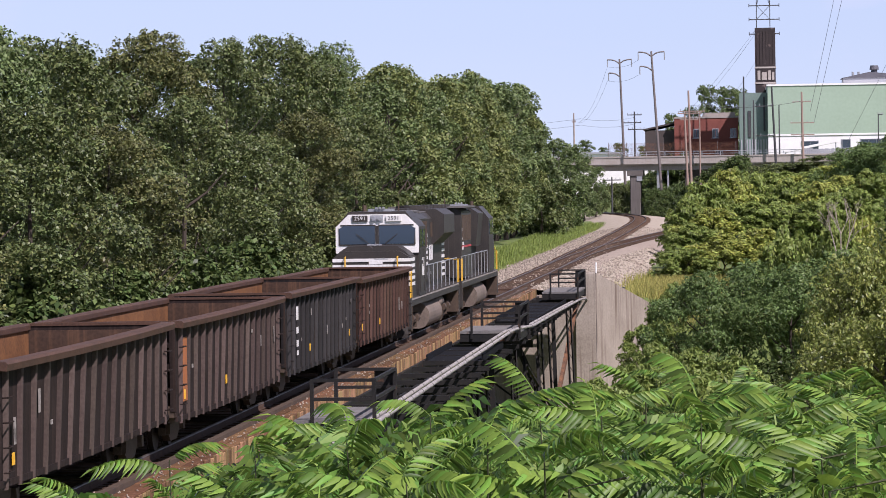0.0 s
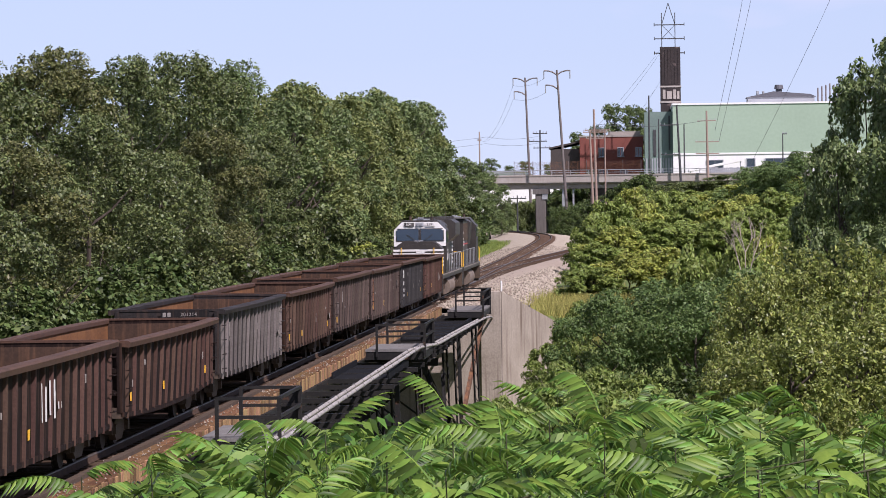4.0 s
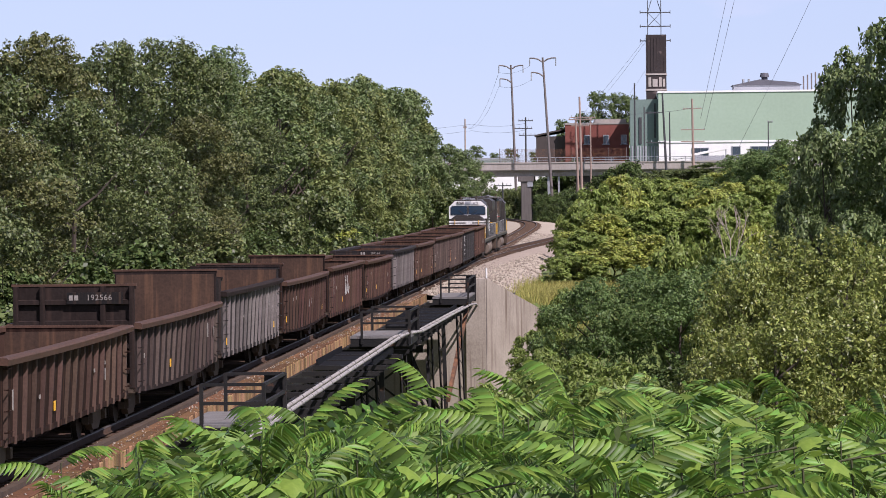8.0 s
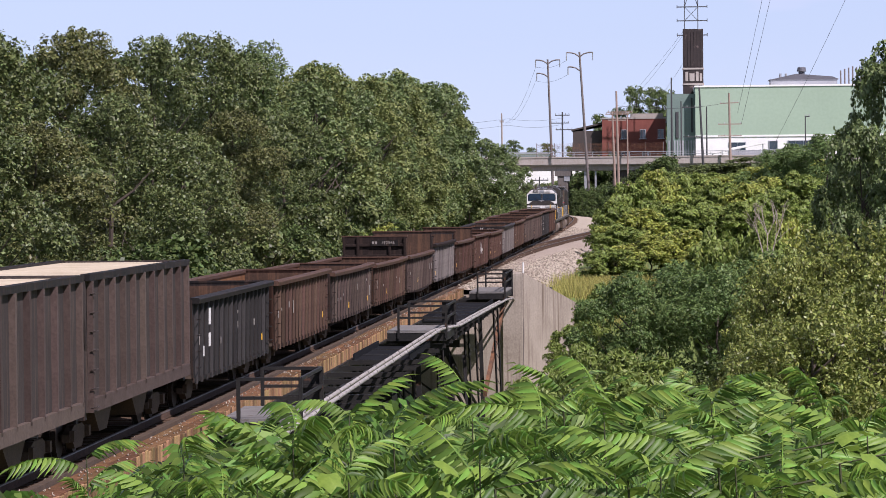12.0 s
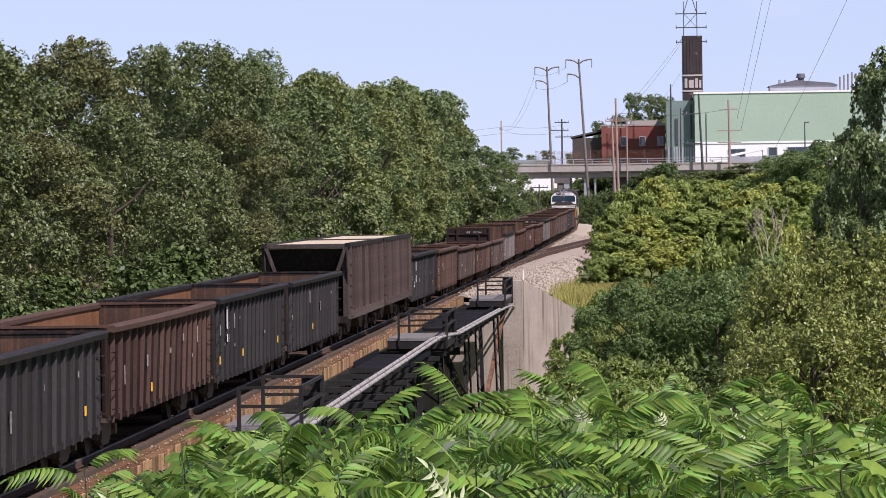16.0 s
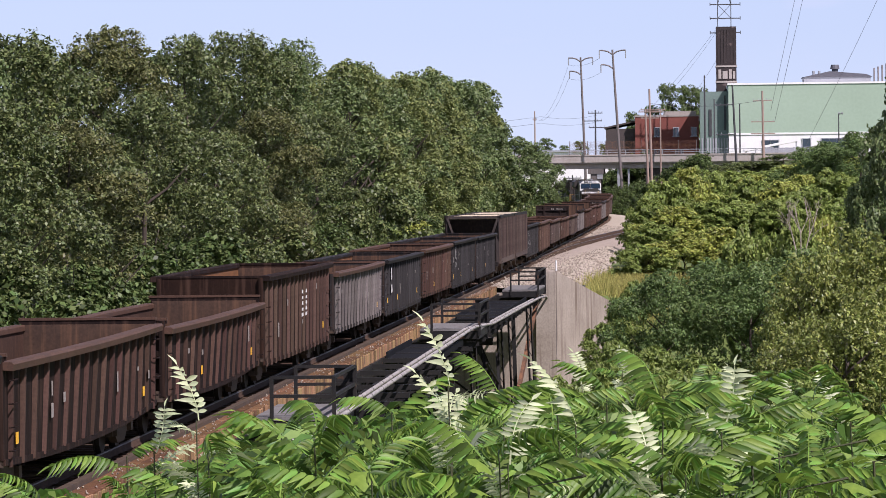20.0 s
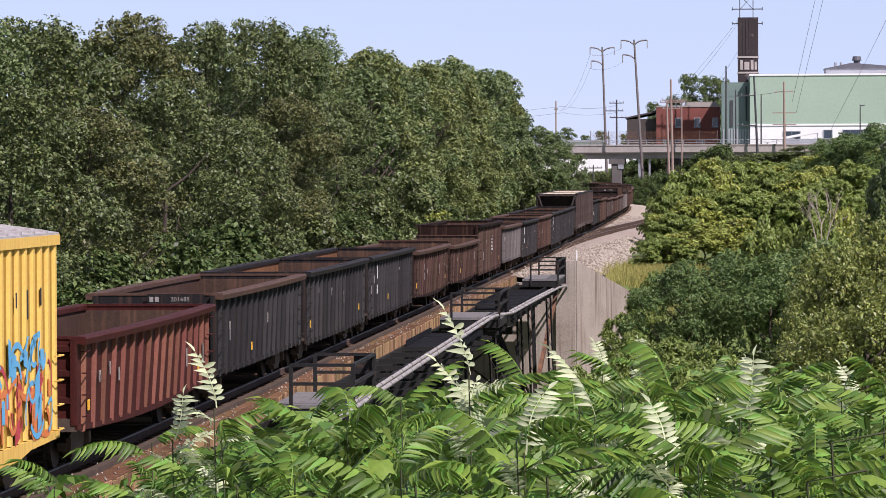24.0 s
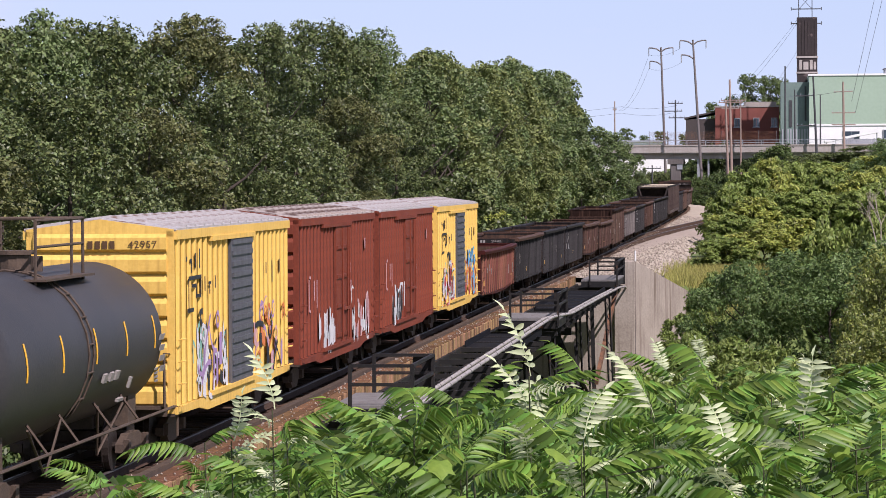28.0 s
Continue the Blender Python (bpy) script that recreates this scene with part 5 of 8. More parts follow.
for az, el, y, s in ((-0.75, -0.95, 228, 0.8), (-0.2, -0.75, 230, 0.9), (0.4, -0.65, 232, 0.95), (1.0, -0.6, 228, 0.9), (1.55, -0.55, 225, 0.95), (2.1, -0.45, 228, 0.9)):
    stand(sum_bush[1 if rt.random() < 0.6 else 0], 5.0, az, el, y, s, rt.uniform(0, 6.28))
for az, el, y, s in ((1.85, 0.66, 345, 1.05), (2.3, 0.74, 340, 1.15), (2.75, 0.9, 335, 1.15), (-0.55, -1.35, 178, 0.75), (1.7, -1.0, 182, 0.9)):
    stand(mids[0], 9.0, az, el, y, s, rt.uniform(0, 6.28))
for az, el, y, s in ((0.15, -1.15, 182, 0.95), (0.9, -1.2, 178, 0.9)):
    stand(mids[4], 9.0, az, el, y, s, rt.uniform(0, 6.28))
# hollow filled with the shade-coloured bushes
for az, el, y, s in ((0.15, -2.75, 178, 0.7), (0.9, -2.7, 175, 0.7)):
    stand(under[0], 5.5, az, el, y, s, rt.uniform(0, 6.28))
for az, el, y, s in ((2.0, -0.95, 140, 0.7), (2.6, -0.55, 142, 1.0), (3.6, -0.5, 140, 1.0), (4.6, -0.6, 142, 1.0), (1.7, -2.0, 118, 0.6), (2.5, -1.6, 116, 0.85), (3.6, -1.6, 118, 0.9), (4.7, -1.6, 118, 0.9)):
    stand(mids[1], 8.5, az, el, y, s, rt.uniform(0, 6.28))
for az, el, y, s in ((3.75, 2.45, 197, 0.78), (4.85, 3.3, 192, 1.0), (6.0, 2.9, 200, 1.0), (3.3, 1.15, 190, 0.6), (4.4, 1.3, 182, 0.8), (5.4, 1.6, 180, 0.8), (3.0, 0.45, 205, 0.5)):
    stand(mids[2], 15.0, az, el, y, s, rt.uniform(0, 6.28))
for az, el, y, s in ((-1.55, -2.2, 186, 0.6), (-1.25, -1.75, 188, 0.55), (-0.95, -1.5, 190, 0.6), (-1.35, -2.45, 128, 0.62), (-0.75, -2.55, 122, 0.7), (-0.1, -2.7, 118, 0.8), (-1.5, -2.75, 100, 0.6), (-0.5, -2.9, 92, 0.8), (1.6, -3.0, 90, 0.7), (-2.2, -3.0, 84, 0.6)):
    stand(mids[3], 7.0, az, el, y, s, rt.uniform(0, 6.28))
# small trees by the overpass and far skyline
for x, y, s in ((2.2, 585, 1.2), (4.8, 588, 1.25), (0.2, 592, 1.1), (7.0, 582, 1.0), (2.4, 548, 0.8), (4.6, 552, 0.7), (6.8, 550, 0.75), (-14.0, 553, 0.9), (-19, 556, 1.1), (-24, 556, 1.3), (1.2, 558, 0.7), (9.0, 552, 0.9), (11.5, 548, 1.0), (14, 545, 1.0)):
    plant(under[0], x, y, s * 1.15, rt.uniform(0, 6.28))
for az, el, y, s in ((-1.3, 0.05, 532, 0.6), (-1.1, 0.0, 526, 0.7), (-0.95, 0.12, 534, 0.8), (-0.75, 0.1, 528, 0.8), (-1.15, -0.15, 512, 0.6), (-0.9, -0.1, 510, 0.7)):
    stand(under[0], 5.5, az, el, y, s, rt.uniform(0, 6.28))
for az, el, y, s in ((0.45, 0.36, 505, 1.2), (0.7, 0.4, 508, 1.2), (0.95, 0.4, 505, 1.2), (1.2, 0.38, 508, 1.2), (1.45, 0.4, 505, 1.2), (-2.6, 0.05, 585, 0.8), (-2.4, 0.12, 590, 0.8), (-2.2, 0.06, 588, 0.8), (-2.0, 0.12, 592, 0.8), (-1.8, 0.1, 590, 0.8), (-1.6, 0.16, 592, 0.9), (-1.4, 0.2, 590, 0.9), (-1.2, 0.2, 588, 0.9), (-2.3, -0.1, 572, 0.6), (-1.65, 0.0, 576, 0.6)):
    if abs(EYE.x + y * math.tan(radians(az)) - line_at(y).x) > 4.5:
        stand(under[1], 5.5, az, el, y, s, rt.uniform(0, 6.28))
for x, y, s, k in ((8.5, 690, 1.0, 0), (12.5, 690, 0.98, 0), (5.0, 695, 0.75, 1), (1.0, 697, 0.68, 0), (15, 692, 0.95, 0)):
    o = copy_thing(fars[k], Matrix.Translation((x, y, 9.0)))
    o.scale = (s * 1.1, s * 1.1, s)
for x, y, s in ((-13, 800, 0.45), (-17, 810, 0.4), (-21, 805, 0.5), (-25, 800, 0.42), (-29, 800, 0.45), (-8, 820, 0.42), (-4, 815, 0.4), (-34, 800, 0.5), (-39, 800, 0.55), (-44, 800, 0.5), (-49, 800, 0.6)):
    o = copy_thing(fars[0], Matrix.Translation((x, y, 8.5)))
    o.scale = (s * 1.5, s * 1.5, s)
for group in (oaks, fars, under, sum_bush, mids):
    for o in group:
        for c in list(o.children):
            bpy.data.objects.remove(c)
        bpy.data.objects.remove(o)

# bare dead tree among the sumac
dr = random.Random(12)
bm = bmesh.new()


def branch(a, d, ln, r, depth):
    b = a + d * ln
    rod(bm, a, b, r, 6, r * 0.65)
    if depth:
        for k in range(3 if depth > 1 else 2):
            e = (d + Vector((dr.uniform(-0.75, 0.75), dr.uniform(-0.5, 0.5), dr.uniform(-0.1, 0.5)))).normalized()
            branch(a + d * ln * dr.uniform(0.55, 1.0), e, ln * dr.uniform(0.55, 0.8), r * 0.6, depth - 1)


dx, dy = EYE.x + 222 * math.tan(radians(1.7)), 222.0
for k in range(3):
    branch(Vector((0.15 * k, 0, 0)), Vector((-0.25 + 0.25 * k, 0, 1)).normalized(), 1.9, 0.05, 3)
dead = tagged(part("dead_tree", bm, M["dead_wood"]), "bare bleached dead tree among the bushes", "dead tree")
dead.location = (dx, dy, EYE.z + 222 * math.tan(radians(-1.25)))
part("dead_stem", rod(bmesh.new(), (0.1, 0, ground_z(dx, dy) - 0.2 - dead.location.z), (0, 0, 0.3), 0.1, 8), M["dead_wood"], dead)
# leaning bare trunk at the foot of the far trees
tagged(part("bare_trunk", rods(bmesh.new(), [(0, 0, 0), (-0.25, 0, 2.0), (-0.7, 0, 4.2)], 0.13, 7), M["dead_wood"]), "leaning bare grey trunk beside the line", "trunk").location = (-9.3, 236, ground_z(-9.3, 236) - 0.1)

# ---- dry weeds on the ballast shoulder ----


def blades(spots, h, seed, mat, name, label, w=0.03):
    r = np.random.default_rng(seed)
    p = np.asarray(spots)
    n = len(p)
    a = r.uniform(0, 6.28, n)
    hh = h * r.uniform(0.5, 1.3, n)
    t = np.stack([np.cos(a), np.sin(a), 0 * a], 1) * w
    lean = np.stack([r.normal(0, 0.25, n), r.normal(0, 0.25, n), np.ones(n)], 1) * hh[:, None]
    v = np.stack([p - t, p + t, p + lean + t * 0.2, p + lean - t * 0.2], 1)
    return tagged(new(name, from_arrays(name, v.reshape(-1, 3), np.arange(n * 4).reshape(-1, 4), mat)), label, "weeds", kind="stuff")


spots = []
for i in range(20000):
    x, y = rt.gauss(9.6, 1.3), rt.gauss(222, 9)
    spots.append((x, y, ground_z(x, y) - 0.1))
for i in range(9000):
    x, y = rt.gauss(9.6, 1.0), rt.gauss(211, 4)
    spots.append((x, y, ground_z(x, y) - 0.1))
blades(spots, 0.7, 4, M["dry_grass"], "dry_weeds", "tall dry yellow weeds beside the track", 0.024)

spots = []
for i in range(26000):
    y = rt.uniform(225, 470)
    x = line_at(y).x - rt.uniform(4.6, 11.0)
    spots.append((x, y, ground_z(x, y) - 0.05))
blades(spots, 0.4, 6, M["leaf_bright"], "verge_grass", "uneven green grass along the track", 0.035)
# ---- foreground: pinnate sumac shoots close to the camera ----


def pinnate(seed, length, pairs, droop, fold, mat, lf=0.115, loose=0.12):
    """One compound leaf along +y: a bent midrib with paired pointed leaflets."""
    r = random.Random(seed)
    verts, faces = [], []

    def mid(u):
        return Vector((0.03 * math.sin(3 * u + seed), length * (u - 0.18 * droop * u * u), -droop * length * 0.55 * u * u))

    for i in range(8):
        a, b = mid(i / 8), mid((i + 1) / 8)
        w = 0.006 * (1 - i / 10)
        k = len(verts)
        verts += [a + Vector((-w, 0, 0.002)), a + Vector((w, 0, 0.002)), b + Vector((w * 0.85, 0, 0.002)), b + Vector((-w * 0.85, 0, 0.002))]
        faces.append((k, k + 1, k + 2, k + 3))
    for i in range(pairs + 1):
        u = 0.14 + 0.86 * i / pairs
        c = mid(u)
        d = (mid(min(1, u + 0.02)) - mid(u - 0.02)).normalized()
        size = lf * (0.62 + 0.55 * math.sin(math.pi * min(0.97, 0.2 + 0.62 * u))) * r.uniform(0.85, 1.12)
        for sgn in ((-1, 1) if i < pairs else (0,)):
            out = (Vector((sgn, 0, 0)) * 0.92 + d * r.uniform(0.12, 0.28) + Vector((0, 0, -fold + r.uniform(-loose, loose)))).normalized() if sgn else d
            wide = Matrix.Rotation(r.uniform(-0.25, 0.25), 3, out) @ out.cross(Vector((0, 0, 1))).normalized() * size * r.uniform(0.125, 0.155)
            n = wide.cross(out).normalized()
            curl = r.uniform(0.15, 0.5)
            k = len(verts)
            row = []
            for j, (t, w) in enumerate(((0.03, 0.35), (0.3, 1.0), (0.62, 0.8), (1.0, 0.04))):
                q = c + out * size * t + Vector((0, 0, -curl * size * t * t * (1 + droop)))
                row += [q - wide * w + n * size * 0.07 * w, q, q + wide * w + n * size * 0.07 * w]
            verts += row
            for j in range(3):
                for e in (0, 1):
                    a = k + j * 3 + e
                    faces.append((a, a + 1, a + 4, a + 3))
    return from_arrays("leaf", verts, faces, mat)


LEAF = [pinnate(s, L, n, d, f, M["sumac"], lf) for s, L, n, d, f, lf in ((1, 0.52, 13, 0.85, 0.75, 0.092), (2, 0.60, 15, 1.15, 0.95, 0.098), (3, 0.44, 12, 0.6, 0.6, 0.085), (4, 0.64, 15, 1.45, 1.1, 0.10), (5, 0.40, 11, 0.75, 0.8, 0.085),
                                                                      (8, 0.56, 14, 1.0, 0.45, 0.095))]
YOUNG = [pinnate(s, L, n, d, f, M["sumac_young"], 0.09) for s, L, n, d, f in ((11, 0.50, 12, 0.75, 0.6), (12, 0.44, 12, 0.9, 0.75), (13, 0.56, 14, 1.0, 0.5))]
PALE = [pinnate(s, L, n, d, f, M["sumac_pale"], 0.085, 0.4) for s, L, n, d, f in ((6, 0.38, 11, 0.35, -0.35), (7, 0.32, 9, 0.2, -0.3), (9, 0.44, 11, 0.6, 0.1))]


def shoot(x, y, z0, z1, seed, n, pale=0, young=0, name="sumac_shoot", label="leafy green sumac shoot with long pinnate leaves", scale=1.0):
    """A stem from z0 to z1 with whorled compound leaves towards its top."""
    r = random.Random(seed)
    h = z1 - z0
    root = tagged(part(name, rods(bmesh.new(), [(0, 0, 0), (0.02, 0.02, h * 0.4), (0.03, 0, h * 0.7), (0.02, 0, h - 0.2 * scale)], 0.003, 5), M["stem"]), label, "sumac", "sumac before the camera")
    root.matrix_world = Matrix.Translation((x, y, z0))
    first = r.uniform(0, 6.28)
    for i in range(n):
        u = i / max(1, n - 1)
        a = first + i * 2.399 + r.uniform(-0.5, 0.5)
        lift = r.uniform(5, 50) + 30 * u ** 2
        hz = h - 0.2 * scale - min(h * 0.75, 1.25) * (1 - u) ** 1.2
        src = LEAF[r.randrange(6)]
        s = scale * (1.08 - 0.4 * u ** 2) * r.uniform(0.85, 1.12)
        if i >= n - young:
            src, lift = YOUNG[r.randrange(3)], r.uniform(38, 68)
        if pale and i >= n - pale:
            last = i == n - 1
            src, lift, a = PALE[r.randrange(3)], 74 if last else r.uniform(20, 65), r.choice((-0.8, 0.9, 0.6)) if last else a
            s = scale * (1.0 if last else r.uniform(0.6, 0.9))
        o = new("leaf", src)
        o.parent = root
        o.matrix_local = Matrix.Translation((0.02, 0, hz)) @ Matrix.Rotation(a, 4, "Z") @ Matrix.Rotation(radians(lift), 4, "X") @ Matrix.Rotation(r.uniform(-0.6, 0.6), 4, "Y") @ Matrix.Diagonal((s, s, s, 1))
    return root


def veil(az):
    """Elevation that the foreground leaves reach under a bearing."""
    return float(np.interp(az, [-14, -11.5, -10.3, -8.9, -7.5, -6, -4.5, -3, -1.5, 0, 1.5, 3, 4.5], [-5.0, -4.9, -4.6, -4.0, -3.6, -3.25, -3.1, -2.95, -2.95, -3.0, -3.1, -3.3, -3.4]))


SWAY, GUSTS = [], []
rs = random.Random(21)


def grow(az, el, y, n, size, seed, young=0):
    """A shoot whose top stands under the bearing az and elevation el at the distance y."""
    x = EYE.x + y * math.tan(radians(az))
    g = ground_z(x, y)
    o = shoot(x, y, g - 0.05, max(EYE.z + y * math.tan(radians(el)), g + 0.6), seed, n, young=young, scale=0.8 * size)
    SWAY.append((o, o.matrix_world.copy(), rs.uniform(0, 6.28), rs.uniform(0.7, 1.8)))


# the tallest shoots, close to the camera
for i, (az, el, y, size) in enumerate(((-1.0, -2.78, 11.8, 1.12), (-2.3, -3.2, 12.4, 1.0), (-4.5, -3.35, 12.0, 1.05), (-6.3, -3.5, 11.5, 1.05), (-8.1, -3.75, 12.2, 0.9), (-9.5, -4.05, 13.0, 0.8), (-3.3, -3.75, 11.0, 1.1), (-5.4, -4.1, 10.6, 1.1),
                                       (0.4, -3.35, 12.5, 1.05), (1.3, -3.75, 11.6, 1.1), (2.6, -3.25, 13.5, 1.05), (3.4, -3.5, 12.4, 1.1), (-0.2, -4.0, 10.8, 1.15), (4.4, -3.4, 13.0, 1.1), (-7.3, -4.4, 10.8, 1.0), (-11.2, -4.7, 13.0, 0.85), (2.0, -4.3, 10.6, 1.1), (-5.2, -3.3, 15.0, 1.0), (-1.7, -3.0, 15.0, 1.0), (-3.2, -3.05, 16.0, 1.0), (-6.9, -3.7, 15.0, 0.9), (0.9, -3.1, 16.0, 1.0), (1.9, -3.2, 15.5, 0.9))):
    grow(az, el + 0.22, y + 1.2, 14, 1.15 * size, 700 + i, 5)
for i in range(104):
    az = -14 + 19.5 * (i + rs.random()) / 104
    grow(az, veil(az) - 0.8 - abs(rs.gauss(0, 0.6)), 14.5 + 9 * rs.random(), rs.randrange(8, 11), rs.choice((0.75, 0.9, 1.0)), 100 + i)
# smaller in the picture: the same kind farther down the bank
for i in range(72):
    az = -9 + 14.5 * (i + rs.random()) / 72
    grow(az, veil(az) + 0.12 - abs(rs.gauss(0, 0.5)) if az > -2 else veil(az) - 0.55 - abs(rs.gauss(0, 0.4)), 24.0 + 15 * rs.random(), rs.randrange(7, 10), rs.choice((0.8, 0.95, 1.1)), 300 + i)
# shoots whose pale undersides the wind turns up
for i, (az, el, y, sc) in enumerate(((-8.42, -3.2, 13.4, 0.9), (-4.16, -2.55, 13.0, 1.0), (-2.1, -3.35, 13.0, 0.85), (0.3, -3.3, 13.2, 0.95), (-1.9, -2.95, 25.0, 0.85), (0.67, -3.2, 26.0, 0.8), (1.5, -3.4, 27.0, 0.8), (-1.3, -2.8, 31.0, 0.85),
                                     (-3.3, -4.0, 12.6, 0.8), (-0.9, -4.2, 12.4, 0.85), (-9.1, -3.85, 13.6, 0.75), (2.2, -3.3, 22.0, 0.9))):
    x = EYE.x + y * math.tan(radians(az))
    g = ground_z(x, y) - 0.05
    o = shoot(x, y, g, EYE.z + y * math.tan(radians(el)), 900 + i, 13, pale=5, label="wind-blown sumac shoot showing pale leaf undersides", scale=0.85 * sc)
    GUSTS.append((o, o.matrix_world.copy(), rs.uniform(-0.3, 0.3), i == 0))


def vine_leaf(seed):
    """A broad lobed leaf with a shallow fold, about 0.16 m wide."""
    r = random.Random(seed)
    rim = [(0.0, -0.02), (0.05, -0.06), (0.085, -0.01), (0.07, 0.03), (0.09, 0.08), (0.045, 0.085), (0.0, 0.15), (-0.045, 0.085), (-0.09, 0.08), (-0.07, 0.03), (-0.085, -0.01), (-0.05, -0.06)]
    verts = [(0, 0.03, 0)] + [(x * r.uniform(0.9, 1.1), y * r.uniform(0.9, 1.1), -0.3 * abs(x) - 1.2 * y * y) for x, y in rim]
    return from_arrays("leaf", verts, [(0, 1 + i, 1 + (i + 1) % 12) for i in range(12)], M["vine"])


VINE = [vine_leaf(k) for k in range(3)]
for i, (az, el, y) in enumerate(((1.9, -3.95, 12.6), (2.9, -4.1, 12.0), (0.9, -4.15, 12.8), (-0.6, -4.35, 13.0), (3.7, -4.0, 13.2), (-5.0, -4.5, 12.8), (1.5, -4.55, 11.6), (-2.8, -4.5, 12.0))):
    x = EYE.x + y * math.tan(radians(az))
    z0, z1 = ground_z(x, y) - 0.05, EYE.z + y * math.tan(radians(el))
    vine = tagged(part("vine", rods(bmesh.new(), [(0, 0, 0), (0.05, 0.04, (z1 - z0) * 0.5), (0.0, 0, z1 - z0 - 0.1), (0.2, 0, z1 - z0 - 0.06)], 0.005, 5), M["stem"]), "broad-leaved green vine among the sumac", "vine", "vines among the sumac")
    vine.location = (x, y, z0)
    for k in range(8):
        o = new("leaf", VINE[k % 3])
        o.parent = vine
        q = rs.uniform(0.35, 0.6)
        o.matrix_local = Matrix.Translation((rs.uniform(-0.2, 0.3), rs.uniform(-0.15, 0.1), z1 - z0 - rs.uniform(0.0, 0.35))) @ Matrix.Rotation(rs.uniform(0, 6.28), 4, "Z") @ Matrix.Rotation(rs.uniform(-0.7, 0.5), 4, "X") @ Matrix.Diagonal((q, q, q, 1))


def thicket(count, seed):
    """Many smaller compound leaves under and between the shoots, joined."""
    r = np.random.default_rng(seed)
    az = r.uniform(-14, 5.6, count)
    y = 17.0 + 22 * r.random(count)
    lim = np.array([veil(a) for a in az]) - 1.0 - np.abs(r.normal(0, 1.2, count))
    base = np.stack([EYE.x + y * np.tan(np.radians(az)), y, EYE.z + y * np.tan(np.radians(lim))], 1)
    turn, lift = r.uniform(0, 6.28, count), np.radians(r.uniform(-10, 60, count))
    fwd = np.stack([np.cos(turn) * np.cos(lift), np.sin(turn) * np.cos(lift), np.sin(lift)], 1)
    side = np.stack([-np.sin(turn), np.cos(turn), 0 * turn], 1)
    long = r.uniform(0.35, 0.65, count)[:, None]
    quads = []
    for i in range(8):
        u = 0.15 + 0.85 * i / 7
        mid = base + fwd * long * u
        mid[:, 2] -= (long[:, 0] * 0.45 * u * u)
        for s in (-1, 1):
            hang = r.uniform(0.2, 1.0, count)[:, None] * np.array([0, 0, -1.0])
            out = side * s + fwd * r.uniform(0.1, 0.6, count)[:, None] + hang
            out /= np.linalg.norm(out, axis=1)[:, None]
            size = long * r.uniform(0.2, 0.27, count)[:, None] * (1.15 - 0.5 * abs(u - 0.45))
            wide = np.cross(out, fwd + r.normal(0, 0.5, (count, 3)))
            wide = np.cross(out, wide)
            wide /= np.linalg.norm(wide, axis=1)[:, None] + 1e-6
            wide *= size * 0.16
            sag = np.array([0, 0, -1.0]) * size * 0.2
            quads.append(np.stack([mid, mid + out * size * 0.4 - wide, mid + out * size + sag, mid + out * size * 0.4 + wide], 1))
    v = np.concatenate(quads).reshape(-1, 3)
    return from_arrays("sumac_thicket", v, np.arange(len(v)).reshape(-1, 4), M["sumac"])


tagged(new("sumac_thicket", thicket(3000, 3)), "dense thicket of small green sumac leaves", "sumac", kind="stuff")
# ---- the train ----
CACHE = {}
TRAIN = []


def use(key, build):
    """A mesh that alike parts share."""
    if key not in CACHE:
        bm = bmesh.new()
        build(bm)
        bmesh.ops.recalc_face_normals(bm, faces=bm.faces)
        me = bpy.data.meshes.new(key[0])
        bm.to_mesh(me)
        bm.free()
        me.materials.append(None)
        CACHE[key] = me
    return CACHE[key]


def piece(key, build, mat, parent, m=None, label="", smooth=False):
    me = use(key, build)
    if smooth and not me.polygons[0].use_smooth:
        me.shade_smooth()
    ob = new(key[0], me)
    ob.parent = parent
    if m is not None:
        ob.matrix_local = m
    ob.material_slots[0].link = "OBJECT"
    ob.material_slots[0].material = mat
    return tagged(ob, label=label)


def wheel_mesh(bm, r=0.46):
    for sgn in (-1, 1):
        rod(bm, (sgn * 0.69, 0, 0), (sgn * 0.80, 0, 0), r, 20)
        rod(bm, (sgn * 0.67, 0, 0), (sgn * 0.69, 0, 0), r + 0.035, 20)
    rod(bm, (-0.95, 0, 0), (0.95, 0, 0), 0.08, 8)


def truck_frame(bm, half, axles):
    for sgn in (-1, 1):
        y = half
        sideways(bm, [(-y - 0.18, 0.50), (-y - 0.18, 0.34), (-y + 0.22, 0.34), (-0.42, 0.18), (0.42, 0.18), (y - 0.22, 0.34), (y + 0.18, 0.34), (y + 0.18, 0.50), (y - 0.3, 0.62), (0.5, 0.66), (-0.5, 0.66), (-y + 0.3, 0.62)],
                 sgn * 0.88, sgn * 1.04)
        for k in axles:
            span(bm, (sgn * 1.03, k - 0.12, 0.36), (sgn * 1.13, k + 0.12, 0.58))
    span(bm, (-1.0, -0.2, 0.42), (1.0, 0.2, 0.68))


def truck(parent, y, half=0.9, axles=(-0.9, 0.9)):
    t = piece(("truck", half), lambda bm: truck_frame(bm, half, axles), M["under"], parent, shift(0, y, 0), "grimy cast steel truck")
    for k in axles:
        piece(("wheelset",), wheel_mesh, M["wheel"], t, shift(0, k, 0.46))
    return t


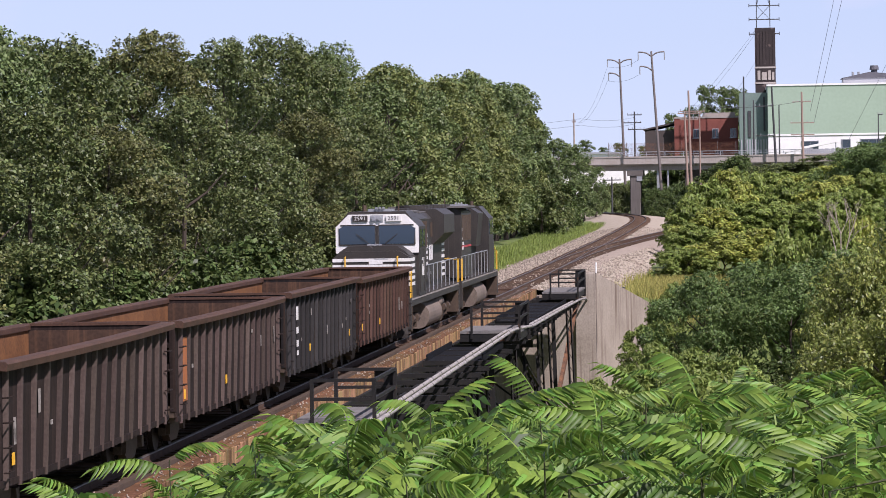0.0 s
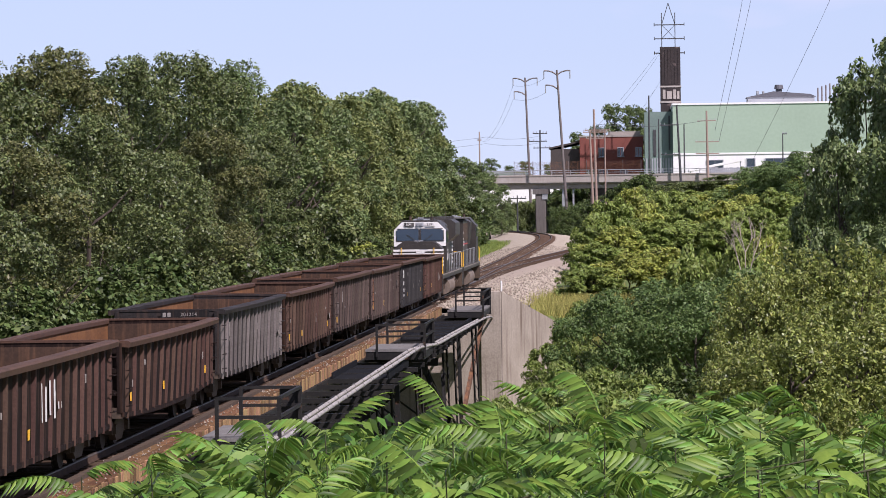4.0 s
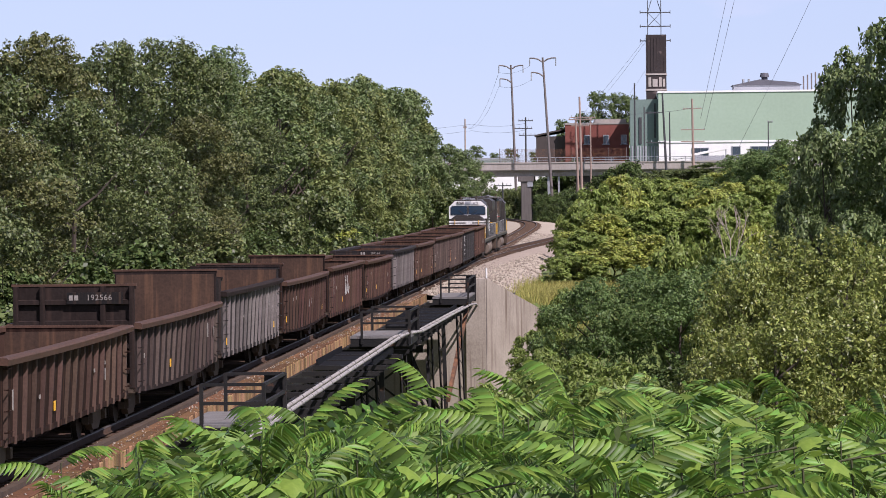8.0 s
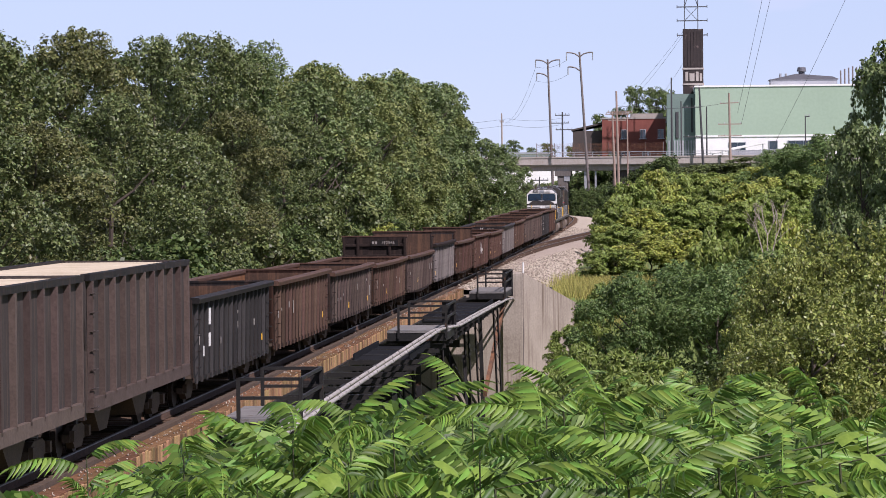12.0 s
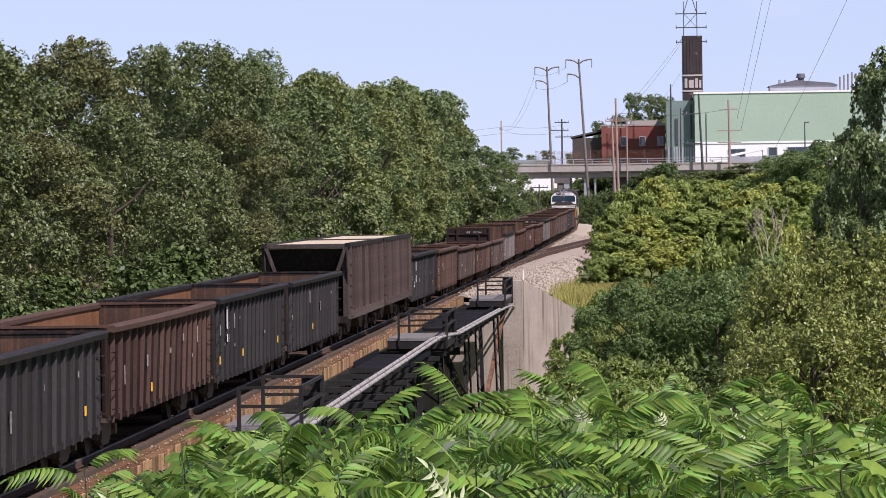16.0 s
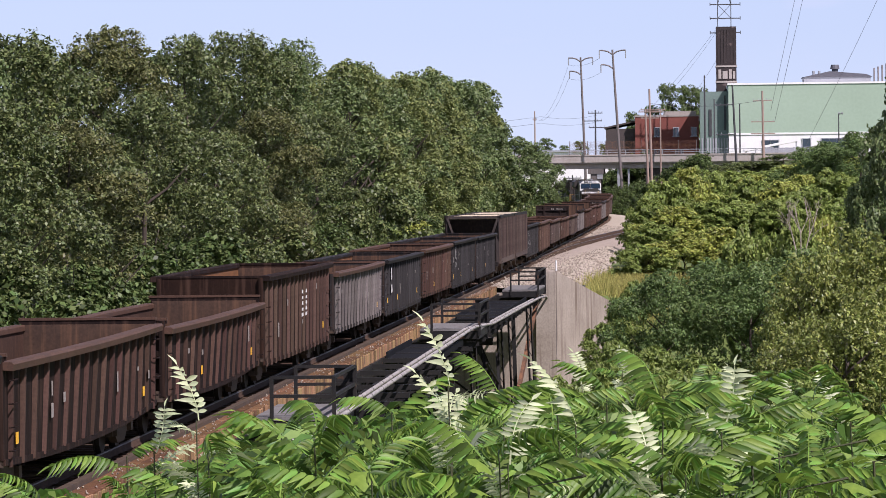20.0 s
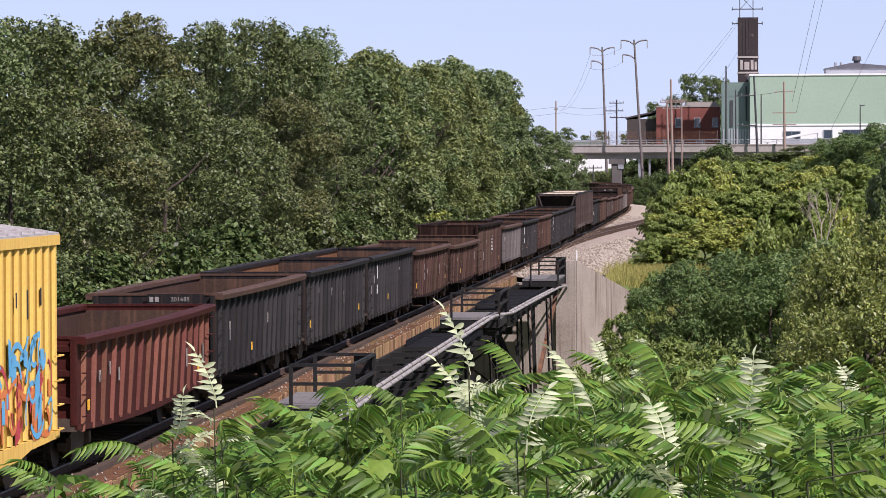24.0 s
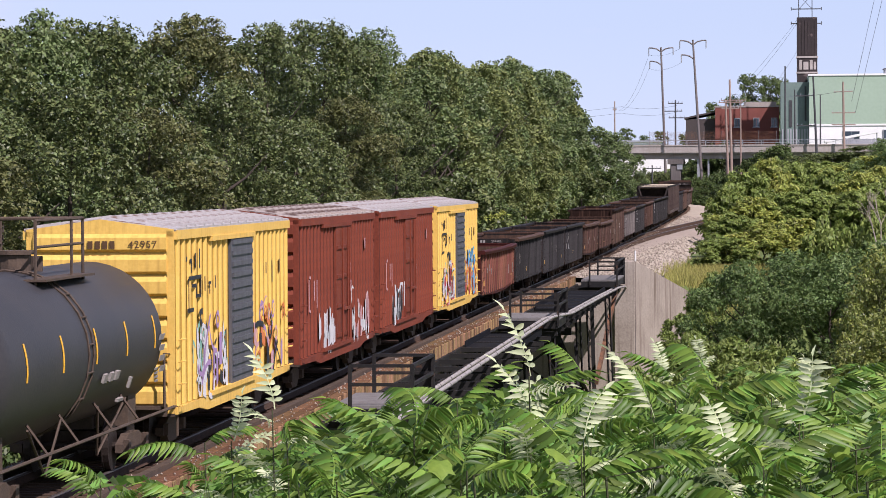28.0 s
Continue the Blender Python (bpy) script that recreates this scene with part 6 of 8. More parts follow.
def couplers(root, half, reach=0.62):
    def build(bm):
        span(bm, (-0.12, 0, 0.72), (0.12, reach - 0.2, 0.94))
        box(bm, (0, reach - 0.12, 0.83), (0.3, 0.32, 0.34), bevel=0.05)
    piece(("coupler", reach), build, M["under"], root, shift(0, half, 0))
    piece(("coupler", reach), build, M["under"], root, shift(0, -half, 0) @ Matrix.Rotation(math.pi, 4, "Z"))


def ladder(root, x, y, z0, z1, mat, n=5):
    """Grab irons one above the other."""
    for i in range(n):
        piece(("grab_iron",), lambda bm: rods(bm, [(0, -0.2, 0), (0.09, -0.2, 0), (0.09, 0.2, 0), (0, 0.2, 0)], 0.014, 5), mat, root, shift(x, y, z0 + (z1 - z0) * i / (n - 1)))


def marks(root, x, rows, mat, label="worn white stencilled marking"):
    """Small painted bars on the right-hand side: (y, z, width, height)."""
    for y, z, w, h in rows:
        piece(("marking", w, h), lambda bm: box(bm, (0, 0, 0), (0.012, w, h)), mat, root, shift(x, y, z), label)


def gondola(height, paint, inside, chord, label, raised=0.0, bow=0.10, posts=17, seed=0, worn=None, length=16.45, patches=True):
    r = random.Random(seed)
    root = tagged(empty("gondola_car"), label, "gondola car", "gondolas of the train")
    L, X = length, 1.44
    belly = 0.05 if bow < 0.13 else 0.17
    drop = 0.12 if bow < 0.09 else 0.0

    def swell(y):
        return bow * (1 - (2 * y / L) ** 2)

    ys = [-L / 2 + L * i / 14 for i in range(15)]

    def deep(y):
        return 0.86 - drop - belly * (1 - (2 * y / L) ** 2)

    def side(bm):
        loft(bm, [[(X + swell(y) * 0.3, y, deep(y)), (X + swell(y), y, height - 0.1), (X + swell(y) - 0.03, y, height - 0.1), (X + swell(y) * 0.3 - 0.03, y, deep(y))] for y in ys])

    def lining(bm):
        loft(bm, [[(X + swell(y) * 0.3 - 0.034, y, 1.08), (X + swell(y) - 0.034, y, height - 0.12), (X + swell(y) - 0.044, y, height - 0.12), (X + swell(y) * 0.3 - 0.044, y, 1.08)] for y in ys])

    def top(bm):
        loft(bm, [[(X + swell(y) + dx, y, height + dz) for dx, dz in ((-0.09, -0.13), (0.18, -0.15), (0.20, -0.04), (0.16, 0), (-0.07, 0), (-0.09, -0.03))] for y in ys])

    def sill(bm):
        loft(bm, [[(X + 0.03 + swell(y) * 0.3 + dx, y, deep(y) + dz) for dx, dz in ((-0.06, -0.05), (0.005, -0.05), (0.005, 0.06), (-0.06, 0.06))] for y in ys])

    def post_mesh(bm):
        sec = [(0.0, -0.085), (0.075, -0.06), (0.09, -0.03), (0.09, 0.03), (0.075, 0.06), (0.0, 0.085)]
        lo, hi = 0.76 - drop, height - 0.12
        a = [bm.verts.new((x * 0.75 - 0.004, y, lo)) for x, y in sec]
        b = [bm.verts.new((x - 0.004, y, hi)) for x, y in sec]
        for i in range(6):
            bm.faces.new((a[i], a[(i + 1) % 6], b[(i + 1) % 6], b[i]))
        bm.faces.new(a)
        bm.faces.new(b)

    mirror = Matrix.Rotation(math.pi, 4, "Z")
    k = (round(height, 2), bow)
    for m in (Matrix(), mirror):
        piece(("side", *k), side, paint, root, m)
        piece(("lining", *k), lining, inside, root, m, "rust-brown inner side")
        piece(("top_chord", *k), top, chord, root, m, "worn steel top chord")
        piece(("sill", *k), sill, paint, root, m)
        # posts take the paler copy, sheets keep the darker shade in their colour
        for i in range(posts):
            y = -L / 2 + L * (i + 0.5) / posts
            tilt = (swell(y) * 0.7) / (height - 1.0)
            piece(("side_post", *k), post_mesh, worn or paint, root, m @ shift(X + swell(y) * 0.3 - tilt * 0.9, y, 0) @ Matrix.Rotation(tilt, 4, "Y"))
    eh = height + raised

    def end(bm):
        hull(bm, [(-X, 0.95), (X, 0.95), (X, eh - 0.12), (X + 0.05, eh - 0.12), (X + 0.05, eh), (-X - 0.05, eh), (-X - 0.05, eh - 0.12), (-X, eh - 0.12)], -0.03, 0.03)

    def end_rib(bm):
        sideways(bm, [(-0.12, -0.05), (-0.03, -0.07), (-0.03, 0.07), (-0.12, 0.05)], -X, X)

    def end_post(bm):
        span(bm, (-0.06, -0.135, 0.9), (0.06, -0.028, eh - 0.05))

    def endlin(bm):
        span(bm, (-X + 0.04, 0.034, 1.08), (X - 0.04, 0.05, eh - 0.14))

    for m in (shift(0, -L / 2 + 0.12, 0), shift(0, L / 2 - 0.12, 0) @ mirror):
        e = piece(("end", round(eh, 2), raised > 0), end, paint, root, m, "ribbed steel end" if raised < 0.3 else "raised braced steel end")
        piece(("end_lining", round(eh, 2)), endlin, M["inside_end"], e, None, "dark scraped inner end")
        piece(("end_cap", round(eh, 2)), lambda bm: span(bm, (-X - 0.06, -0.05, eh - 0.05), (X + 0.06, 0.05, eh + 0.006)), chord, e)
        for z in ((1.35, 1.85, 2.3) if raised < 0.3 else (1.3, 1.9, 2.45, 2.95)):
            piece(("end_rib",), end_rib, paint, e, shift(0, 0, z))
        for x in ((-X + 0.05, X - 0.05) if raised < 0.3 else (-X + 0.05, -0.75, 0.7, X - 0.05)):
            piece(("end_post", round(eh, 2)), end_post, paint, e, shift(x, 0, 0))
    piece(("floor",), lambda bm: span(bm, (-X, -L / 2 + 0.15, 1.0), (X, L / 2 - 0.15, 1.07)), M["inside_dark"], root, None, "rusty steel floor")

    def frame_(bm):
        span(bm, (-0.3, -L / 2 + 0.1, 0.72), (0.3, L / 2 - 0.1, 1.0))
        for i in range(9):
            y = -L / 2 + 1.2 + (L - 2.4) * i / 8
            span(bm, (-X + 0.1, y - 0.08, 0.82), (X - 0.1, y + 0.08, 1.0))
        for s in (-1, 1):
            span(bm, (-X, s * (L / 2 - 0.1) - 0.1, 0.78), (X, s * (L / 2 - 0.1) + 0.1, 1.02))
    piece(("underframe",), frame_, M["under"], root)
    truck(root, -6.1)
    truck(root, 6.1)
    couplers(root, L / 2 + 0.02)
    for y in (-L / 2 + 0.42, L / 2 - 0.42):
        ladder(root, X + 0.06, y, 1.05, 2.25, paint, 4)
    if patches:
        for y in (-L / 2 + 1.1, -2.4 + r.uniform(-1, 1), L / 2 - 2.0 + r.uniform(-0.4, 0.4)):
            if r.random() < 0.5:
                i = round((y + L / 2) / L * posts)
                piece(("reflector",), lambda bm: box(bm, (0, 0, 0), (0.014, 0.18, 0.2)), M["sheet_yellow"], root, shift(X + 0.035 + swell(y) * 0.45, -L / 2 + L * i / posts, 1.22), "yellow reflective patch")
    return root


def car(ob, s0, half=8.2, base=5.8):
    """Register a vehicle whose front end stands at the running length s0 at 14 s."""
    TRAIN.append((ob, s0 - half, base))
    return ob


DK, BR, GB, GR, RB, OB = M["black"], M["rust_brown"], M["grey_brown"], M["grey"], M["red_brown"], M["orange_brown"]
IR, ID = M["inside_rust"], M["inside_dark"]
GONDOLAS = [  # front end, height, paint, inside, chord, raised ends, bow, label
    (386.4, 2.77, BR, IR, M["chord"], 0, 0.05, "dark brown open gondola with rusty inside"),
    (369.3, 2.85, DK, IR, M["chord"], 0, 0.03, "black open gondola with rusty inside"),
    (351.6, 2.80, GB, IR, M["chord"], 0, 0.08, "grey-brown open gondola with an orange rust patch"),
    (334.1, 2.83, GB, IR, M["chord"], 0, 0.12, "grey-brown open gondola with bulging sides"),
    (316.4, 2.72, OB, IR, M["chord"], 0, 0.12, "tan-brown rusty open gondola"),
    (298.7, 2.71, GR, IR, GR, 0, 0.10, "weathered light grey open gondola with numbered end"),
    (280.8, 2.53, BR, IR, M["chord"], 0, 0.13, "rusty brown low open gondola"),
    (262.8, 2.62, BR, ID, M["chord"], 0, 0.06, "dark brown gondola with white chalk scrawl"),
    (244.8, 2.53, BR, ID, M["chord"], 0.64, 0.14, "rust-brown gondola with raised steel ends"),
    (227.1, 2.70, GR, ID, GB, 0.42, 0.12, "grey gondola with raised near end"),
    (209.6, 2.45, GB, ID, M["chord"], 0.93, 0.14, "grey-brown gondola with high dark bulkhead ends"),
    (191.8, 2.46, OB, ID, M["chord"], 0, 0.12, "rusty red-brown open gondola"),
    (174.2, 2.57, GB, IR, M["chord"], 0, 0.12, "worn brown open gondola"),
    (156.5, 2.74, OB, IR, M["chord"], 0, 0.04, "rust-brown open gondola with bright rusty inside"),
    (138.7, 2.80, DK, IR, DK, 0, 0.03, "black open gondola with white marks"),
    (87.3, 2.84, DK, IR, DK, 0, 0.03, "plain black open gondola car"),
    (69.6, 2.87, DK, IR, DK, 0, 0.04, "black open gondola with white stencils"),
    (52.3, 2.83, BR, IR, M["chord"], 0, 0.10, "brown open gondola with orange rusty inside"),
    (34.9, 2.76, DK, IR, DK, 0, 0.03, "black open gondola with large white mark"),
    (17.0, 2.75, GR, IR, M["chord"], 0, 0.10, "grey open gondola with rust-brown chord"),
    (-1.1, 3.11, OB, IR, BR, 0, 0.05, "tall rust-brown gondola with white emblem"),
    (-18.5, 2.43, BR, ID, M["chord"], 0.2, 0.14, "low rust-brown gondola with bowed sides"),
    (-36.3, 2.57, BR, ID, M["chord"], 0.14, 0.14, "dark rust-brown gondola with bowed sides"),
    (-53.7, 2.75, DK, IR, DK, 0, 0.04, "black gondola with white marks"),
    (-71.2, 2.75, DK, IR, DK, 0, 0.05, "plain black open gondola car"),
    (-88.8, 2.73, DK, ID, M["chord"], 0, 0.10, "dark weathered gondola with numbered end"),
    (-106.4, 2.53, RB, ID, RB, 0, 0.14, "oxide-red low open gondola"),
]
CARS = []
WORN_LIT = {M[k].name: M[k + "_worn_lit"] for k in ("rust_brown", "black", "grey_brown", "grey", "red_brown", "orange_brown")}
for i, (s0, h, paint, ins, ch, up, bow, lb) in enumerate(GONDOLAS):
    CARS.append(car(gondola(h, paint, ins, ch, lb, up, bow, 17 if i % 3 else 16, seed=i, worn=WORN_LIT[paint.name]), s0))
W = M["white"]
wr = random.Random(9)
for i, c in enumerate(CARS):
    h = GONDOLAS[i][1]
    x = 1.44 + 0.012 + GONDOLAS[i][6] * 0.5
    rows = []
    for k in range(wr.randrange(4, 8)):
        rows.append((wr.choice((-7.3, -6.4, -5.3, -4.3, -3.1, -1.9, 0.55, 1.5, 2.75, 4.3, 5.3, 6.7)), wr.uniform(1.5, h - 0.6), wr.choice((0.06, 0.1, 0.16)), wr.choice((0.08, 0.12, 0.18, 0.26, 0.4))))
    marks(c, x + 0.03, rows, M["chalk"])
for i, rows in {1: [(-6.2, 2.25, 0.34, 0.42), (-6.2, 1.8, 0.3, 0.2), (-6.2, 1.45, 0.3, 0.2), (-6.2, 1.2, 0.26, 0.15)], 14: [(-5.4, 2.25, 0.42, 0.5), (-5.4, 1.65, 0.3, 0.4), (-6.6, 1.4, 0.2, 0.3)],
                16: [(-5.8, 2.3, 0.36, 0.7), (-5.8, 1.75, 0.3, 0.25)], 18: [(-5.6, 2.2, 0.40, 0.55), (-5.6, 1.62, 0.34, 0.36), (-6.6, 2.2, 0.2, 0.4)], 23: [(-5.6, 2.2, 0.4, 0.55), (-5.6, 1.6, 0.34, 0.36)],
                7: [(-1.0, 1.75, 0.1, 0.9), (-0.6, 1.7, 0.1, 0.8), (-0.1, 1.8, 0.12, 0.8), (0.4, 1.75, 0.1, 0.9), (1.0, 1.6, 0.3, 0.16)], 20: [(y, z, 0.3, h) for y in (0.49, 1.46) for z, h in ((2.42, 0.12), (2.24, 0.1), (2.08, 0.12), (1.9, 0.1), (1.74, 0.12))]}.items():
    marks(CARS[i], 1.49 + GONDOLAS[i][6] * 0.5, [(y, z, 1.15 * w, 0.85 * h) for y, z, w, h in rows], W)
piece(("rust_patch",), lambda bm: box(bm, (0, 0, 0), (0.012, 0.85, 1.35)), M["orange_patch"], CARS[2], shift(1.475, -7.3, 1.75), "orange rust patch")
for i, txt in ((5, "201214"), (10, "192566"), (25, "201685")):
    z = GONDOLAS[i][1] + (GONDOLAS[i][5] - 0.32 if GONDOLAS[i][5] else -0.14)
    words("number", txt, 0.19 if i == 10 else 0.14, M["chalk"], CARS[i], Matrix.Translation((0.62, -8.262, z)) @ FACE_BACK, "white painted car number")
    piece(("number_plate", i), lambda bm: span(bm, (-0.16, -8.256, z - 0.15), (1.18, -8.242, z + 0.13)), DK, CARS[i], None, "black number plate")
    for k in range(2):
        piece(("number_prefix",), lambda bm: box(bm, (0, 0, 0), (0.09, 0.012, 0.12)), M["chalk"], CARS[i], shift(-0.06 + 0.13 * k, -8.262, z), "white painted bar of lettering")


def hopper(label):
    root = tagged(empty("hopper_car"), label, "hopper car", "hoppers of the train")
    L, H = 14.7, 3.8

    def side(bm):
        sideways(bm, [(-L / 2, H), (-L / 2, 2.9), (-L / 2 + 0.4, 1.15), (-2.0, 1.0), (2.0, 1.0), (L / 2 - 0.4, 1.15), (L / 2, 2.9), (L / 2, H)], 1.5, 1.54)

    def chord(bm):
        span(bm, (1.44, -L / 2, H - 0.14), (1.64, L / 2, H))

    def rib(bm):
        sideways(bm, [(-0.06, 1.2), (0.06, 1.2), (0.09, H - 0.14), (-0.09, H - 0.14)], 1.54, 1.66)

    def sill(bm):
        span(bm, (1.5, -L / 2 + 0.2, 1.0), (1.66, L / 2 - 0.2, 1.28))
    mir = Matrix.Rotation(math.pi, 4, "Z")
    for m in (Matrix(), mir):
        piece(("hopper_side",), side, M["hopper_grey"], root, m)
        piece(("hopper_chord",), chord, M["black"], root, m)
        piece(("hopper_sill",), sill, M["grey_brown_worn_lit"], root, m)
        # paler rib copy over darker hopper sheets: light and shade by colour
        for i in range(11):
            piece(("side_rib",), rib, M["grey_brown_worn_lit"], root, m @ shift(0, -L / 2 + 0.3 + (L - 0.6) * i / 10, 0))

    def slope(bm):
        v = [bm.verts.new(c) for c in ((-1.5, -L / 2 + 0.1, 3.72), (1.5, -L / 2 + 0.1, 3.72), (1.5, -L / 2 + 1.9, 1.1), (-1.5, -L / 2 + 1.9, 1.1))]
        bm.faces.new(v)
        bmesh.ops.solidify(bm, geom=bm.faces[:], thickness=0.05)

    for m in (Matrix(), mir):
        for s in (-1, 1):
            piece(("end_brace", s), lambda bm: bar(bm, (s * 1.46, -L / 2 + 0.04, 3.62), (s * 0.62, -L / 2 + 0.1, 1.2), 0.2, 0.12), M["hopper_grey"], root, m)
            piece(("corner_post", s), lambda bm: bar(bm, (s * 1.44, -L / 2 + 0.2, H - 0.2), (s * 1.44, -L / 2 + 0.2, 1.0), 0.2, 0.1), M["hopper_grey"], root, m)
        piece(("end_beam",), lambda bm: span(bm, (-1.5, -L / 2, H - 0.16), (1.5, -L / 2 + 0.08, H - 0.02)), M["hopper_grey"], root, m)
        piece(("end_sill",), lambda bm: span(bm, (-1.5, -L / 2, 0.85), (1.5, -L / 2 + 0.3, 1.1)), M["black"], root, m)
    piece(("centre_sill",), lambda bm: span(bm, (-0.3, -L / 2, 0.72), (0.3, L / 2, 1.0)), M["under"], root)
    for m in (Matrix(), mir):
        piece(("slope_sheet",), slope, M["hopper_grey"], root, m, "dark sloping end sheet")
    piece(("cover",), lambda bm: span(bm, (-1.5, -L / 2 + 0.1, H - 0.2), (1.5, L / 2 - 0.1, H - 0.06)), M["cargo"], root, None, "pale tan load levelled with the rim")

    for y in (-2.6, 2.6):
        piece(("discharge_bay",), lambda bm: sideways(bm, [(-1.6, 1.1), (1.6, 1.1), (0.5, 0.35), (-0.5, 0.35)], -1.1, 1.1), M["under"], root, shift(0, y, 0))
    truck(root, -5.4)
    truck(root, 5.4)
    couplers(root, L / 2)
    ladder(root, 1.62, -L / 2 + 0.4, 1.1, 3.4, M["hopper_grey"], 7)
    return root


car(hopper("dark grey ribbed hopper car with pale level load"), 120.5, 7.35)
h2 = hopper("dark grey ribbed hopper car with sloping dark end")
car(h2, 105.1, 7.35)


def boxcar(paint, roof, label, kind):
    root = tagged(empty("boxcar"), label, "boxcar", "boxcars of the train")
    L, X, lo, hi = 15.6, 1.46, 0.86, 4.42

    def body(bm):
        span(bm, (-X, -L / 2 + 0.06, lo + 0.1), (X, L / 2 - 0.06, hi))

    def sill(bm):
        sideways(bm, [(-L / 2, lo + 0.12), (-L / 2, lo - 0.02), (-L / 2 + 2.6, lo - 0.05), (-L / 2 + 3.6, lo - 0.16), (L / 2 - 3.6, lo - 0.16), (L / 2 - 2.6, lo - 0.05), (L / 2, lo - 0.02), (L / 2, lo + 0.12)], X - 0.02, X + 0.05)

    def rib(bm):
        a = [bm.verts.new((X - 0.004 + dx, dy, z)) for z in (lo + 0.14, hi - 0.16) for dx, dy in ((0, -0.13), (0.055, -0.075), (0.055, 0.075), (0, 0.13))]
        for i in range(3):
            bm.faces.new((a[i], a[i + 1], a[i + 5], a[i + 4]))
        bm.faces.new(a[:4])
        bm.faces.new(a[4:])

    def eave(bm):
        span(bm, (X - 0.02, -L / 2, hi - 0.16), (X + 0.075, L / 2, hi + 0.02))

    def roof_(bm):
        hull(bm, [(-X - 0.05, hi + 0.0), (X + 0.05, hi + 0.0), (X + 0.05, hi + 0.045), (0, hi + 0.245), (-X - 0.05, hi + 0.045)], -L / 2, L / 2)

    def roof_panel(bm):
        hull(bm, [(-X - 0.06, hi + 0.01), (X + 0.06, hi + 0.01), (X + 0.06, hi + 0.06), (0, hi + 0.26), (-X - 0.06, hi + 0.06)], -L / 28 + 0.05, L / 28 - 0.05)

    def roof_seam(bm):
        hull(bm, [(-X - 0.06, hi + 0.02), (X + 0.06, hi + 0.02), (X + 0.06, hi + 0.11), (0, hi + 0.31), (-X - 0.06, hi + 0.11)], -0.05, 0.05)

    def end(bm):
        span(bm, (-X, -0.05, lo), (-X + 0.14, 0.06, hi))
        span(bm, (X - 0.14, -0.05, lo), (X, 0.06, hi))
        hull(bm, [(-X, hi - 0.1), (X, hi - 0.1), (X, hi + 0.04), (0, hi + 0.24), (-X, hi + 0.04)], -0.05, 0.06)
        span(bm, (-X + 0.1, 0.0, lo), (X - 0.1, 0.05, hi - 0.05))

    def corrugation(bm):
        sideways(bm, [(-0.10, -0.15), (-0.02, -0.2), (0.0, -0.2), (0.0, 0.2), (-0.02, 0.2), (-0.10, 0.08)], -X + 0.14, X - 0.14)

    mir = Matrix.Rotation(math.pi, 4, "Z")
    # sheet behind the ribs: recess shade by its darker colour
    piece(("body",), body, M["yellow_shaded" if kind == "yellow" else "red_shaded"], root)
    top = piece(("roof",), roof_, roof, root, None, "weathered galvanised ribbed roof")
    for i in range(14):
        piece(("roof_panel",), roof_panel, roof, top, shift(0, -L / 2 + L * (i + 0.5) / 14, 0))
        if i:
            piece(("roof_seam",), roof_seam, roof, top, shift(0, -L / 2 + L * i / 14, 0))
    door_w = 3.0
    dy = 0.35
    for m in (Matrix(), mir):
        piece(("side_sill",), sill, paint, root, m)
        piece(("eave",), eave, paint, root, m)
        for i in range(24):
            y = -L / 2 + 0.3 + (L - 0.6) * i / 23
            if abs(y - dy) < door_w / 2 + 0.2:
                continue
            piece(("side_rib", "box"), rib, paint, root, m @ shift(0, y, 0))
        for y, z1 in ((-L / 2 + 0.28, 2.3), (L / 2 - 0.28, 2.3)):
            ladder(root, X + 0.05, y, 1.0, z1, paint, 4) if m == Matrix() else None
        door_mat = M["dark_door"] if kind == "yellow" else paint

        def door(bm):
            span(bm, (X + 0.01, -door_w / 2, lo + 0.2), (X + 0.075, door_w / 2, hi - 0.18))

        def slat(bm):
            sideways(bm, [(-door_w / 2 + 0.1, 0), (door_w / 2 - 0.1, 0), (door_w / 2 - 0.1, 0.1), (-door_w / 2 + 0.1, 0.1)], X + 0.07, X + 0.105)

        def track(bm):
            span(bm, (X, -door_w / 2 - 2.6, 0), (X + 0.105, door_w / 2 + 0.3, 0.1))

        def bars(bm):
            for y in (-0.55, 0.55, 0.95):
                rod(bm, (X + 0.13, y, lo + 0.25), (X + 0.13, y, hi - 0.3), 0.025, 6)
            span(bm, (X + 0.1, -0.4, 1.9), (X + 0.15, 0.9, 1.98))
        d = piece(("door", kind), door, door_mat, root, m @ shift(0, dy, 0), "dark grey ribbed sliding door" if kind == "yellow" else "oxide-red sliding door with lock bars")
        for k in range(13 if kind == "yellow" else 4):
            piece(("door_rib",), slat, door_mat, d, shift(0, 0, lo + 0.35 + k * (0.235 if kind == "yellow" else 0.78)))
        if kind == "red":
            piece(("lock_bar",), bars, door_mat, d)
        for z in (hi - 0.26, lo + 0.1):
            piece(("door_track",), track, paint, root, m @ shift(0, dy, z))
    for m in (shift(0, -L / 2 + 0.02, 0), shift(0, L / 2 - 0.02, 0) @ mir):
        e = piece(("ribbed_end",), end, paint, root, m)
        for i in range(8):
            piece(("corrugation",), corrugation, paint, e, shift(0, 0, lo + 0.35 + i * 0.43))
    piece(("box_frame",), lambda bm: (span(bm, (-0.3, -L / 2 - 0.25, 0.7), (0.3, L / 2 + 0.25, 0.95)), span(bm, (-X, -L / 2 - 0.02, 0.8), (X, -L / 2 + 0.2, 1.0)), span(bm, (-X, L / 2 - 0.2, 0.8), (X, L / 2 + 0.02, 1.0)), span(bm, (-0.9, -1.5, 0.4), (0.3, 1.2, 0.8))), M["under"], root)
    truck(root, -5.7)
    truck(root, 5.7)
    couplers(root, L / 2 + 0.25, 0.75)
    return root


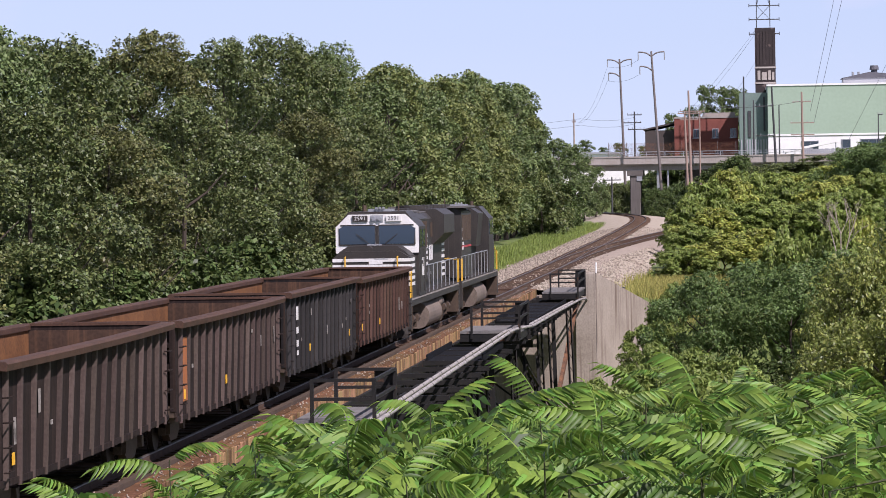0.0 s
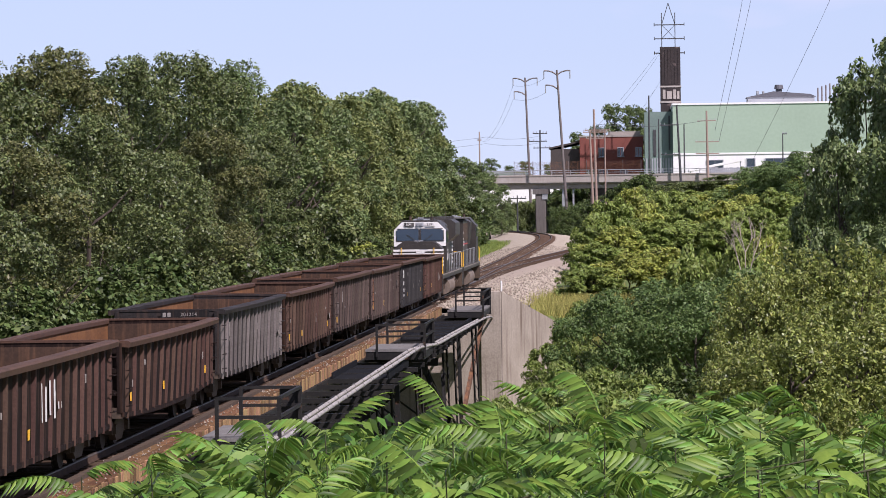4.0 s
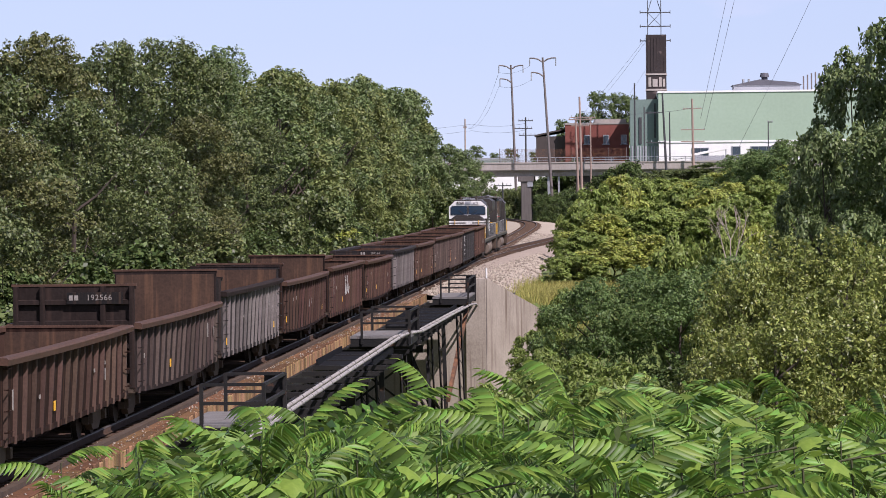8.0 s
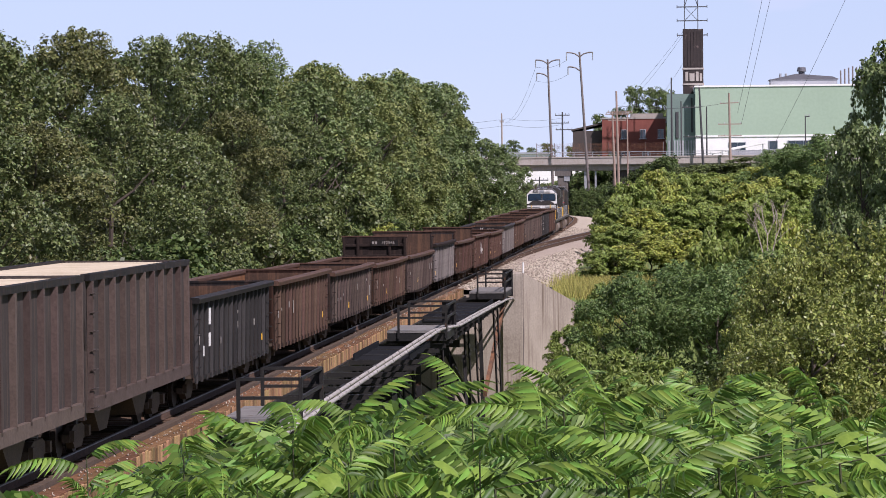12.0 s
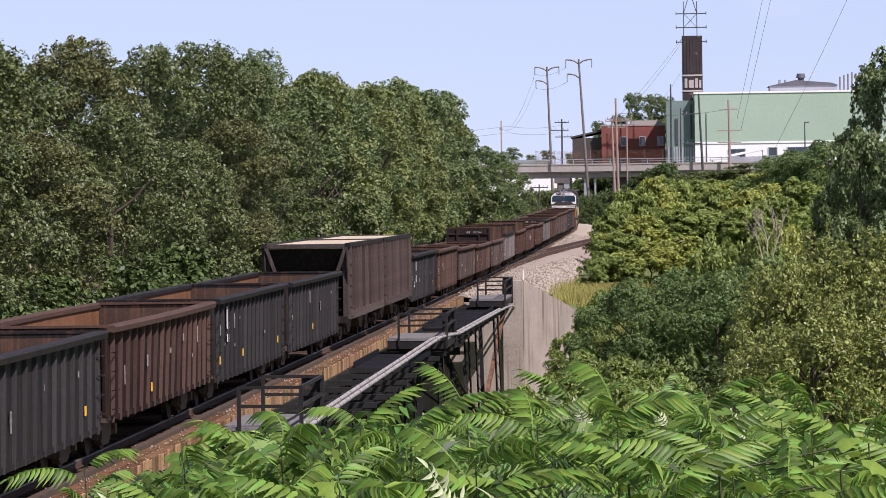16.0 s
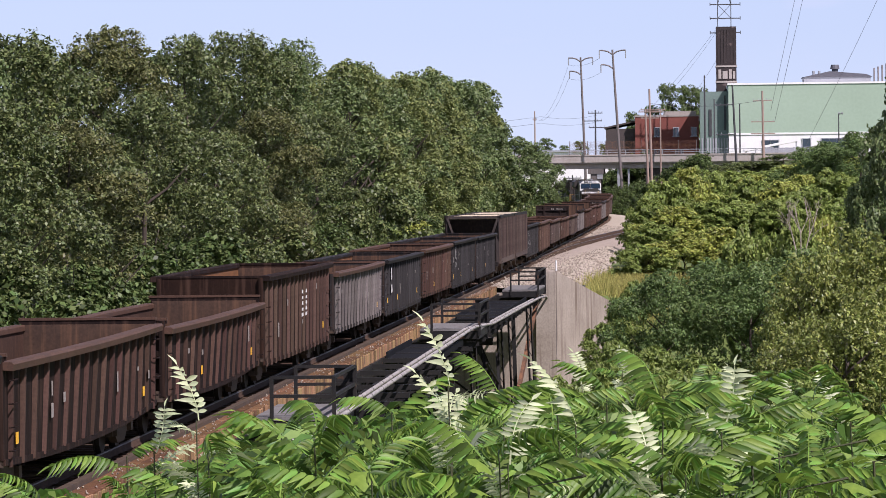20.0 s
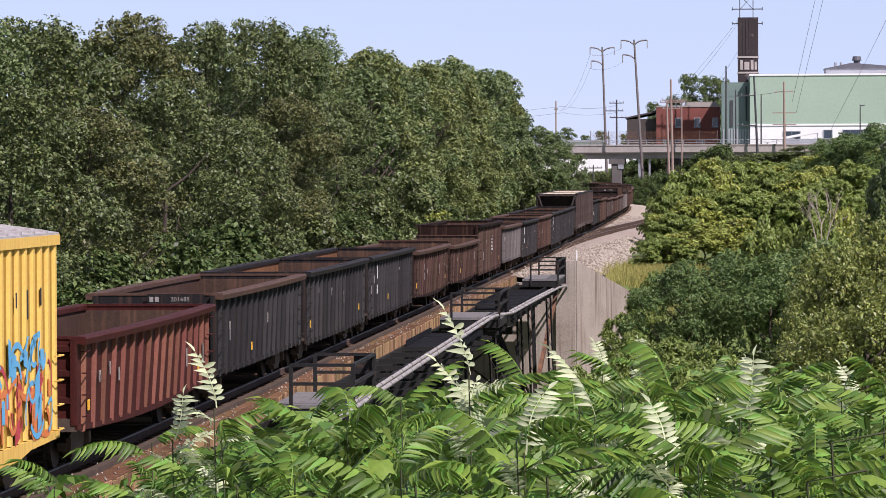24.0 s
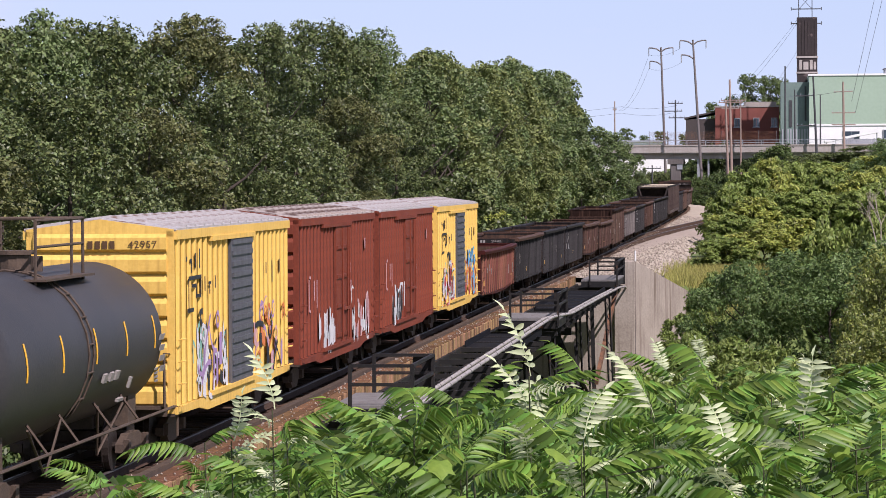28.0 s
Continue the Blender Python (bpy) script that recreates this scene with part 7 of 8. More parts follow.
def spray(root, y0, y1, z0, z1, colours, seed, n=26, curl=0.5):
    """Graffiti: curling strokes and slanted fills in several colours, just proud of the side."""
    r = random.Random(seed)
    for i, col in enumerate(colours):
        bm = bmesh.new()
        x = 1.518 + 0.003 * i
        for k in range(max(3, int(n * (0.85 - curl) / len(colours)))):
            y, z, w = r.uniform(y0, y1), r.uniform(z0, z0 + 0.55 * (z1 - z0)), r.uniform(0.12, 0.42)
            h, a, c = r.uniform(0.25, 0.8), r.uniform(-0.2, 0.2), r.uniform(-0.15, 0.15)
            v = [bm.verts.new((x, y + p * w, min(z1 + 0.2, z + q * h))) for p, q in ((-0.5, a), (0.5, -a), (0.5 + c, 1 - a), (-0.5 + c, 1 + a))]
            bm.faces.new(v)
        for k in range(int(n * curl / len(colours))):
            y, z, head, turn, w = r.uniform(y0, y1), r.uniform(z0 + 0.15, z1), r.uniform(0, 6.28), r.uniform(-1.0, 1.0), r.uniform(0.035, 0.07)
            rim = []
            for j in range(9):
                ny, nz = -math.sin(head), math.cos(head)
                rim.append((bm.verts.new((x + 0.0015, y + ny * w, z + nz * w)), bm.verts.new((x + 0.0015, y - ny * w, z - nz * w))))
                y, z = min(y1, max(y0, y + 0.16 * math.cos(head))), min(z1 + 0.15, max(z0, z + 0.13 * math.sin(head)))
                head += turn
                turn *= r.uniform(0.8, 1.15)
            for (a, b), (c, d) in zip(rim, rim[1:]):
                bm.faces.new((a, b, d, c))
        part("graffiti", bm, col, root, "sprayed graffiti strokes")


def flat_paint(name, c):
    return material(name, c, tuple(q * 0.75 for q in c), 0.5, scale=2.5, fine=25, amount=0.7, bump=0.05)


SP = {k: flat_paint(k + "_spray_paint", c) for k, c in {"pale": (0.72, 0.70, 0.70), "blue": (0.12, 0.42, 0.68), "orange": (0.72, 0.20, 0.05), "red": (0.5, 0.05, 0.06),
                                                      "mint": (0.25, 0.5, 0.38), "violet": (0.4, 0.25, 0.45), "ink": (0.02, 0.02, 0.025), "umber": (0.10, 0.05, 0.02), "pink": (0.65, 0.36, 0.36)}.items()}
bx = []
for s0, paint, roof, lb, kind in ((-124.8, M["yellow_box"], M["roof"], "yellow ribbed boxcar with dark door and graffiti", "yellow"),
                                  (-142.3, M["red_box"], M["roof"], "oxide-red boxcar with pale graffiti", "red"),
                                  (-159.5, M["red_box"], M["roof_rust"], "oxide-red boxcar with flaking rusted roof", "red"),
                                  (-177.2, M["yellow_box"], M["roof"], "yellow ribbed boxcar with dark door, graffiti and numbered end", "yellow")):
    b = boxcar(paint, roof, lb, kind)
    bx.append(car(b, s0, 7.8))
spray(bx[0], -6.9, -2.0, 0.95, 2.3, [SP["mint"], SP["pink"], SP["pale"], SP["pale"], SP["red"]], 1, 60)
spray(bx[0], 2.2, 7.0, 1.0, 2.2, [SP["orange"], SP["red"], SP["orange"], SP["blue"]], 2, 48)
spray(bx[0], 2.4, 6.9, 2.0, 2.6, [SP["blue"]], 3, 16)
spray(bx[0], -4.8, -3.6, 2.2, 2.6, [SP["ink"]], 4, 6)
spray(bx[1], -4.6, -1.4, 0.9, 2.0, [SP["pale"], SP["pale"], SP["ink"]], 5, 45, 0.12)
spray(bx[2], -4.6, -1.2, 0.9, 1.9, [SP["pale"], SP["pale"]], 6, 30, 0.12)
spray(bx[2], 2.2, 6.3, 0.9, 2.3, [SP["pale"], SP["pale"], SP["pink"]], 7, 45, 0.12)
spray(bx[3], -6.0, -1.8, 0.95, 2.6, [SP["mint"], SP["ink"], SP["pale"], SP["pale"], SP["violet"]], 8, 60)
spray(bx[3], 2.2, 6.9, 1.0, 2.6, [SP["violet"], SP["pink"], SP["orange"], SP["ink"]], 9, 45)
for b in (bx[0], bx[3]):
    bm = bmesh.new()
    for y, z, w, h in ((-6.7, 3.85, 0.12, 0.1), (-6.2, 3.8, 0.2, 0.09), (-6.1, 3.68, 0.08, 0.24), (-5.65, 3.8, 0.08, 0.3), (-5.15, 3.83, 0.08, 0.4), (-5.7, 3.46, 1.5, 0.08), (-6.45, 3.12, 0.07, 0.66), (-6.25, 2.82, 0.75, 0.08),
                       (-5.8, 3.3, 0.5, 0.07), (-5.55, 3.2, 0.07, 0.22), (-5.3, 3.08, 0.6, 0.07), (-5.0, 3.27, 0.07, 0.34), (-4.5, 3.3, 0.08, 0.3), (-3.9, 3.3, 0.3, 0.06), (-3.9, 3.2, 0.08, 0.26), (-3.2, 3.3, 0.08, 0.26),
                       (4.0, 3.4, 0.09, 0.26), (4.95, 3.3, 0.1, 0.5), (6.1, 3.4, 0.09, 0.3)):
        box(bm, (1.519, y, z), (0.008, w, h))
    part("emblem", bm, SP["ink"], b, "black painted emblem strokes")
for b in (bx[1], bx[2]):
    bm = bmesh.new()
    for y, z, w, h in ((-6.4, 2.5, 0.07, 0.8), (-6.2, 2.95, 0.2, 0.07), (-6.2, 2.1, 0.2, 0.07), (-5.4, 2.6, 0.06, 0.5), (-4.9, 2.5, 0.07, 0.7), (1.9, 3.0, 0.3, 0.3), (2.0, 2.5, 0.36, 0.3), (5.4, 3.6, 0.12, 0.3)):
        box(bm, (1.519, y, z), (0.008, w, h))
    part("emblem", bm, SP["pink"], b, "faded painted lettering strokes")
words("number", "42957", 0.21, SP["umber"], bx[3], Matrix.Translation((0.86, -7.905, 4.16)) @ FACE_BACK, "brown stencilled car number")
for k in range(4):
    piece(("number_prefix", "box"), lambda bm: box(bm, (0, 0, 0), (0.1, 0.008, 0.15)), SP["umber"], bx[3], shift(-0.18 + 0.145 * k, -7.905, 4.16), "brown bar of lettering")


def tank_car():
    root = tagged(empty("tank_car"), "black cylindrical tank car with yellow reflective strips", "tank car")
    L, R, zc = 14.6, 1.45, 2.42
    bm = bmesh.new()
    n = 40
    rings = []
    prof = [(-L / 2, 0.02), (-L / 2 + 0.02, 0.5), (-L / 2 + 0.12, 0.9), (-L / 2 + 0.32, 1.22), (-L / 2 + 0.6, 1.4), (-L / 2 + 0.85, R), (L / 2 - 0.85, R), (L / 2 - 0.6, 1.4), (L / 2 - 0.32, 1.22), (L / 2 - 0.12, 0.9), (L / 2 - 0.02, 0.5), (L / 2, 0.02)]
    for y, r in prof:
        rings.append([bm.verts.new((r * math.cos(6.2832 * i / n), y, zc + r * math.sin(6.2832 * i / n))) for i in range(n)])
    for a, b in zip(rings, rings[1:]):
        for i in range(n):
            bm.faces.new((a[i], a[(i + 1) % n], b[(i + 1) % n], b[i]))
    bm.faces.new(rings[0])
    bm.faces.new(rings[-1])
    bmesh.ops.recalc_face_normals(bm, faces=bm.faces)
    part("tank", bm, M["tank"], root, "black painted tank shell", smooth=True)
    for y in (-0.62, -0.22):
        bm = bmesh.new()
        for i in range(24):
            a, b = 6.2832 * i / 24, 6.2832 * (i + 1) / 24
            rod(bm, ((R + 0.02) * math.cos(a), y, zc + (R + 0.02) * math.sin(a)), ((R + 0.02) * math.cos(b), y, zc + (R + 0.02) * math.sin(b)), 0.022, 5)
        part("ladder_rail", bm, M["under"], root)
    for i in range(9):
        a = 1.45 - 0.33 * i
        part("rung", rod(bmesh.new(), ((R + 0.03) * math.cos(a), -0.62, zc + (R + 0.03) * math.sin(a)), ((R + 0.03) * math.cos(a), -0.22, zc + (R + 0.03) * math.sin(a)), 0.018, 5), M["under"], root)
    for i in range(5):
        bm = bmesh.new()
        a0 = -0.12
        for k in range(5):
            a = a0 + k * 0.085
            bar(bm, ((R + 0.012) * math.cos(a), 0, zc + (R + 0.012) * math.sin(a)), ((R + 0.012) * math.cos(a + 0.09), 0, zc + (R + 0.012) * math.sin(a + 0.09)), 0.065, 0.012)
        o = part("strip", bm, M["sheet_yellow"], root, "yellow reflective strip")
        o.matrix_local = shift(0, 5.7 - i * 2.8, 0)
    bm = bmesh.new()
    for y, z, w, h in ((6.35, 2.15, 0.5, 0.8), (5.7, 1.75, 0.3, 0.3)):
        for k in range(4):
            box(bm, (R + 0.02, y, z + h * (k / 4 - 0.4)), (0.012, w, h / 7), Matrix.Rotation(0.25, 4, "Y"))
    for y, z, w, h in ((3.2, 1.75, 0.14, 0.2), (2.0, 1.95, 0.3, 0.16), (1.5, 1.95, 0.3, 0.16), (0.9, 1.95, 0.3, 0.16), (2.2, 1.5, 0.5, 0.06)):
        box(bm, (R - 0.02, y, z), (0.05, w, h), Matrix.Rotation(0.3, 4, "Y"))
    part("stencil", bm, M["chalk"], root, "white stencilled data panel")
    bm = bmesh.new()
    rod(bm, (0, 0, 3.8), (0, 0, 4.15), 0.32, 14)
    rod(bm, (0, 0, 4.15), (0, 0, 4.22), 0.38, 14)
    part("manway", bm, M["under"], root)
    part("valve", rod(bmesh.new(), (0.2, 0.9, 3.8), (0.2, 0.9, 4.1), 0.14, 10), M["under"], root)
    bm = bmesh.new()
    for sx in (-0.75, 0.75):
        rods(bm, [(sx, -1.6, 3.65), (sx, -1.6, 4.75), (sx, 2.4, 4.75), (sx, 2.4, 3.65)], 0.03, 6)
        rods(bm, [(sx, 1.4, 3.7), (sx, 1.4, 4.75)], 0.03, 6)
        rods(bm, [(sx, -1.6, 4.3), (sx, 2.4, 4.3)], 0.025, 6)
    rods(bm, [(-0.75, 2.4, 4.75), (0.75, 2.4, 4.75)], 0.03, 6)
    rods(bm, [(-0.75, 1.4, 4.75), (0.75, 1.4, 4.75)], 0.03, 6)
    span(bm, (-0.95, -1.7, 3.72), (-0.55, 2.5, 3.76))
    span(bm, (0.55, -1.7, 3.72), (0.95, 2.5, 3.76))
    part("platform_railing", bm, M["under"], root, "black top platform with railing")
    for s in (-1, 1):
        bm = bmesh.new()
        span(bm, (-0.35, s * (L / 2 - 0.65) - 1.55, 0.75), (0.35, s * (L / 2 - 0.65) + 1.55, 1.05))
        part("stub_sill", bm, M["under"], root)
        bm = bmesh.new()
        span(bm, (-1.3, s * (L / 2 + 0.55) - 0.3, 0.95), (1.3, s * (L / 2 + 0.55) + 0.3, 1.02))
        part("end_platform", bm, M["under"], root)
        bm = bmesh.new()
        sideways(bm, [(s * (L / 2 - 2.0), 0.8), (s * (L / 2 - 1.2), 0.8), (s * (L / 2 - 1.2), 1.5), (s * (L / 2 - 2.0), 1.5)], -1.0, 1.0)
        part("saddle", bm, M["under"], root)
    bm = bmesh.new()
    for sx in (-1.45, 1.45):
        rods(bm, [(sx, -L / 2 - 0.6, 1.0), (sx, L / 2 + 0.6, 1.0)], 0.03, 6)
        for y in (-4, -1.5, 1.5, 4):
            rods(bm, [(sx, y, 1.0), (sx * 0.75, y, 1.5)], 0.025, 5)
        for s in (-1, 1):
            rods(bm, [(sx, s * (L / 2 + 0.8), 0.4), (sx, s * (L / 2 + 0.8), 2.0), (sx * 0.9, s * (L / 2 + 0.2), 2.05), (sx * 0.9, s * (L / 2 + 0.2), 1.0)], 0.028, 6)
            rods(bm, [(sx * 0.8, s * 4.2, 1.4), (sx * 0.7, s * 2.2, 0.5), (sx * 0.8, s * 1.6, 1.4)], 0.025, 5)
    part("grab_rail", bm, M["under"], root)
    truck(root, -5.7)
    truck(root, 5.7)
    couplers(root, L / 2 + 0.9, 0.5)
    return root


car(tank_car(), -193.3, 7.3)


def sideways_face(bm, s):
    """One slanted windscreen pane of the cab."""
    a = [bm.verts.new((s * x, y, z)) for y in (-7.69, -7.662) for x, z in ((0.08, 3.53), (1.36, 3.53), (1.4, 4.1), (1.24, 4.2), (0.08, 4.2))]
    bm.faces.new(a[:5])
    bm.faces.new(a[5:])
    for i in range(5):
        bm.faces.new((a[i], a[(i + 1) % 5], a[5 + (i + 1) % 5], a[5 + i]))
    bmesh.ops.recalc_face_normals(bm, faces=bm.faces)


def locomotive(label, number, tall=False):
    """Six-axle road switcher; the cab and short nose stand at -y."""
    root = tagged(empty("locomotive"), label, "locomotive", "locomotives of the train")
    K = M["loco_black"]

    def add(name, build, mat, lb="", parent=None, smooth=False):
        bm = bmesh.new()
        build(bm)
        return part(name, bm, mat, parent or root, lb, smooth)

    add("frame", lambda bm: (span(bm, (-1.5, -10.4, 1.32), (1.5, 10.4, 1.62)), span(bm, (-1.5, -10.75, 0.5), (1.5, -10.4, 1.62)), span(bm, (-1.5, 10.4, 0.5), (1.5, 10.75, 1.62))), K, "black frame with walkway")
    add("sill_stripe", lambda bm: (span(bm, (1.502, -10.4, 1.53), (1.51, 10.4, 1.59)), span(bm, (-1.51, -10.4, 1.53), (-1.502, 10.4, 1.59))), M["chalk"], "white sill stripe")
    for e in (-1, 1):
        add("pilot", lambda bm: sideways(bm, [(e * 10.78, 1.1), (e * 10.78, 0.25), (e * 11.0, 0.2), (e * 11.0, 0.35)], -1.4, 1.4), K)
    add("nose", lambda bm: (hull(bm, [(-1.42, 1.62), (1.42, 1.62), (1.42, 3.06), (1.0, 3.3), (-1.0, 3.3), (-1.42, 3.06)], -9.7, -7.6),), K, "black short nose with white bands")
    for z in (2.1, 2.32, 2.54, 2.76, 2.98):
        add("stripe", lambda bm: (span(bm, (-1.42, -9.72, z - 0.06), (1.42, -9.702, z + 0.06)), span(bm, (1.422, -9.7, z - 0.06), (1.43, -8.2, z + 0.06))), M["white"], "white nose band")
    cab = add("cab", lambda bm: (hull(bm, [(-1.53, 1.62), (1.53, 1.62), (1.53, 4.15), (1.05, 4.72), (-1.05, 4.72), (-1.53, 4.15)], -7.6, -4.9),), K, "wide safety cab")

    def face(bm):
        f = [(-1.53, 3.2), (1.53, 3.2), (1.53, 4.16), (1.05, 4.62), (-1.05, 4.62), (-1.53, 4.16)]
        hull(bm, f, -7.66, -7.605)
    add("cab_front", face, M["white"], "white cab front", cab)
    for s in (-1, 1):
        add("windshield", lambda bm: sideways_face(bm, s), M["glass_blue"], "", cab)
        add("window_seal", lambda bm: (box(bm, (s * 0.70, -7.665, 4.22), (1.3, 0.03, 0.05)), box(bm, (s * 0.72, -7.665, 3.5), (1.36, 0.03, 0.05)), box(bm, (s * 0.72 + s * 0.67, -7.665, 3.82), (0.05, 0.03, 0.6))), K, "", cab)
        nb = add("number_board", lambda bm: box(bm, (s * 0.62, -7.68, 4.47), (0.56, 0.08, 0.22)), M["white"] if s > 0 else K, "", cab)
        words("number", number, 0.2, SP["ink"] if s > 0 else M["white"], cab, Matrix.Translation((s * 0.62, -7.725, 4.47)) @ FACE_BACK)
        add("side_window", lambda bm: (span(bm, (s * 1.531, -7.2, 3.4), (s * 1.545, -6.3, 4.05)), span(bm, (s * 1.531, -6.1, 3.4), (s * 1.545, -5.3, 4.05))), M["glass_blue"], "", cab)
        add("grab_post", lambda bm: rods(bm, [(s * 0.95, -9.85, 1.62), (s * 0.95, -9.85, 3.1), (s * 0.95, -9.7, 3.1)], 0.03, 6), M["safety_yellow"], "yellow handrail", root)
    add("centre_post", lambda bm: box(bm, (0, -7.67, 3.85), (0.12, 0.03, 0.7)), K, "", cab)
    add("headlight", lambda bm: (rod(bm, (-0.11, -7.76, 4.47), (-0.11, -7.62, 4.47), 0.085, 12), rod(bm, (0.11, -7.76, 4.47), (0.11, -7.62, 4.47), 0.085, 12), box(bm, (0, -7.66, 4.47), (0.46, 0.06, 0.24))), M["galv"], "twin headlight", cab)
    add("dark_mask", lambda bm: hull(bm, [(-1.36, 3.12), (1.36, 3.12), (1.2, 3.28), (0.9, 3.48), (0.12, 3.5), (0.0, 3.4), (-0.12, 3.5), (-0.9, 3.48), (-1.2, 3.28)], -9.4, -7.68), K, "black hood top of the nose")
    add("marker", lambda bm: box(bm, (-0.5, -9.42, 3.22), (0.42, 0.04, 0.12)), SP["red"])
    add("horn", lambda bm: [rod(bm, (0.13 * k, -6.2, 4.84), (0.13 * k, -6.6, 4.85), 0.02, 6, 0.05) for k in range(-1, 2)] + [box(bm, (0, -6.0, 4.76), (0.9, 0.9, 0.1))], M["galv"])
    hood = add("hood", lambda bm: (hull(bm, [(-0.92, 1.62), (0.92, 1.62), (0.92, 4.35), (0.72, 4.58), (-0.72, 4.58), (-0.92, 4.35)], -4.9, 10.2),), K, "long black engine hood")
    add("radiator", lambda bm: (hull(bm, [(-0.95, 3.3), (0.95, 3.3), (1.42, 3.75), (1.42, 4.5), (1.1, 4.72), (-1.1, 4.72), (-1.42, 4.5), (-1.42, 3.75)], 4.6, 9.6),), K, "flared radiator section", hood)
    if tall:
        # broad radiator cab with overhanging roof wings at the hood's end
        rad = add("radiator_cab", lambda bm: (hull(bm, [(-1.46, 1.75), (1.46, 1.75), (1.46, 4.55), (1.2, 4.72), (-1.2, 4.72), (-1.46, 4.55)], 4.9, 10.1),), K, "broad radiator section", hood)
        add("roof_wing", lambda bm: [span(bm, (s * 0.9, 4.7, 4.724), (s * 1.62, 10.3, 4.80)) for s in (-1, 1)], M["roof_lit"], "overhanging roof wing with sunlight put into its grey", rad)
        add("grille", lambda bm: [span(bm, (s * 1.464, 5.2 + 0.26 * k, 3.3), (s * 1.49, 5.36 + 0.26 * k, 4.4)) for s in (-1, 1) for k in range(18)], M["under"], "radiator grille", rad)
        add("red_line", lambda bm: [span(bm, (s * 1.464, 4.95, 3.02), (s * 1.475, 10.05, 3.1)) for s in (-1, 1)], SP["red"], "thin red line", rad)
        add("end_door", lambda bm: (span(bm, (-0.35, 10.102, 1.8), (0.35, 10.13, 3.7)), span(bm, (0.6, 10.102, 3.4), (1.2, 10.14, 3.9))), M["under"], "", rad)
        add("emblem_panel", lambda bm: [box(bm, (s * 1.47, 9.5 - 0.18 * (k % 2), 3.0 + 0.2 * k), (0.014, 0.6, 0.13)) for s in (-1, 1) for k in range(6)], M["white"], "white painted emblem", rad)
    for y0, y1, w in ((-4.55, -1.85, 0.95), (-1.6, 0.1, 0.7), (1.8, 4.4, 0.7)):
        add("roof_plate", lambda bm: (span(bm, (-w, y0, 4.585 if w < 0.9 else 4.664), (w, y1, 4.64 if w < 0.9 else 4.72), 0.012),), M["roof_lit"], "roof plate with sunlight put into its grey", hood)
    for y in (5.6, 7.1, 8.6):
        add("fan", lambda bm: rod(bm, (0, y, 4.72), (0, y, 4.86), 0.62, 16), M["loco_black"], "round radiator fan", hood)
    add("door_panel", lambda bm: [span(bm, (1.532, y, 1.75), (1.55, y + 0.66, 3.3)) for y in (-7.3, -5.75)], K, "", cab)
    add("latch", lambda bm: [box(bm, (0.945, -1.35 + 0.82 * i, z), (0.03, 0.05, 0.12)) for i in range(7) for z in (2.2, 3.2)], M["galv"], "small bright door latches", hood)
    add("vent_grille", lambda bm: [span(bm, (0.922, 4.0 + 0.16 * k, 3.62), (0.95, 4.1 + 0.16 * k, 4.2)) for k in range(4)] + [span(bm, (0.922, -1.4 + 0.2 * k, 3.75), (0.95, -1.28 + 0.2 * k, 4.25)) for k in range(16)], M["under"], "", hood)
    add("sand_hatch", lambda bm: (box(bm, (0, -8.6, 3.52), (0.5, 0.4, 0.05)), box(bm, (0.35, -9.71, 3.02), (0.5, 0.03, 0.03))), M["galv"], "")
    add("inertial_box", lambda bm: (hull(bm, [(-1.15, 2.9), (1.15, 2.9), (1.3, 4.4), (0.9, 4.66), (-0.9, 4.66), (-1.3, 4.4)], -4.6, -1.8),), K, "", hood)
    add("exhaust", lambda bm: (span(bm, (-0.35, 0.2, 4.5), (0.35, 1.7, 4.78)), span(bm, (-0.5, 2.2, 4.5), (0.5, 3.8, 4.7))), M["loco_black"], "", hood)
    add("hood_door", lambda bm: [span(bm, (0.921, -1.4 + 0.82 * i, 1.9), (0.94, -0.66 + 0.82 * i, 3.6)) for i in range(7)], K, "row of access doors", hood)
    add("emblem", lambda bm: [box(bm, (0.95, 2.0 + 0.1 * (k % 2), 2.6 + 0.22 * k), (0.014, 0.5 - 0.04 * k, 0.12)) for k in range(7)] + [span(bm, (1.252, -4.3, 3.2), (1.262, -3.6, 4.1))], M["white"], "white painted emblem", hood)
    add("lettering", lambda bm: [box(bm, (1.537, -6.9 + 0.5 * k, 2.5), (0.014, 0.3, 0.34)) for k in range(4)] + [box(bm, (0.95, 3.2 + 0.55 * k, 3.0), (0.014, 0.34, 0.6)) for k in range(3)], M["white"], "white lettering bars", cab)
    add("fuel_tank", lambda bm: (hull(bm, [(-1.2, 1.31), (1.2, 1.31)] + [(1.1 + 0.4 * math.cos(a), 0.72 + 0.48 * math.sin(a)) for a in [1.4 - 0.29 * k for k in range(11)]] + [(-1.1 - 0.4 * math.cos(a), 0.72 + 0.48 * math.sin(a)) for a in [-1.5 + 0.29 * k for k in range(11)]], -3.4, 2.2),), M["fuel"], "dusty fuel tank")
    add("air_reservoir", lambda bm: rod(bm, (1.2, 2.4, 1.05), (1.2, 4.4, 1.05), 0.2, 10), M["fuel"], "", None, True)
    for z in (2.0, 2.25, 2.5, 2.75, 3.0, 3.25, 3.5):
        add("hood_stripe", lambda bm: span(bm, (0.922, 8.9, z - 0.06), (0.945, 10.1, z + 0.06)), M["white"], "white hood-end band", hood)
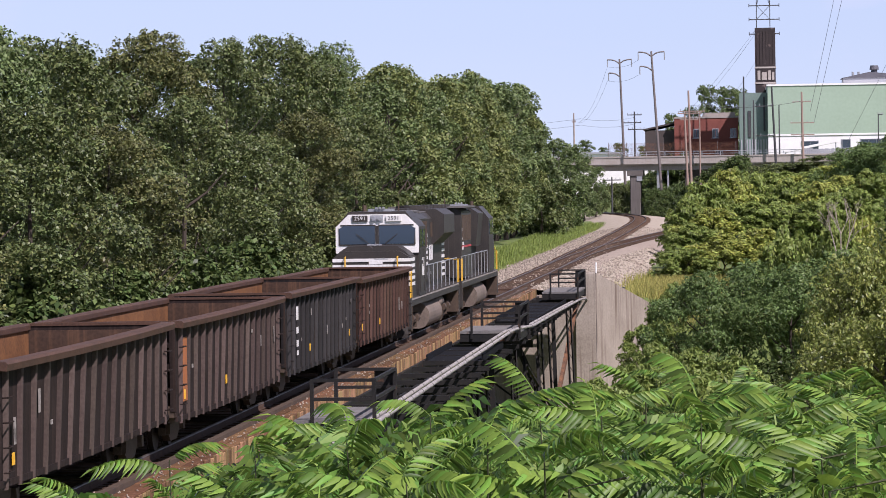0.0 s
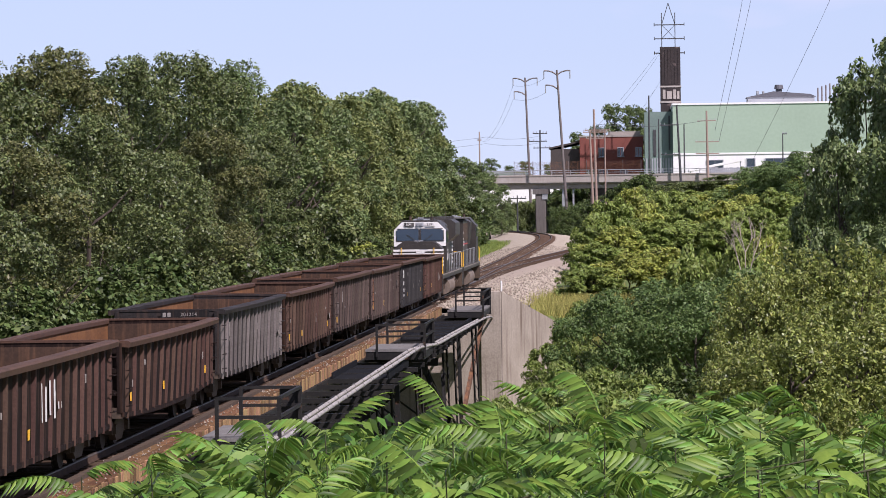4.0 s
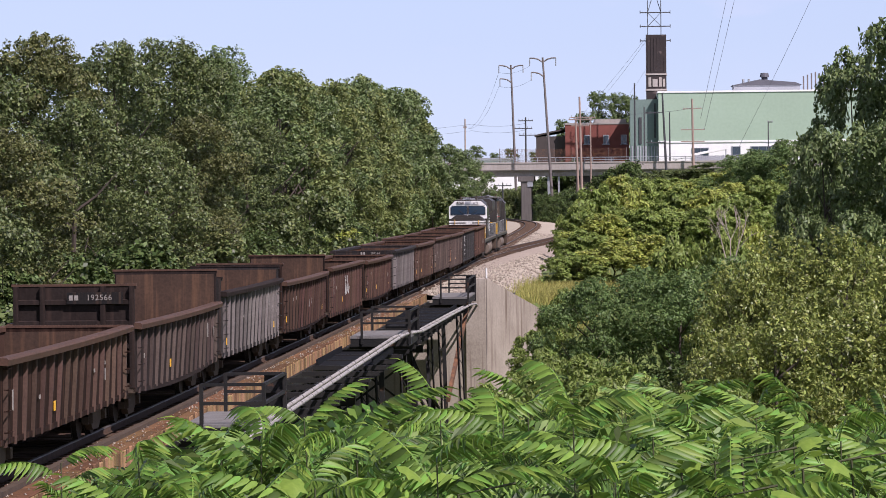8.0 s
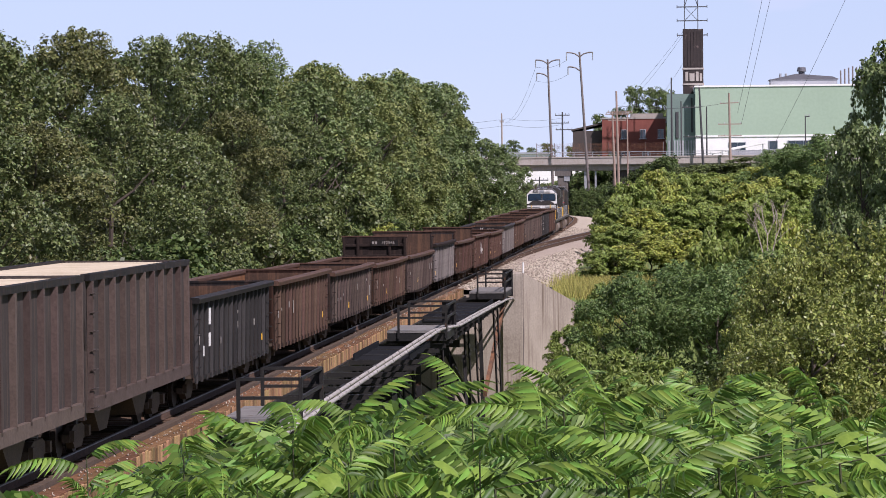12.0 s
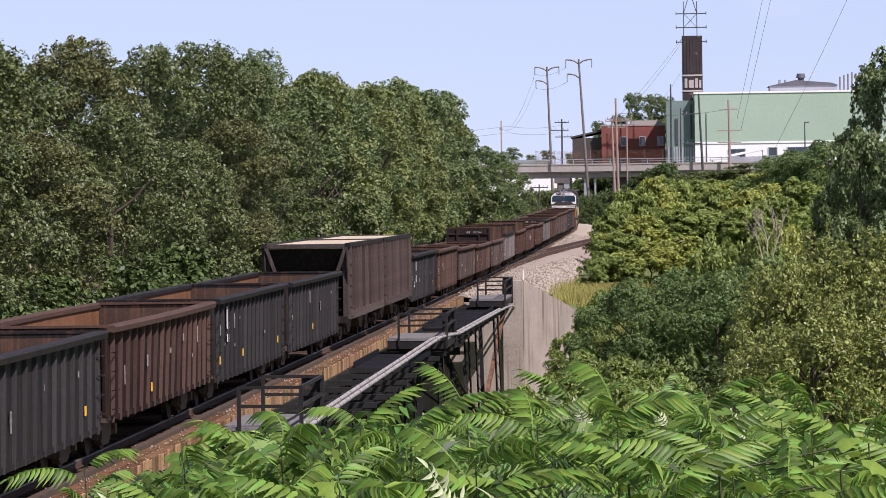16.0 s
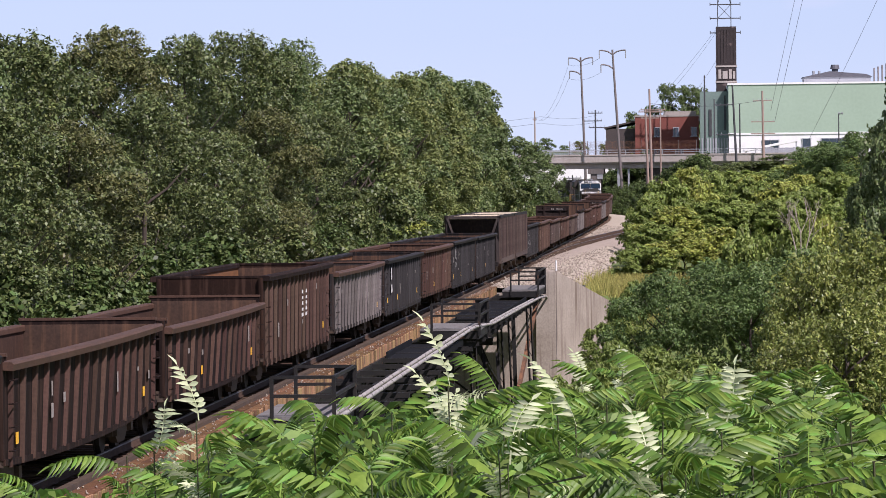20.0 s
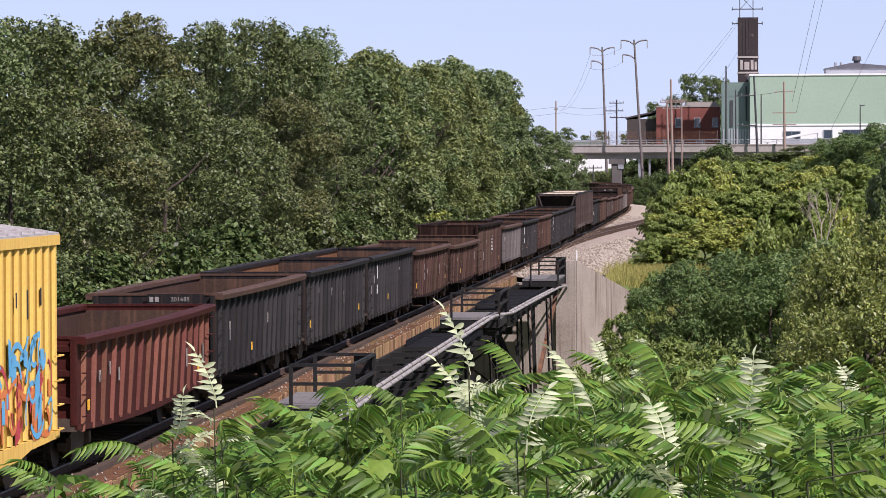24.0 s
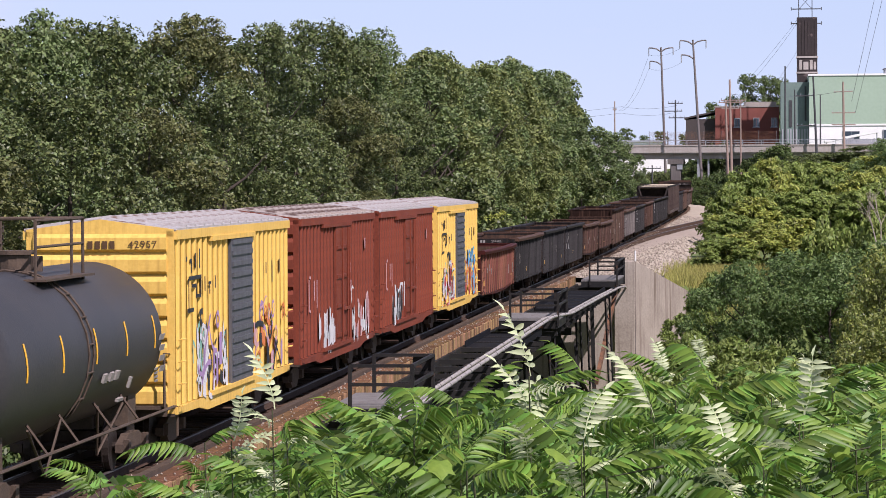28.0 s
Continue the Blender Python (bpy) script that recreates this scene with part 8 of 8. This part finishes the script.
    add("cab_emblem", lambda bm: (box(bm, (1.54, -5.5, 2.75), (0.014, 0.7, 0.5)), box(bm, (1.54, -6.6, 2.95), (0.014, 0.5, 0.12)), box(bm, (1.54, -6.6, 2.7), (0.014, 0.5, 0.12))), M["white"], "white painted cab emblem", cab)
    add("dynamic_brake_grille", lambda bm: [span(bm, (1.3, -4.3 + 0.22 * k, 3.3), (1.33, -4.2 + 0.22 * k, 4.3)) for k in range(11)], M["under"], "", hood)
    add("nose_emblem", lambda bm: (box(bm, (0.15, -9.725, 2.87), (0.5, 0.02, 0.09)), box(bm, (-0.12, -9.725, 2.65), (0.3, 0.02, 0.09)), box(bm, (0.3, -9.725, 2.65), (0.2, 0.02, 0.09))), M["white"], "white painted nose emblem", root)
    add("antenna", lambda bm: (rod(bm, (0.6, -5.6, 4.7), (0.6, -5.6, 5.1), 0.03, 6), rod(bm, (-0.7, -5.4, 4.7), (-0.7, -5.4, 4.95), 0.08, 8)), M["under"], "", cab)
    add("front_light", lambda bm: (rod(bm, (-0.62, -9.78, 2.2), (-0.62, -9.7, 2.2), 0.09, 10), rod(bm, (0.62, -9.78, 2.2), (0.62, -9.7, 2.2), 0.09, 10)), M["galv"])
    for y in (-6.7, 6.7):
        truck(root, y, 2.0, (-2.0, 0.0, 2.0))
        add("brake_gear", lambda bm: (span(bm, (1.0, y - 2.4, 0.66), (1.2, y + 2.4, 0.9)), rod(bm, (1.2, y - 1.2, 0.75), (1.2, y - 0.6, 0.75), 0.16, 8), rod(bm, (1.2, y + 0.6, 0.75), (1.2, y + 1.2, 0.75), 0.16, 8)), M["under"])
    for s in (-1, 1):
        add("handrail", lambda bm: [rods(bm, [(s * 1.45, -4.7, 2.65), (s * 1.45, 10.1, 2.65)], 0.022, 6)] + [rod(bm, (s * 1.45, -4.7 + 1.85 * i, 1.6), (s * 1.45, -4.7 + 1.85 * i, 2.65), 0.02, 5) for i in range(9)], M["galv"], "long walkway handrail")
        for e in (-1, 1):
            add("step_well", lambda bm: [span(bm, (s * 1.05, e * 10.35 - 0.25, 0.45 + 0.32 * i), (s * 1.5, e * 10.35 + 0.25, 0.49 + 0.32 * i)) for i in range(4)] + [span(bm, (s * 1.0, e * 10.1 - 0.02, 0.4), (s * 1.5, e * 10.1 + 0.02, 1.6))], M["under"])
            add("step_rail", lambda bm: (rods(bm, [(s * 1.48, e * 10.1, 0.6), (s * 1.48, e * 10.1, 2.55), (s * 1.4, e * 9.9, 2.65)], 0.02, 6), rods(bm, [(s * 1.48, e * 10.65, 0.6), (s * 1.48, e * 10.65, 2.55), (s * 0.9, e * 10.65, 2.6)], 0.02, 6)), M["safety_yellow"], "yellow step handrail")
    couplers(root, 10.75, 0.55)
    add("hose", lambda bm: [rods(bm, [(x, -10.8, 1.15), (x, -11.0, 0.75), (x + 0.05, -11.0, 0.5)], 0.03, 6) for x in (-0.7, -0.5, 0.5, 0.7)], M["under"])
    add("wiper", lambda bm: [bar(bm, (s * 0.3, -7.72, 3.55), (s * 0.75, -7.72, 3.9), 0.02, 0.02) for s in (-1, 1)], K, "", cab)
    return root


loco = locomotive("black six-axle diesel locomotive with white cab front", "2591")
car(loco, 390.0 + 18.45, 10.85, 7.0)
lead = locomotive("black six-axle diesel locomotive leading the train", "2591", True)
TRAIN.append((lead, 390.0 + 18.45 + 0.9 + 10.95, 7.0))
FLIPPED = {lead.name}
# ---- bridge ties, last because they are many ----
bm = bmesh.new()
span(bm, (-1.96, -0.14, -0.48), (1.96, 0.14, -0.19), 0.012)
tie_a = finish("bridge_tie", bm, M["tie"])
for i in range(310):
    o = new("bridge_tie", tie_a)
    o.parent = bridge
    y = 58.0 + i * 0.56
    if y > ABUT_Y - 0.2:
        bpy.data.objects.remove(o)
        break
    o.matrix_local = Matrix.Translation((random.uniform(-0.06, 0.06), y, random.uniform(-0.02, 0.015))) @ Matrix.Rotation(random.uniform(-0.012, 0.012), 4, "Z")
bm = bmesh.new()
span(bm, (1.97, -0.14, -0.62), (2.02, 0.14, -0.15), 0.01)
board = finish("edge_board", bm, M["fascia"])
for i in range(298):
    o = new("edge_board", board)
    o.parent = bridge
    o.matrix_local = Matrix.Translation((random.uniform(-0.012, 0.012), 62.0 + i * 0.441, random.uniform(-0.03, 0.02)))
sleepers(line_at, ABUT_Y + 0.6, 640, 0.54, main_track)
sleepers(siding_at, 240, 400, 0.54, siding)
rnd = random.Random(8)
spots = []
for i in range(900):
    y = rnd.uniform(58, ABUT_Y)
    x = rnd.choice((rnd.uniform(1.5, 1.98), rnd.uniform(1.5, 1.98), rnd.uniform(1.0, 1.5)))
    spots.append((x, y, -0.12 if x > 1.5 else -0.17))
stones("deck_stones", spots, 0.028, M["ballast"], "small pale stones spilled on the bridge deck", "stones")

SPEED = [19.157, 19.177, 18.630, 18.657, 17.925, 19.132, 18.396, 18.601]


def run(t):
    """How far the train has gone at t seconds, from where it stands at 14 s."""
    def total(u):
        i = min(int(u // 4), 6)
        d = u - 4 * i
        return sum((a + b) * 2 for a, b in zip(SPEED[:i], SPEED[1:i + 1])) + SPEED[i] * d + (SPEED[i + 1] - SPEED[i]) * d * d / 8
    return total(t) - total(14.0)


def on_line(s, base, flipped):
    a, b = line_at(s - base), line_at(s + base)
    d = b - a
    m = Matrix.Translation((a + b) / 2) @ Matrix.Rotation(-math.atan2(d.x, d.y), 4, "Z") @ Matrix.Rotation(math.asin(d.z / d.length), 4, "X")
    return m @ Matrix.Rotation(math.pi, 4, "Z") if flipped else m


def motions():
    for ob, s0, base in TRAIN:
        walk(ob, [(float(t), on_line(s0 + run(float(t)), base, ob.name in FLIPPED)) for t in range(29)])
    for ob, m, phase, swing in SWAY:
        rows = []
        for k in range(36):
            t = min(28.0, 0.8 * k)
            a = swing * (math.sin(1.9 * t + phase) + 0.6 * math.sin(3.1 * t + 2 * phase))
            b = 0.7 * swing * math.sin(1.3 * t + 1.7 * phase)
            rows.append((t, m @ Matrix.Rotation(radians(a), 4, "Y") @ Matrix.Rotation(radians(b), 4, "X")))
        walk(ob, rows)
    for ob, m, turn, early in GUSTS:
        rows = ([(0, -62), (2.0, -55), (2.8, -14), (3.3, -8), (4.0, -40), (5, -60)] if early else [(0, -62), (5, -60)]) + [ (10, -62), (15.0, -60), (15.9, -40), (16.5, -12), (17, -2), (18, 2), (19, -3), (20, 3), (21, -2), (22, 4), (23.2, -2), (24.5, 3), (25.5, -3), (26.5, 2), (28, 0)]
        walk(ob, [(float(t), m @ Matrix.Rotation(turn, 4, "Z") @ Matrix.Rotation(radians(-a), 4, "X")) for t, a in rows])


motions()
